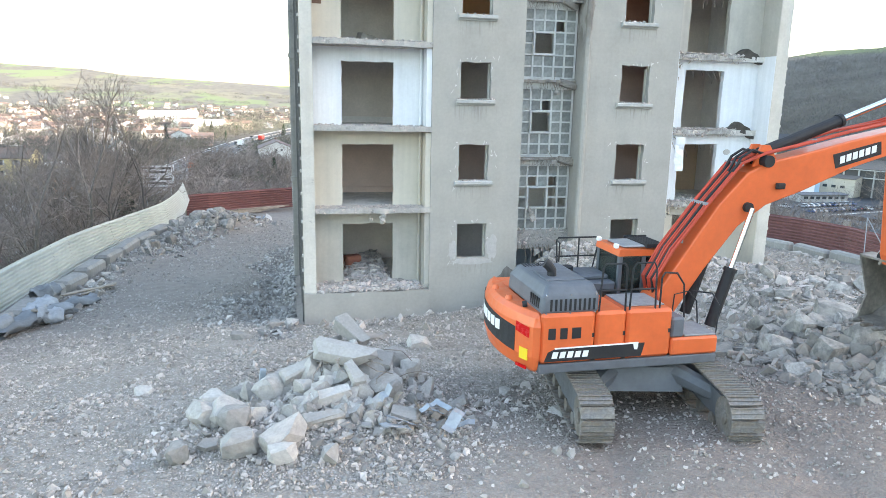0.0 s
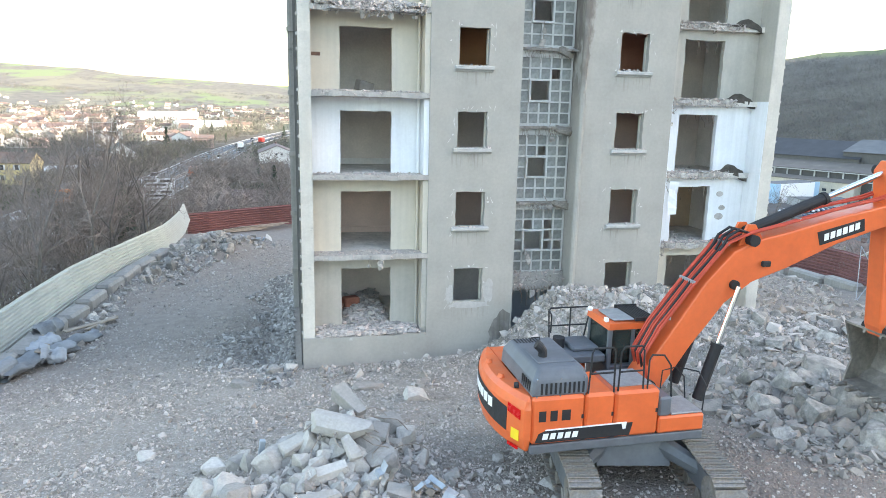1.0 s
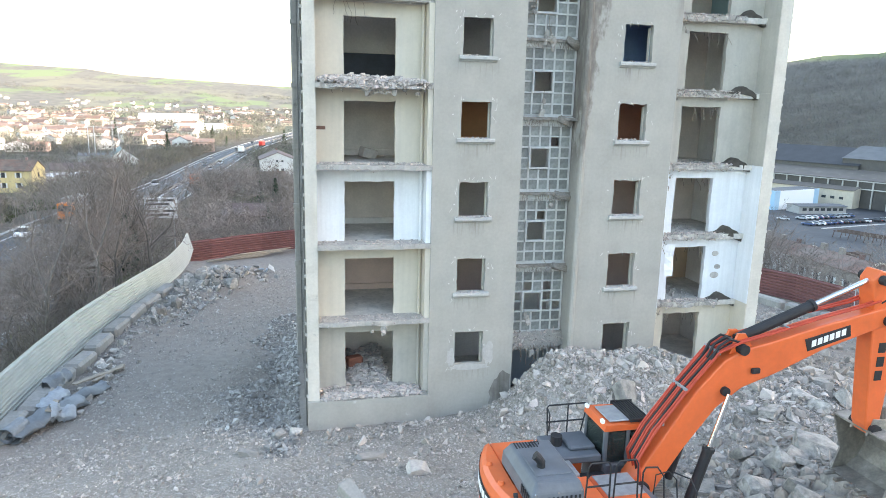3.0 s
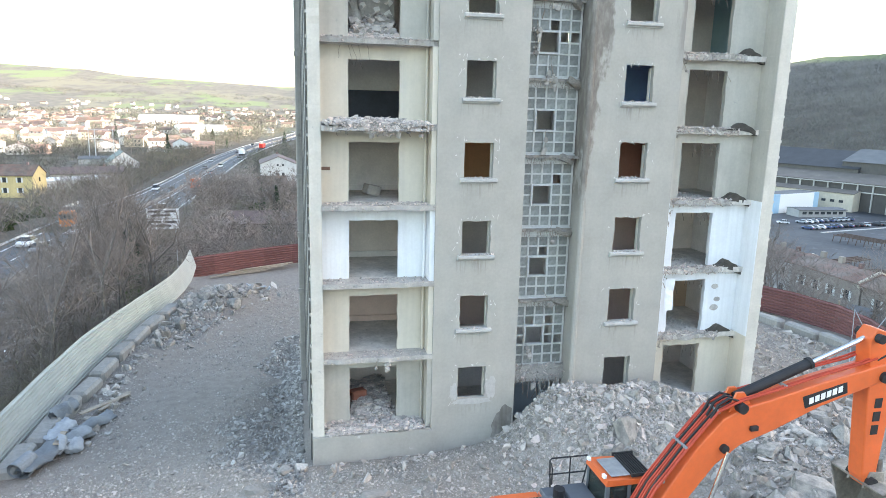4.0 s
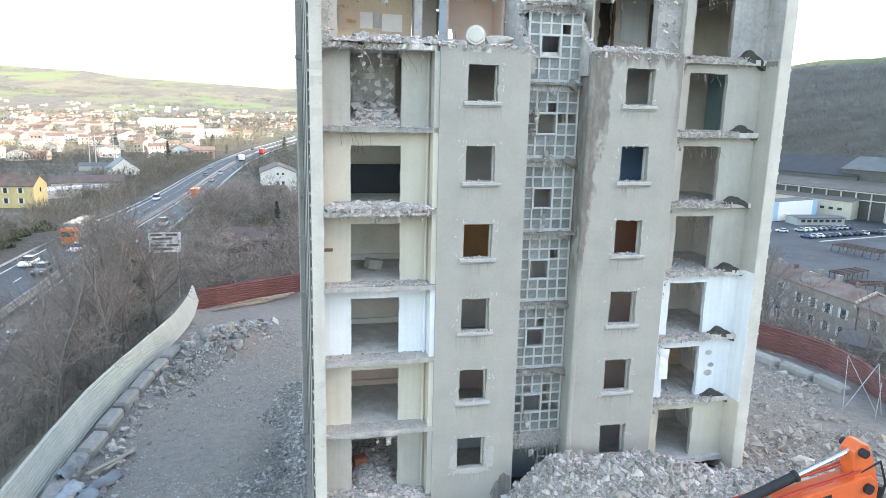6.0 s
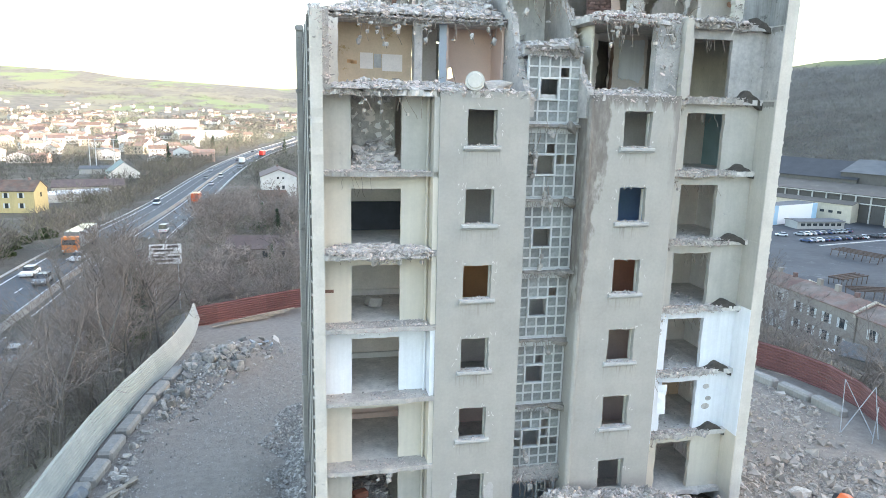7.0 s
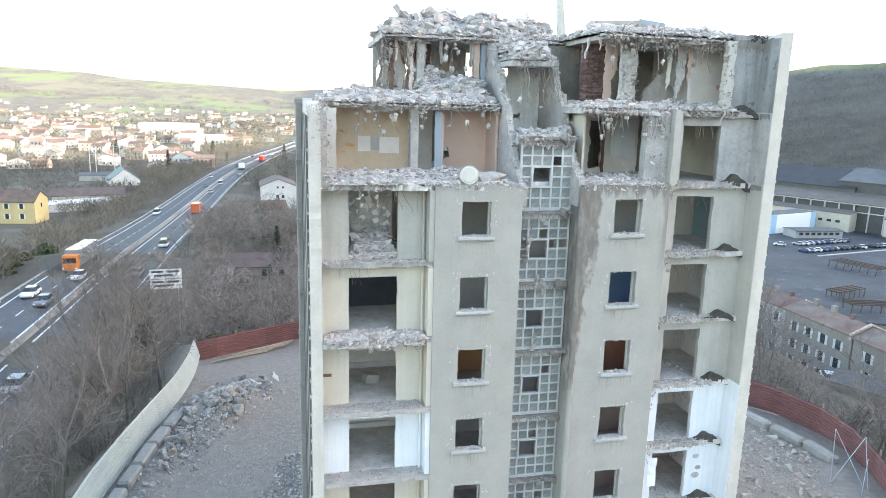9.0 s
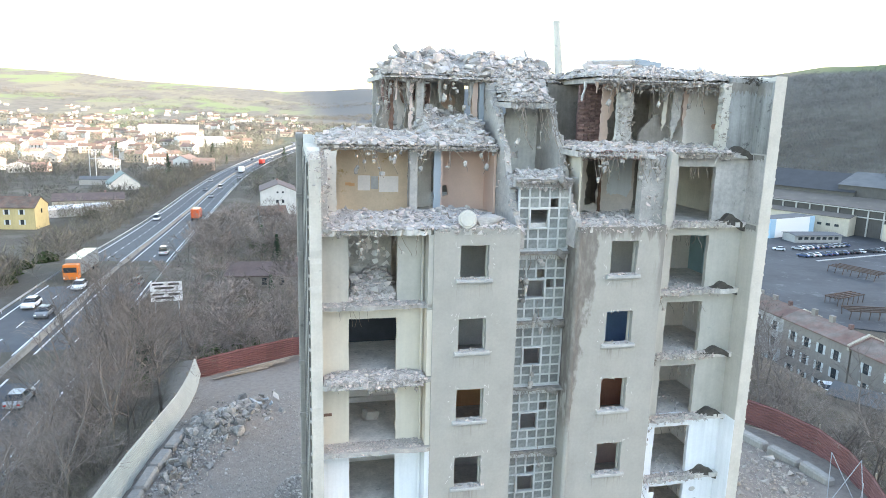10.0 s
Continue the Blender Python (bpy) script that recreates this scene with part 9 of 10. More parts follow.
M_PL = [plaster("white_house_plaster", (0.62, 0.61, 0.585)), plaster("cream_house_plaster", (0.52, 0.46, 0.37)), plaster("yellow_house_plaster", (0.6, 0.48, 0.25)), plaster("pink_house_plaster", (0.58, 0.42, 0.36)), plaster("grey_house_plaster", (0.25, 0.225, 0.2)), plaster("pale_grey_plaster", (0.42, 0.41, 0.39)), plaster("weathered_beige_plaster", (0.25, 0.222, 0.195))]
PL_WORDS = ["white", "cream", "yellow", "pinkish", "grey", "pale grey", "weathered beige"]
M_TILE = material("clay_roof_tiles", (0.215, 0.132, 0.102), 0.85, vary=0.25, scale=0.5, fine=5, bump=0.5, bump_size=6, each=0.35, tint=(0.19, 0.15, 0.125))
M_TILEDARK = material("brown_roof_tiles", (0.135, 0.098, 0.09), 0.85, vary=0.2, scale=0.5, fine=5, bump=0.5, bump_size=6, each=0.2)
M_WINDOW = material("dark_window_glass", (0.045, 0.05, 0.055), 0.2, vary=0.2, scale=2, bump=0, spec=0.6)
M_SHUTTER = material("pale_shutter_paint", (0.6, 0.62, 0.6), 0.7, vary=0.06, scale=2, bump=0)


def house(m, w, d, h, rise, wall, roof, windows=(), label="", name="house", ridge="x", chimney=True, shutters=False, eaves=0.35):
    """A gabled house; windows: (face, along, z, width, height)."""
    t = thing(name, label, "house" if name == "house" else "building", at=m)
    f = Mesh()
    if ridge == "x":
        prof = [(-d / 2, -3.0), (d / 2, -3.0), (d / 2, h), (0, h + rise), (-d / 2, h)]
        f.add([(-w / 2, y, z) for y, z in prof] + [(w / 2, y, z) for y, z in prof], [(0, 1, 2, 3, 4), (9, 8, 7, 6, 5)] + [(i, i + 5, (i + 1) % 5 + 5, (i + 1) % 5) for i in range(5)])
    else:
        prof = [(-w / 2, -3.0), (w / 2, -3.0), (w / 2, h), (0, h + rise), (-w / 2, h)]
        f.add([(x, -d / 2, z) for x, z in prof] + [(x, d / 2, z) for x, z in prof], [(0, 1, 2, 3, 4), (9, 8, 7, 6, 5)] + [(i, i + 5, (i + 1) % 5 + 5, (i + 1) % 5) for i in range(5)])
    part("wall", f, wall, t)
    for s in (-1, 1):
        f = Mesh()
        half = (d if ridge == "x" else w) / 2
        k = rise / half
        o = half + eaves
        lo, hi = (s * o, h - eaves * k + 0.03), (0, h + rise + 0.03)
        e = (w if ridge == "x" else d) / 2 + 0.25
        sec = [lo, hi, (hi[0], hi[1] + 0.18), (lo[0], lo[1] + 0.18)]
        if ridge == "x":
            a, b = [(-e, y, z) for y, z in sec], [(e, y, z) for y, z in sec]
        else:
            a, b = [(y, -e, z) for y, z in sec], [(y, e, z) for y, z in sec]
        f.add(a + b, [(0, 1, 2, 3), (7, 6, 5, 4)] + [(i, i + 4, (i + 1) % 4 + 4, (i + 1) % 4) for i in range(4)])
        part("roof", f, roof, t)
    if chimney:
        f = Mesh()
        if ridge == "x":
            f.box(w * 0.22, w * 0.22 + 0.6, -0.3, 0.3, h + rise * 0.5, h + rise + 0.9, b=0.04)
        else:
            f.box(-0.3, 0.3, d * 0.22, d * 0.22 + 0.6, h + rise * 0.5, h + rise + 0.9, b=0.04)
        part("chimney", f, M_DARKBRICK, t)
    for face, u, z, ww, hh in windows:
        f = Mesh()
        if face == "front":
            f.box(u - ww / 2, u + ww / 2, -d / 2 - 0.03, -d / 2 + 0.05, z, z + hh)
        elif face == "left":
            f.box(-w / 2 - 0.03, -w / 2 + 0.05, u - ww / 2, u + ww / 2, z, z + hh)
        else:
            f.box(w / 2 - 0.05, w / 2 + 0.03, u - ww / 2, u + ww / 2, z, z + hh)
        win = part("window", f, M_WINDOW, t)
        if shutters and face == "front":
            for s in (-1, 1):
                f = Mesh()
                c = u + s * (ww / 2 + 0.24)
                f.box(c - 0.22, c + 0.22, -d / 2 - 0.07, -d / 2 - 0.035, z, z + hh)
                part("shutter", f, M_SHUTTER, win)
    return t


def grid_windows(face, span, n, rows, z0, dz=2.7, ww=0.9, hh=1.3):
    return [(face, -span / 2 + span * (i + 0.5) / n, z0 + dz * j, ww, hh) for i in range(n) for j in range(rows)]


# known houses
house(pose(-87.2, 208.3, -17.0, 0, 0, -4), 11.6, 9.8, 6.2, 2.7, M_PL[2], M_TILE, grid_windows("front", 8.4, 2, 2, 1.0, 3.1, 1.0, 1.5) + grid_windows("right", 5, 1, 1, 4.0), "yellow plastered house with a red clay tile roof", shutters=True)
house(pose(-10.9, 243, -19.6, 0, 0, 3), 12.8, 18, 9.9, 2.6, M_PL[0], M_TILEDARK, [("front", -0.4, 5.6, 0.9, 1.2), ("front", 1.6, 5.6, 0.9, 1.2), ("front", -0.3, 9.2, 0.7, 0.7), ("front", 1.6, 9.2, 0.7, 0.7)] + grid_windows("left", 10, 4, 3, 1.0), "tall white gabled house with a brown tile roof", ridge="y")
house(pose(-12.2, 208, -17.3, 0, 0, 10), 8.6, 8.6, 3.7, 2.2, M_PL[5], M_TILE, grid_windows("front", 5, 2, 1, 0.9), "low annex with a red tile roof")
house(pose(-9.1, 104, -10.9, 0, 0, -3), 16.6, 8, 2.4, 1.6, M_PL[4], M_TILEDARK, grid_windows("front", 12, 4, 1, 0.7), "long low building with a brownish red tile roof", name="outbuilding")
house(pose(-80.6, 257, -18.9, 0, 0, 12), 24, 13, 3.8, 2.0, M_PL[1], M_TILEDARK, grid_windows("front", 18, 4, 1, 0.9), "low cream house with a brown roof")
M_WHITEROOF = material("white_sheet_roof", (0.72, 0.74, 0.75), 0.6, vary=0.08, scale=0.4, bump=0.1)
M_GREYROOF = material("grey_fibre_roof", (0.12, 0.125, 0.13), 0.8, vary=0.14, scale=0.25, fine=2, bump=0.2, bump_size=3)
M_BROWNROOF = material("rusty_beige_roof", (0.135, 0.118, 0.105), 0.85, vary=0.14, scale=0.15, fine=1.5, bump=0.2, bump_size=3, stain=(0.17, 0.145, 0.12), stain_at=0.58)
M_DARKROOF = material("dark_slate_sheet_roof", (0.052, 0.054, 0.06), 0.8, vary=0.14, scale=0.2, fine=1.5, bump=0.2, bump_size=3)
house(pose(-80, 236, -18.4, 0, 0, 30), 22, 7, 3.0, 0.8, M_PL[0], M_WHITEROOF, (), "low shed with a white sheet roof", name="shed", chimney=False)
M_GREENROOF = material("pale_green_sheet_roof", (0.17, 0.215, 0.20), 0.7, vary=0.12, scale=0.4, bump=0.1, streak=0.1)
house(pose(-85.0, 331, -20.4, 0, 0, 18), 13.5, 16, 3.0, 5.2, M_PL[0], M_GREENROOF, grid_windows("front", 9, 2, 1, 0.9), "workshop with a steep pale green sheet roof", name="workshop", ridge="y", chimney=False)
house(pose(-101, 349, -20.6, 0, 0, 6), 15, 8, 3.2, 1.2, M_PL[5], M_GREYROOF, (), "low pale annex beside the workshop", name="outbuilding", chimney=False)
house(pose(-90.5, 261, -19.2, 0, 0, 10), 7.5, 7, 2.4, 1.5, M_PL[4], M_TILEDARK, (), "small dark shed with a brown tile roof", name="shed", chimney=False)
house(pose(-150, 880, -21.4, 0, 0, 4), 66, 40, 13, 1.5, M_PL[0], M_WHITEROOF, grid_windows("front", 44, 8, 1, 2), "large white hall beside the motorway", name="hall", chimney=False)
house(pose(-92, 690, -21.4, 0, 0, 20), 44, 24, 8, 1.5, M_PL[0], M_WHITEROOF, grid_windows("front", 30, 6, 1, 2), "large pale hall beside the motorway", name="hall", chimney=False)
for x, y, w, d, h, rise, turn, col, roof, rows, ridge in (
        (-59.6, 434, 13, 9, 6.0, 2.0, 8, 3, M_TILE, 2, "x"), (-71.5, 442, 10, 16, 6.6, 2.6, -14, 0, M_TILEDARK, 2, "y"), (-79.5, 445, 8, 9, 6.0, 1.8, 6, 3, M_TILE, 2, "x"),
        (-101.4, 533, 10, 10, 5.8, 2.2, 20, 0, M_TILE, 2, "y"), (-85.5, 425, 11, 8, 3.2, 1.8, 5, 0, M_TILE, 1, "y"), (-111.6, 495, 13, 9, 6.0, 2.0, -12, 1, M_TILE, 2, "x"),
        (-207, 622, 29, 12, 4.2, 3.4, 6, 0, M_TILE, 1, "x"), (-161, 421, 12, 9, 4.2, 2.2, 14, 0, M_TILEDARK, 1, "y"), (-150, 424, 9, 9, 3.4, 2.0, 0, 3, M_TILE, 1, "x"),
        (-238, 870, 27, 13, 7.0, 3.0, 0, 1, M_TILE, 2, "x"), (-143, 619, 19, 11, 6.0, 3.0, 24, 0, M_TILE, 2, "y"), (-127, 600, 12, 10, 5.4, 2.4, 4, 1, M_TILE, 2, "x"),
        (-243, 646, 16, 10, 5.0, 2.4, -8, 1, M_TILE, 1, "x"), (-121, 520, 10, 9, 5.0, 2.0, 70, 0, M_TILE, 2, "x"), (-93, 470, 12, 9, 5.4, 2.0, 14, 0, M_TILE, 2, "x")):
    o = house(pose(x, y, gz(x, y) + 0.1, 0, 0, turn), w, d, h, rise, M_PL[col], roof, grid_windows("front", w * 0.8, max(2, round(w / 3.4)), rows, 0.9) + grid_windows("right", d * 0.7, 2, rows, 0.9), "%s house with a tile roof beside the motorway" % PL_WORDS[col], ridge=ridge)
    tagged(o, group="roadside houses")
# terrace by the works
M_TERRACE = material("terrace_roof_tiles", (0.205, 0.118, 0.098), 0.85, vary=0.25, scale=0.5, fine=5, bump=0.6, bump_size=6, each=0.15, tint=(0.19, 0.15, 0.13))
for i, (cy, col, h) in enumerate(((78.6, 5, 9.5), (64.3, 6, 9.9), (49.9, 6, 9.7), (35.6, 6, 9.9))):
    row = house(pose(77.6 + (0.9 if i == 0 else 0.0), cy, -21.0, 0, 0, -90), 14.1, 6.4, h, 1.25, M_PL[col], M_TERRACE, grid_windows("front", 12.4, 4 if i % 2 else 3, 3, 1.2, 2.85, 1.0, 1.5), "%s plastered terraced house with shutters and a tile roof" % PL_WORDS[col], shutters=True)
    f = Mesh()
    f.prism([(-3.5, h - 0.6), (-3.5, h + 0.3), (0, h + 1.75), (3.5, h + 0.3), (3.5, h - 0.6)], 0, 0.4)
    o = part("party_wall", f, M_PL[1], row, "pale party wall standing above the tiles")
    o.matrix_basis = pose(7.1, 0, 0, 0, 0, 90)
    for u in (-4.6, -0.8):
        f = Mesh()
        f.box(u, u + 0.9, -0.35, 0.25, h + 0.8, h + 2.2 + 0.2 * (i % 2), b=0.04)
        part("chimney", f, M_PL[6], row)
house(pose(58, 38, gz(58, 38), 0, 0, -60), 6, 4, 1.8, 0.9, M_PL[4], M_GREYROOF, (), "small shed with a pale grey sheet roof", name="shed", chimney=False)
# works: halls and a white and blue box building
def hall(m, w, d, h, rise, wall, roof, label, nwin=0):
    house(m, w, d, h, rise, wall, roof, grid_windows("front", w * 0.9, nwin, 1, h * 0.5, 2.7, 1.8, 1.1) if nwin else (), label, name="industrial_hall", chimney=False, eaves=0.6)
M_DARKWALL = plaster("near_black_hall_wall", (0.10, 0.095, 0.09))
M_BOXBLUE = paint("pale_blue_cladding", (0.35, 0.55, 0.7))
LOW = -28.5
box = thing("box_building", "white flat roofed box building with pale blue end panels", "building", at=pose(203, 225, LOW, 0, 0, 16))
f = Mesh()
f.box(-14.5, 14.5, 0, 9, -1, 8.4, b=0.05)
part("wall", f, paint("bright_white_cladding", (0.86, 0.88, 0.89)), box)
f = Mesh()
f.box(-14.2, 14.2, 0.3, 8.7, 8.4, 8.55)
part("roof", f, M_GREYROOF, box)
for x in (-14.6, 11.4):
    f = Mesh()
    f.box(x, x + 3.2, -0.12, 9.1, -1, 8.5, b=0.03)
    part("corner_panel", f, M_BOXBLUE, box, "pale blue cladding")
hall(pose(204, 214.5, LOW, 0, 0, -4), 21, 8, 3.4, 0.35, M_PL[5], M_GREYROOF, "low canopy building with a grey sheet roof", 7)
hall(pose(220, 251, LOW, 0, 0, -64), 60, 12, 8.3, 1.0, M_PL[1], M_BROWNROOF, "long cream workshop with a beige roof", 15)
# solid near-black wall: the shaded inside of the open front, put into colour
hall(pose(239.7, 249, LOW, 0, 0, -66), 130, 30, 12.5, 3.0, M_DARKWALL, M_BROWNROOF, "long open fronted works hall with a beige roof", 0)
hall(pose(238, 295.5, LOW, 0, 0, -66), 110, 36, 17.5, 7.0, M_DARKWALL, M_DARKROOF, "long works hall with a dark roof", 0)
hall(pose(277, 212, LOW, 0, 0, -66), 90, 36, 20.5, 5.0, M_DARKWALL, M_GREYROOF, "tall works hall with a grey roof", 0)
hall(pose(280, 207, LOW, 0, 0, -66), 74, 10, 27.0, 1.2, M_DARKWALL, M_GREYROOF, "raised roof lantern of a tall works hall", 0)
hall(pose(246, 203, LOW, 0, 0, -14), 24, 12, 7.5, 0.4, M_PL[1], M_GREYROOF, "cream office block in the works yard", 6)
# posts and rail along the open front of the long hall
for i in range(21):
    f = Mesh()
    f.box(-0.3, 0.3, -0.5, 0.0, -0.5, 12.2)
    o = part("hall_post", f, M_PL[5])
    o.matrix_basis = pose(239.7, 249, LOW, 0, 0, -66) @ pose(-62 + 6.2 * i, -15.1, 0)
    tagged(o, "pale post along the open front of a works hall", "post", "hall posts")
for z in (8.6, 11.9):
    f = Mesh()
    f.box(-63, 63, -0.45, 0.0, z, z + 0.4)
    o = part("hall_rail", f, M_PL[5])
    o.matrix_basis = pose(239.7, 249, LOW, 0, 0, -66) @ pose(0, -15.62, 0)
    tagged(o, "pale rail along the open front of a works hall", "rail", "hall rails")
# dark yard
f = Mesh()
yard = [(108, 122), (167, 86), (313, 169), (248, 243), (160, 223)]
f.poly([(x, y, -28.0) for x, y in yard])
f.poly([(x, y, -29.2) for x, y in yard][::-1])
for (xa, ya), (xb, yb) in zip(yard, yard[1:] + yard[:1]):
    f.poly([(xa, ya, -28.0), (xb, yb, -28.0), (xb, yb, -29.2), (xa, ya, -29.2)])
tagged(part("yard", f, material("dark_yard_asphalt", (0.055, 0.058, 0.065), 0.75, vary=0.3, scale=0.08, fine=0.5, bump=0.1, stain=(0.1, 0.105, 0.11), stain_at=0.58)), "dark stained asphalt works yard", "yard", "", "structure")
f = Mesh()
f.box(-19, 19, -0.5, 0.5, -0.1, 0.16)
o = part("yard_kerb", f, M_PL[5])
o.matrix_basis = pose(195, 182.8, -28.0, 0, 0, 11)
tagged(o, "pale concrete kerb between car park and yard", "kerb", "", "structure")
r = random.Random(77)
for row, (x0, y0, x1, y1, n) in enumerate(((184, 198.3, 209, 202.7, 10), (176.5, 186.2, 216, 192, 15))):
    for i in range(n):
        if r.random() < 0.07:
            continue
        t = i / (n - 1)
        car(r.choice((0, 0, 0, 1, 1, 1, 2, 4, 3)), pose(x0 + (x1 - x0) * t, y0 + (y1 - y0) * t, -27.98, 0, 0, 122 + r.uniform(-3, 3)))
car(0, pose(175.5, 198, -27.98, 0, 0, 150))
car(0, pose(71.0, 57.0, gz(71.0, 57.0), 0, 0, 60))
M_RUST = material("rusty_steel", (0.12, 0.085, 0.07), 0.85, 0.2, vary=0.2, scale=2, bump=0.2)
for cx, cy, turn, long, deep, n in ((173.0, 158.0, -72, 15.0, 6.5, 7), (143.0, 130.5, 14, 11.0, 4.0, 6), (138.5, 117.0, -16, 12.0, 5.0, 6)):
    rack = thing("steel_rack", "rusty steel trestle rack in the yard", "steel rack", "steel racks", at=pose(cx, cy, -28.0, 0, 0, turn))
    for i in range(n):
        x = -long / 2 + long * i / (n - 1)
        f = Mesh()
        f.path([(x - 0.3, -deep / 2, 0), (x, -deep / 2 + 0.1, 2.0), (x, deep / 2 - 0.1, 2.0), (x + 0.3, deep / 2, 0)], 0.13, 4)
        part("trestle", f, M_RUST, rack)
    for k in range(4):
        y = -deep / 2 + 0.2 + (deep - 0.4) * k / 3
        f = Mesh()
        f.box(-long / 2 - 0.3, long / 2 + 0.3, y - 0.14, y + 0.14, 2.05, 2.35)
        part("beam", f, M_RUST, rack)
# the town up the valley
protos = []
r = random.Random(5)
for i in range(9):
    w, d, h = r.uniform(8, 14), r.uniform(8, 11), r.uniform(3.2, 6.5)
    ci = (0, 1, 0, 3, 5, 1, 0, 1, 0)[i]
    protos.append(house(pose(-290 - 18 * i, 560 + 13 * i, -20.9, 0, 0, 20 * i), w, d, h, r.uniform(1.6, 2.4), M_PL[ci], M_TILE if i % 3 else M_TILEDARK, grid_windows("front", w * 0.8, 3, 2 if h > 4.5 else 1, 0.9) + grid_windows("left", d * 0.7, 2, 1, 0.9),
                        "%s village house with a tile roof in the valley" % PL_WORDS[ci]))
    tagged(protos[-1], group="village houses")
far_protos = []
for i in range(6):
    w, d, h = r.uniform(9, 16), r.uniform(8, 11), r.uniform(3.2, 6.5)
    ci = (0, 1, 3, 0, 1, 5)[i]
    far_protos.append(house(pose(-330 - 21 * i, 1120 + 15 * i, float(gz(-330 - 21 * i, 1120 + 15 * i)), 0, 0, 25 * i), w, d, h, r.uniform(1.8, 2.6), M_PL[ci], M_TILE if i % 3 else M_TILEDARK, grid_windows("front", w * 0.8, 2, 1, 0.9, 2.7, 1.2, 1.4), "%s far village house with a tile roof" % PL_WORDS[ci], chimney=False))
    tagged(far_protos[-1], group="village houses")
taken = [(-87, 208), (-11, 243), (-12, 208), (-80, 257), (-80, 236), (-85, 331), (-101, 349), (-150, 880), (-92, 690), (-9, 104), (-100, 363), (-90, 261)]
taken += [tuple(o.matrix_basis.translation[:2]) for o in scene.objects if o.get("group") == "roadside houses"]
nearby = [(radians(r.uniform(-23.5, -7.5)), 455 + 480 * r.random() ** 0.9) for _ in range(150)]
middle = [(radians(r.uniform(-23.5, 3)), 700 + 500 * r.random()) for _ in range(130)]
beyond = [(radians(r.uniform(-26, 1)), r.uniform(1050, 2300)) for _ in range(190)]
for a, d in nearby + middle + beyond:
    x, y = -6 + math.sin(a) * d, -23 + math.cos(a) * d
    if abs(x - float(road_x(y))) < 22 + (10 if y > 420 else 0) or any(math.hypot(x - u, y - v) < (17 if v < 650 else 22) for u, v in taken):
        continue
    taken.append((x, y))
    copy_thing(r.choice(protos if d < 760 else far_protos), pose(x, y, gz(x, y) + 0.1, 0, 0, r.choice((0, 0, 90, 10, -15, 25, 180, 80)) + r.uniform(-8, 8)))
# substation gantries
gantry = thing("substation_gantry", "grey steel lattice gantry of a substation", "gantry", at=pose(-101.6, 363, -20.4))
for x in (-6, -3, 6, 9):
    f = Mesh()
    f.tube((x, 0, -0.5), (x * 0.97, 0, 17), 0.3, 0.18, 5)
    part("mast", f, M_RAIL, gantry)
for z in (12, 16.5):
    f = Mesh()
    f.tube((-6, 0, z), (9, 0, z), 0.15, 0.15, 5)
    part("crossbeam", f, M_RAIL, gantry)
# ---- bare winter trees and scrub ----
M_BARK = material("grey_brown_bark", (0.16, 0.14, 0.125), 0.95, vary=0.2, scale=3, bump=0.3, each=0.25)
M_TWIG = material("brown_twigs", (0.212, 0.178, 0.158), 0.95, vary=0.2, scale=0.7, bump=0, each=0.3)
M_NEEDLE = material("dark_conifer_green", (0.03, 0.05, 0.025), 0.9, vary=0.3, scale=2, bump=0.2, each=0.25)
M_SHRUB = material("olive_shrub_leaf", (0.06, 0.085, 0.03), 0.9, vary=0.3, scale=2, bump=0.1, each=0.25)


def bare_tree(seed, height, stems=1, fine=6, spread=0.5, thin=0.011):
    """A trunk with limbs and a crown of thin twigs."""
    r = random.Random(seed)
    wood, twigs = Mesh(), Mesh()
    def grow(p, w, length, rad, depth):
        q = p + w * length
        if depth >= 4 or depth >= fine:
            u = w.orthogonal().normalized() * max(rad * 0.9, thin)
            twigs.poly([p - u, p + u, q])
            if depth >= fine:
                return
        else:
            (wood if depth < 2 else twigs).tube(p, q, rad, rad * 0.62, 6 if depth == 0 else (4 if depth < 2 else 3), 0, False)
        n = (4, 4, 3, 3, 3, 3)[min(depth, 5)]
        for i in range(n):
            t = r.uniform(0.45, 1.0) if i else 1.0
            b = p + w * length * t
            d = (w + Vector((r.gauss(0, spread), r.gauss(0, spread), r.gauss(0.08, spread * 0.6)))).normalized()
            grow(b, d, length * r.uniform(0.5, 0.8), max(0.006, rad * (0.5 if i else 0.64)), depth + 1)
    for s in range(stems):
        lean = Vector((r.gauss(0, 0.12 * stems), r.gauss(0, 0.12 * stems), 1)).normalized()
        grow(Vector((r.uniform(-0.3, 0.3) * (stems - 1), r.uniform(-0.3, 0.3) * (stems - 1), -0.3)), lean, height * 0.3, height * 0.0085, 0)
    return wood, twigs


def tree(name, seed, height, label, stems=1, fine=6, spread=0.5, thin=0.011):
    t = thing(name, label, "tree" if name == "bare_tree" else "shrub")
    wood, twigs = bare_tree(seed, height, stems, fine, spread, thin)
    part("trunk", wood, M_BARK, t, fix=False)
    part("crown", twigs, M_TWIG, t, fix=False)
    return t


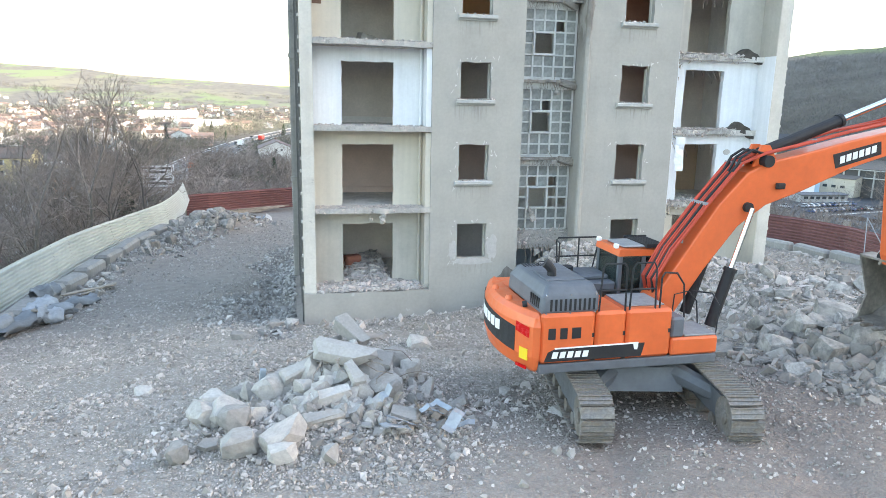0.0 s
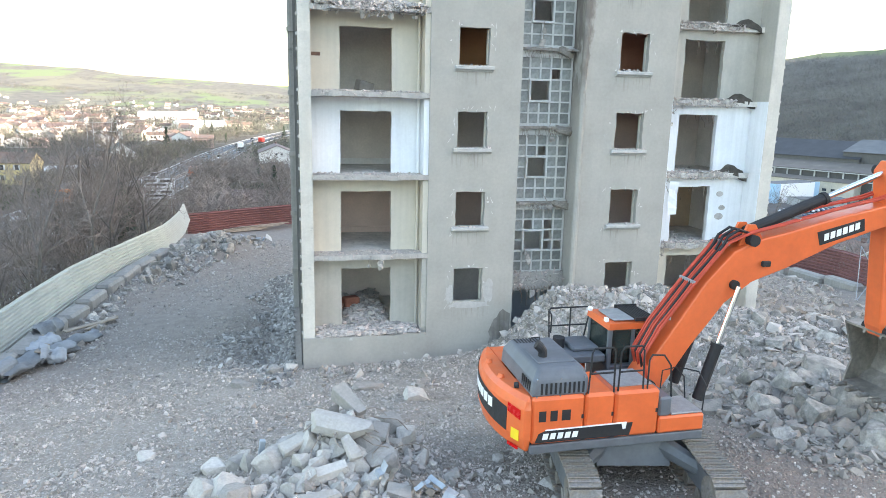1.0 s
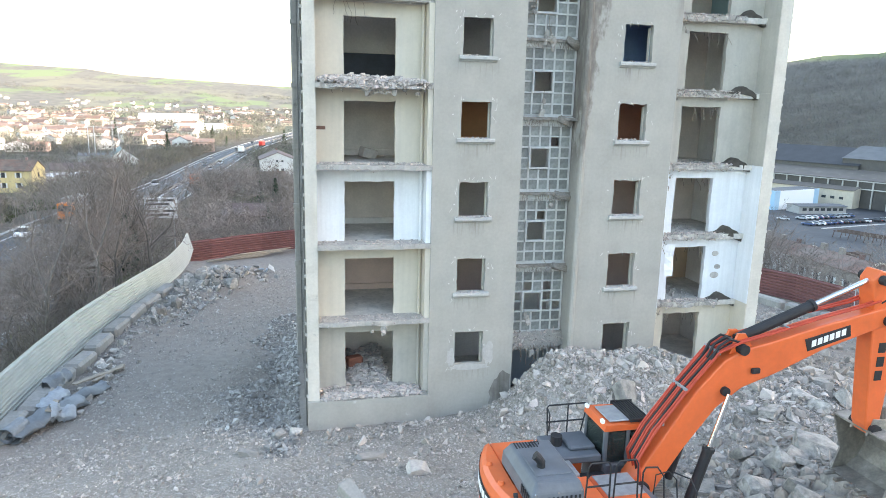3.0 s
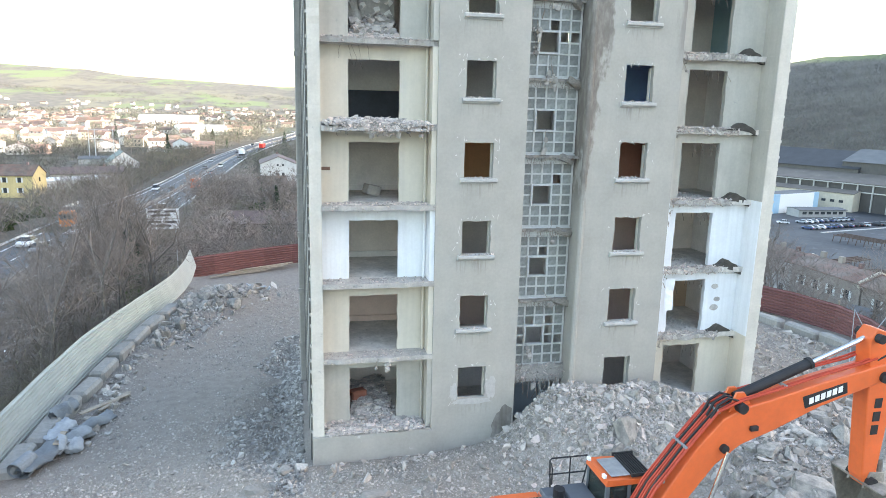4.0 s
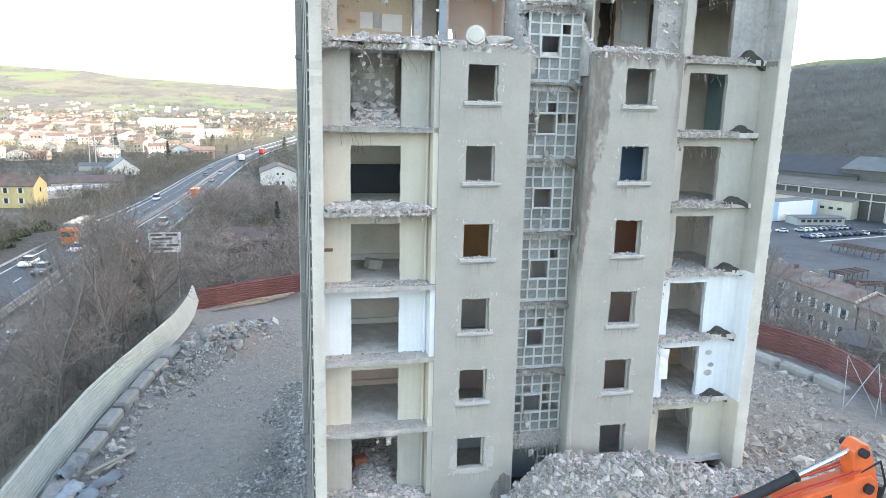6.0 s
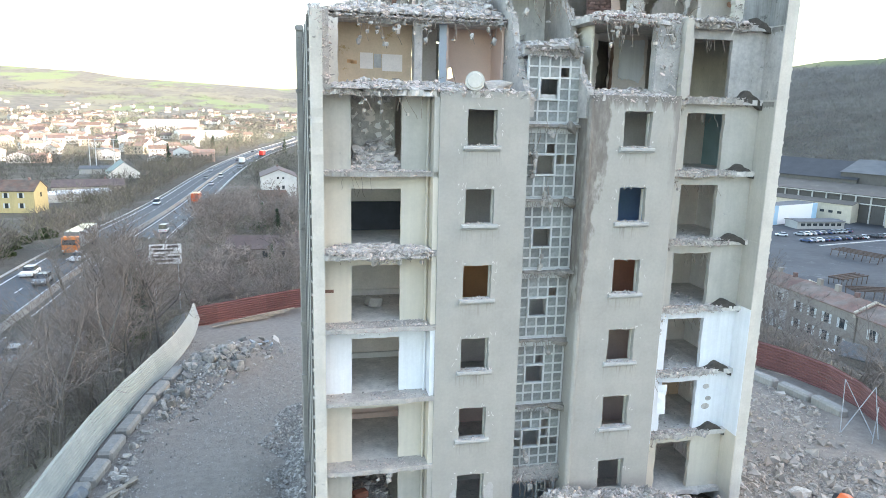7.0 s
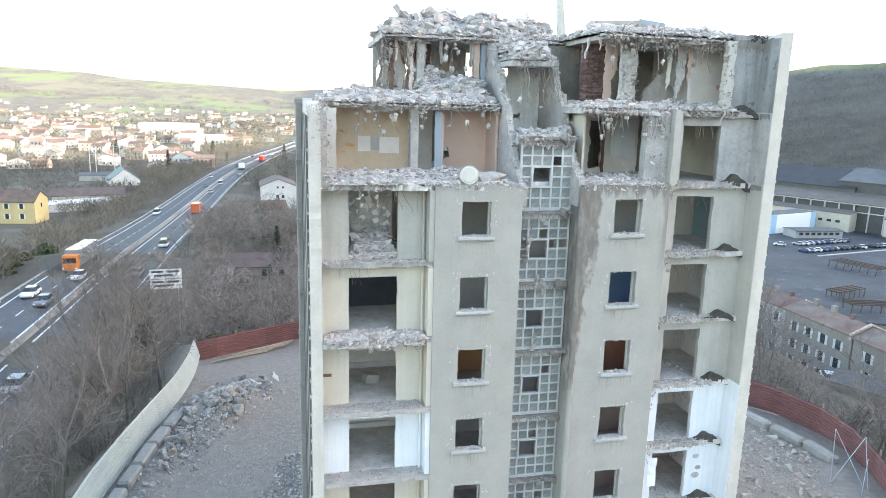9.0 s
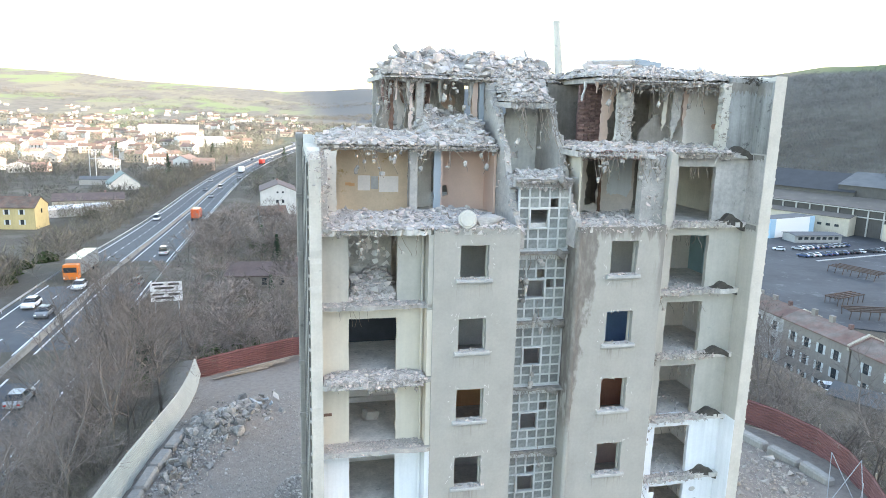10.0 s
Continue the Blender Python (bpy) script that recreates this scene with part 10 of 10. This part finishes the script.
def conifer(seed, height):
    r = random.Random(seed)
    t = thing("conifer", "dark green conifer tree in the valley", "tree", "conifers")
    f = Mesh()
    f.tube((0, 0, -0.3), (0, 0, height * 0.9), height * 0.02, 0.02, 6)
    part("trunk", f, M_BARK, t)
    f = Mesh()
    for i in range(260):
        u = r.random() ** 0.8
        z = height * (0.08 + 0.9 * u)
        rad = height * 0.2 * (1 - u) * r.uniform(0.4, 1.1) + 0.05
        a = r.uniform(0, 6.283)
        c = Vector((math.cos(a) * rad, math.sin(a) * rad, z))
        out = Vector((math.cos(a), math.sin(a), -0.35))
        side = Vector((-math.sin(a), math.cos(a), 0)) * height * 0.03
        tip = c + out * height * 0.05
        f.poly([c - side, c + side, tip])
        f.poly([c - side + Vector((0, 0, 0.1)), tip, c + side + Vector((0, 0, 0.1))])
    part("crown", f, M_NEEDLE, t, fix=False)
    return t


protos_tree = [tree("bare_tree", 20 + i, h, "bare winter tree with thin brown twigs", 1, 6, 0.56, 0.0075) for i, h in enumerate((8.5, 10.0, 11.5))]
protos_bush = [tree("bare_shrub", 50 + i, h, "bare leafless shrub with many thin stems", 5, 4, 0.4) for i, h in enumerate((3.6, 4.4, 3.0))]
protos_far = [tree("bare_tree", 90 + i, h, "bare winter tree with a hazy brown crown", 1, 5, 0.56, 0.035) for i, h in enumerate((9.0, 10.5, 8.0))]
protos_con = [conifer(70 + i, h) for i, h in enumerate((9.0, 7.0))]
for i, o in enumerate(protos_tree + protos_bush + protos_far + protos_con):
    px, py = -22 - 1.5 * (i % 3), 22 + 3.1 * i
    o.matrix_basis = pose(px, py, gz(px, py), 0, 0, 40 * i)
    tagged(o, group={"bare_tree": "bare trees", "bare_shrub": "bare shrubs", "conifer": "conifers"}[o.name.split(".")[0]])
r = random.Random(123)


def plant(kinds, n, box, ok=lambda x, y: True, scale=(0.7, 1.25)):
    x0, x1, y0, y1 = box
    made = tries = 0
    while made < n and tries < n * 30:
        tries += 1
        x, y = r.uniform(x0, x1), r.uniform(y0, y1)
        if not ok(x, y):
            continue
        made += 1
        s = r.uniform(*scale)
        o = copy_thing(r.choice(kinds), pose(x, y, gz(x, y) - 0.05, r.uniform(-4, 4), r.uniform(-4, 4), r.uniform(0, 360)))
        o.scale = (s, s, s * r.uniform(0.9, 1.15))


off_road = lambda x, y: abs(x - float(road_x(y))) > 11.0
left_bank = lambda x, y: x < float(np.interp(y, *FENCE_L)) - 1.6 and off_road(x, y) and (y < 29 or abs(math.degrees(math.atan2(x + 6, y + 23)) + 9.6) > 1.1)
plant(protos_tree, 15, (-22, -17.4, 6, 32), left_bank, (1.1, 1.4))
plant(protos_tree, 10, (-28, -17, -2, 29), left_bank, (0.7, 1.0))
plant(protos_tree, 34, (-27, -14, 24, 56), left_bank, (1.1, 1.55))
plant(protos_bush, 15, (-27.5, -17, -4, 50), left_bank)
behind = lambda x, y: y > 45.5 + 0.08 * (x + 6) and off_road(x, y) and (abs(x + 9) > 9.5 or abs(y - 102) > 7) and not (196 < y < 256 and -20 < x < -2) and (y > 84 or abs(math.degrees(math.atan2(x + 6, y + 23)) + 9.7) > 1.4)
plant(protos_tree, 26, (-26, -3, 46, 66), behind, (1.1, 1.6))
plant(protos_far, 100, (-28, -3, 56, 195), behind, (1.1, 1.55))
plant(protos_far, 14, (-17, -4, 80, 91), behind, (0.55, 0.8))
plant(protos_bush, 20, (-25, -3, 46, 80), behind)
plant(protos_con, 3, (-20, -4, 70, 170), behind)
right_bank = lambda x, y: x > float(np.interp(y, *FENCE_R)) + 2.5
plant(protos_tree, 34, (33, 48, 8, 50), right_bank, (1.0, 1.4))
plant(protos_far, 8, (33, 49, 4, 60), right_bank, (0.9, 1.3))
plant(protos_tree, 8, (50, 66, 28, 72), right_bank, (0.9, 1.3))
plant(protos_bush, 22, (32, 50, 2, 52), right_bank)
west = lambda x, y: off_road(x, y) and all(math.hypot(x - u, y - v) > 9 for u, v in taken)
plant(protos_con, 26, (-320, 30, 240, 760), west, (0.8, 1.5))
# green shrubs and ivy at the bank's foot
def shrub(px, py, s, seed, mat=M_SHRUB):
    rr = random.Random(seed)
    f = Mesh()
    for i in range(420):
        v = Vector((rr.gauss(0, 1), rr.gauss(0, 1), abs(rr.gauss(0, 0.8)))).normalized() * rr.uniform(0.55, 1.0) * s
        v.z *= 0.8
        a, b = Vector((rr.uniform(-1, 1), rr.uniform(-1, 1), rr.uniform(-1, 1))).normalized() * 0.16 * s, Vector((rr.uniform(-1, 1), rr.uniform(-1, 1), rr.uniform(-1, 1))).normalized() * 0.16 * s
        f.poly([v - a, v + b, v + a, v - b])
    o = part("evergreen_shrub", f, mat, fix=False)
    o.location = (px, py, gz(px, py))
    tagged(o, "leafy evergreen shrub on the bank", "shrub", "evergreen shrubs")
for i, (px, py, s) in enumerate(((-13.5, 47, 1.4), (-11.5, 48.5, 1.2), (-14.5, 50, 1.6), (-9, 50, 1.0), (-21, 46, 1.5), (-16, 62, 2.0), (-12, 66, 1.8), (-56, 130, 2.6), (-58, 122, 2.4), (-57, 114, 2.2), (-55, 106, 2.0), (-14, 150, 2.5), (-72, 228, 3.4))):
    shrub(px, py, s, 900 + i)

# woods, hedgerows and scrub: feathery bare crowns, many in one mesh
def sprays(name, x, y, h, blades, mat, label, seed, width=0.03, category="woods", spread=0.3):
    q = np.random.default_rng(seed)
    k = len(x)
    ix = np.repeat(np.arange(k), blades)
    n = len(ix)
    H = h[ix]
    u = q.uniform(0.05, 1.0, n) ** 0.8
    rad = spread * H * np.sqrt(np.clip(1 - (1.6 * u - 0.75) ** 2, 0.05, 1)) * q.uniform(0.1, 1.0, n) ** 0.5
    a = q.uniform(0, 6.283, n)
    base = np.stack([x[ix] + np.cos(a) * rad, y[ix] + np.sin(a) * rad, ground_z(x, y)[ix] + H * (0.05 + 0.72 * u)], 1)
    way = np.stack([np.cos(a) * 0.7 + q.normal(0, 0.5, n), np.sin(a) * 0.7 + q.normal(0, 0.5, n), 0.9 + q.normal(0, 0.35, n)], 1)
    way /= np.linalg.norm(way, axis=1)[:, None]
    side = np.cross(way, q.normal(0, 1, (n, 3)))
    side *= (H * width * q.uniform(0.5, 1.2, n) / np.linalg.norm(side, axis=1))[:, None]
    tip = base + way * (H * q.uniform(0.14, 0.34, n))[:, None]
    V = np.stack([base - side, base + side, tip], 1).reshape(-1, 3)
    me = bpy.data.meshes.new(name)
    me.vertices.add(3 * n)
    me.vertices.foreach_set("co", V.ravel())
    me.loops.add(3 * n)
    me.loops.foreach_set("vertex_index", np.arange(3 * n, dtype=np.int32))
    me.polygons.add(n)
    me.polygons.foreach_set("loop_start", np.arange(0, 3 * n, 3, dtype=np.int32))
    me.polygons.foreach_set("loop_total", np.full(n, 3, dtype=np.int32))
    me.materials.append(mat)
    me.update(calc_edges=True)
    return tagged(new(name, me), label, category, "", "stuff")


def by_angle(n, az, dist, seed, keep):
    q = np.random.default_rng(seed)
    a, d = np.radians(q.uniform(*az, n)), q.uniform(dist[0] ** 0.5, dist[1] ** 0.5, n) ** 2
    x, y = -6 + np.sin(a) * d, -23 + np.cos(a) * d
    ok = keep(x, y)
    return x[ok], y[ok]


def in_box(n, box, seed, keep):
    q = np.random.default_rng(seed)
    x, y = q.uniform(box[0], box[1], n), q.uniform(box[2], box[3], n)
    ok = keep(x, y)
    return x[ok], y[ok]


hq = np.random.default_rng(5)
M_WOODS = material("winter_woods", (0.15, 0.142, 0.138), 0.95, vary=0.34, scale=0.02, fine=0.09, bump=0, island=0.03, tint=(0.155, 0.163, 0.14))
M_HEDGE = material("valley_hedges", (0.13, 0.118, 0.104), 0.95, vary=0.25, scale=0.02, fine=0.2, bump=0, island=0.2, tint=(0.085, 0.095, 0.06))
M_COPSE = material("grey_copses", (0.10, 0.095, 0.092), 0.95, vary=0.25, scale=0.02, fine=0.2, bump=0, island=0.1, tint=(0.09, 0.1, 0.075))
M_GARDEN = material("garden_tree_twigs", (0.13, 0.122, 0.108), 0.95, vary=0.25, scale=0.02, fine=0.2, bump=0, island=0.2, tint=(0.09, 0.11, 0.075))
M_SCRUB = material("brown_winter_scrub", (0.17, 0.145, 0.125), 0.95, vary=0.25, scale=0.1, fine=1.0, bump=0, island=0.25, tint=(0.17, 0.16, 0.11))
x, y = by_angle(16000, (33, 52), (380, 1080), 301, lambda x, y: ground_z(x, y) < 76 + 4 * vnoise(x, y, 0.02, 2.0))
sprays("far_woods", x, y, hq.uniform(4, 9, len(x)), 16, M_WOODS, "leafless brown woods covering the valley side", 311, 0.022, "woods", 0.4)
x, y = by_angle(26000, (-26, 8), (800, 3500), 302, lambda x, y: vnoise(x * 0.6, y, 0.006, 3.0) + 0.8 * vnoise(x, y, 0.019, 1.0) > 0.42)
sprays("far_hedges", x, y, hq.uniform(6, 13, len(x)), 12, M_COPSE, "hedgerows and copses on the far slopes", 312, 0.06, "hedges", 0.45)
gardens = np.array(taken)
clear = lambda x, y, d: np.min(np.hypot(x[:, None] - gardens[:, 0], y[:, None] - gardens[:, 1]), axis=1) > d
x, y = by_angle(1000, (-26, -4), (440, 1000), 320, lambda x, y: (np.abs(x - road_x(y)) > 17) & (vnoise(x, y, 0.02, 4.0) > -0.05) & clear(x, y, 13))
sprays("garden_trees", x, y, hq.uniform(6, 12, len(x)), 60, M_GARDEN, "tall bare and olive garden trees among the village houses", 321, 0.016, "trees", 0.42)
x, y = by_angle(420, (-5, 4), (560, 1100), 322, lambda x, y: (np.abs(x - road_x(y)) > 17) & (np.hypot(x + 92, y - 690) > 30))
sprays("garden_trees", x, y, hq.uniform(6, 13, len(x)), 50, M_GARDEN, "bare golden trees where the motorway bends", 323, 0.016, "trees", 0.42)
x, y = by_angle(6000, (-26, 5), (300, 1700), 303, lambda x, y: (np.abs(x - road_x(y)) > 14) & (vnoise(x, y, 0.021, 2.0) > -0.45) & clear(x, y, 7) & (np.hypot(x + 85, y - 312) > 24))
sprays("far_trees", x, y, hq.uniform(3.5, 9.5, len(x)), 44, M_HEDGE, "bare garden trees and hedges between the village houses", 313, 0.013, "trees")
x, y = in_box(1500, (-84, -51, 30, 430), 304, lambda x, y: (np.abs(x - road_x(y)) > 12.5) & (np.hypot(x + 87, y - 208) > 12) & (np.hypot(x + 80, y - 257) > 14) & (np.hypot(x + 85, y - 322) > 17) & (np.hypot(x + 78, y - 300) > 16) & (np.hypot(x + 90, y - 261) > 8) & ~((x < -62) & (y < 206) & (y > 110)))
sprays("roadside_trees", x, y, hq.uniform(2.5, 7.5, len(x)), 76, M_SCRUB, "bare brown trees along the motorway bank", 314, 0.011, "trees")
x, y = in_box(2000, (-28, -2, 46, 260), 305, lambda x, y: (np.abs(x - road_x(y)) > 10.5) & (y > 45.5 + 0.08 * (x + 6)) & ((np.abs(x + 9) > 9) | (np.abs(y - 104) > 5)) & ~((y > 196) & (x > -20)))
sprays("roadside_scrub", x, y, hq.uniform(1.0, 3.6, len(x)), 36, M_SCRUB, "brown bare scrub between the motorway and the site", 315, 0.012, "scrub", 0.5)
x, y = in_box(520, (31, 52, 0, 60), 306, lambda x, y: x > np.interp(y, *FENCE_R) + 2.0)
sprays("bank_scrub", x, y, hq.uniform(0.8, 2.8, len(x)), 30, M_SCRUB, "brown bare scrub on the bank below the hoarding", 316, 0.012, "scrub", 0.5)
x, y = in_box(600, (-29, -16, -8, 52), 307, lambda x, y: (x < np.interp(y, *FENCE_L) - 1.2) & (np.abs(x - road_x(y)) > 9.5))
sprays("bank_scrub", x, y, hq.uniform(0.8, 2.4, len(x)), 30, M_SCRUB, "brown bare scrub on the bank behind the hoarding", 317, 0.01, "scrub", 0.5)
M_GRASS = material("green_grass", (0.075, 0.12, 0.035), 0.9, vary=0.3, scale=0.5, fine=3, bump=0, island=0.3)
x, y = in_box(900, (-14, -3, 43.6, 48.5), 308, lambda x, y: (y > 43.5 + 0.12 * (x + 6)) & (y < 47.5 + 0.3 * (x + 10)))
sprays("grass", x, y, hq.uniform(0.25, 0.6, len(x)), 14, M_GRASS, "rank green grass behind the red hoarding", 318, 0.05, "grass", 0.8)
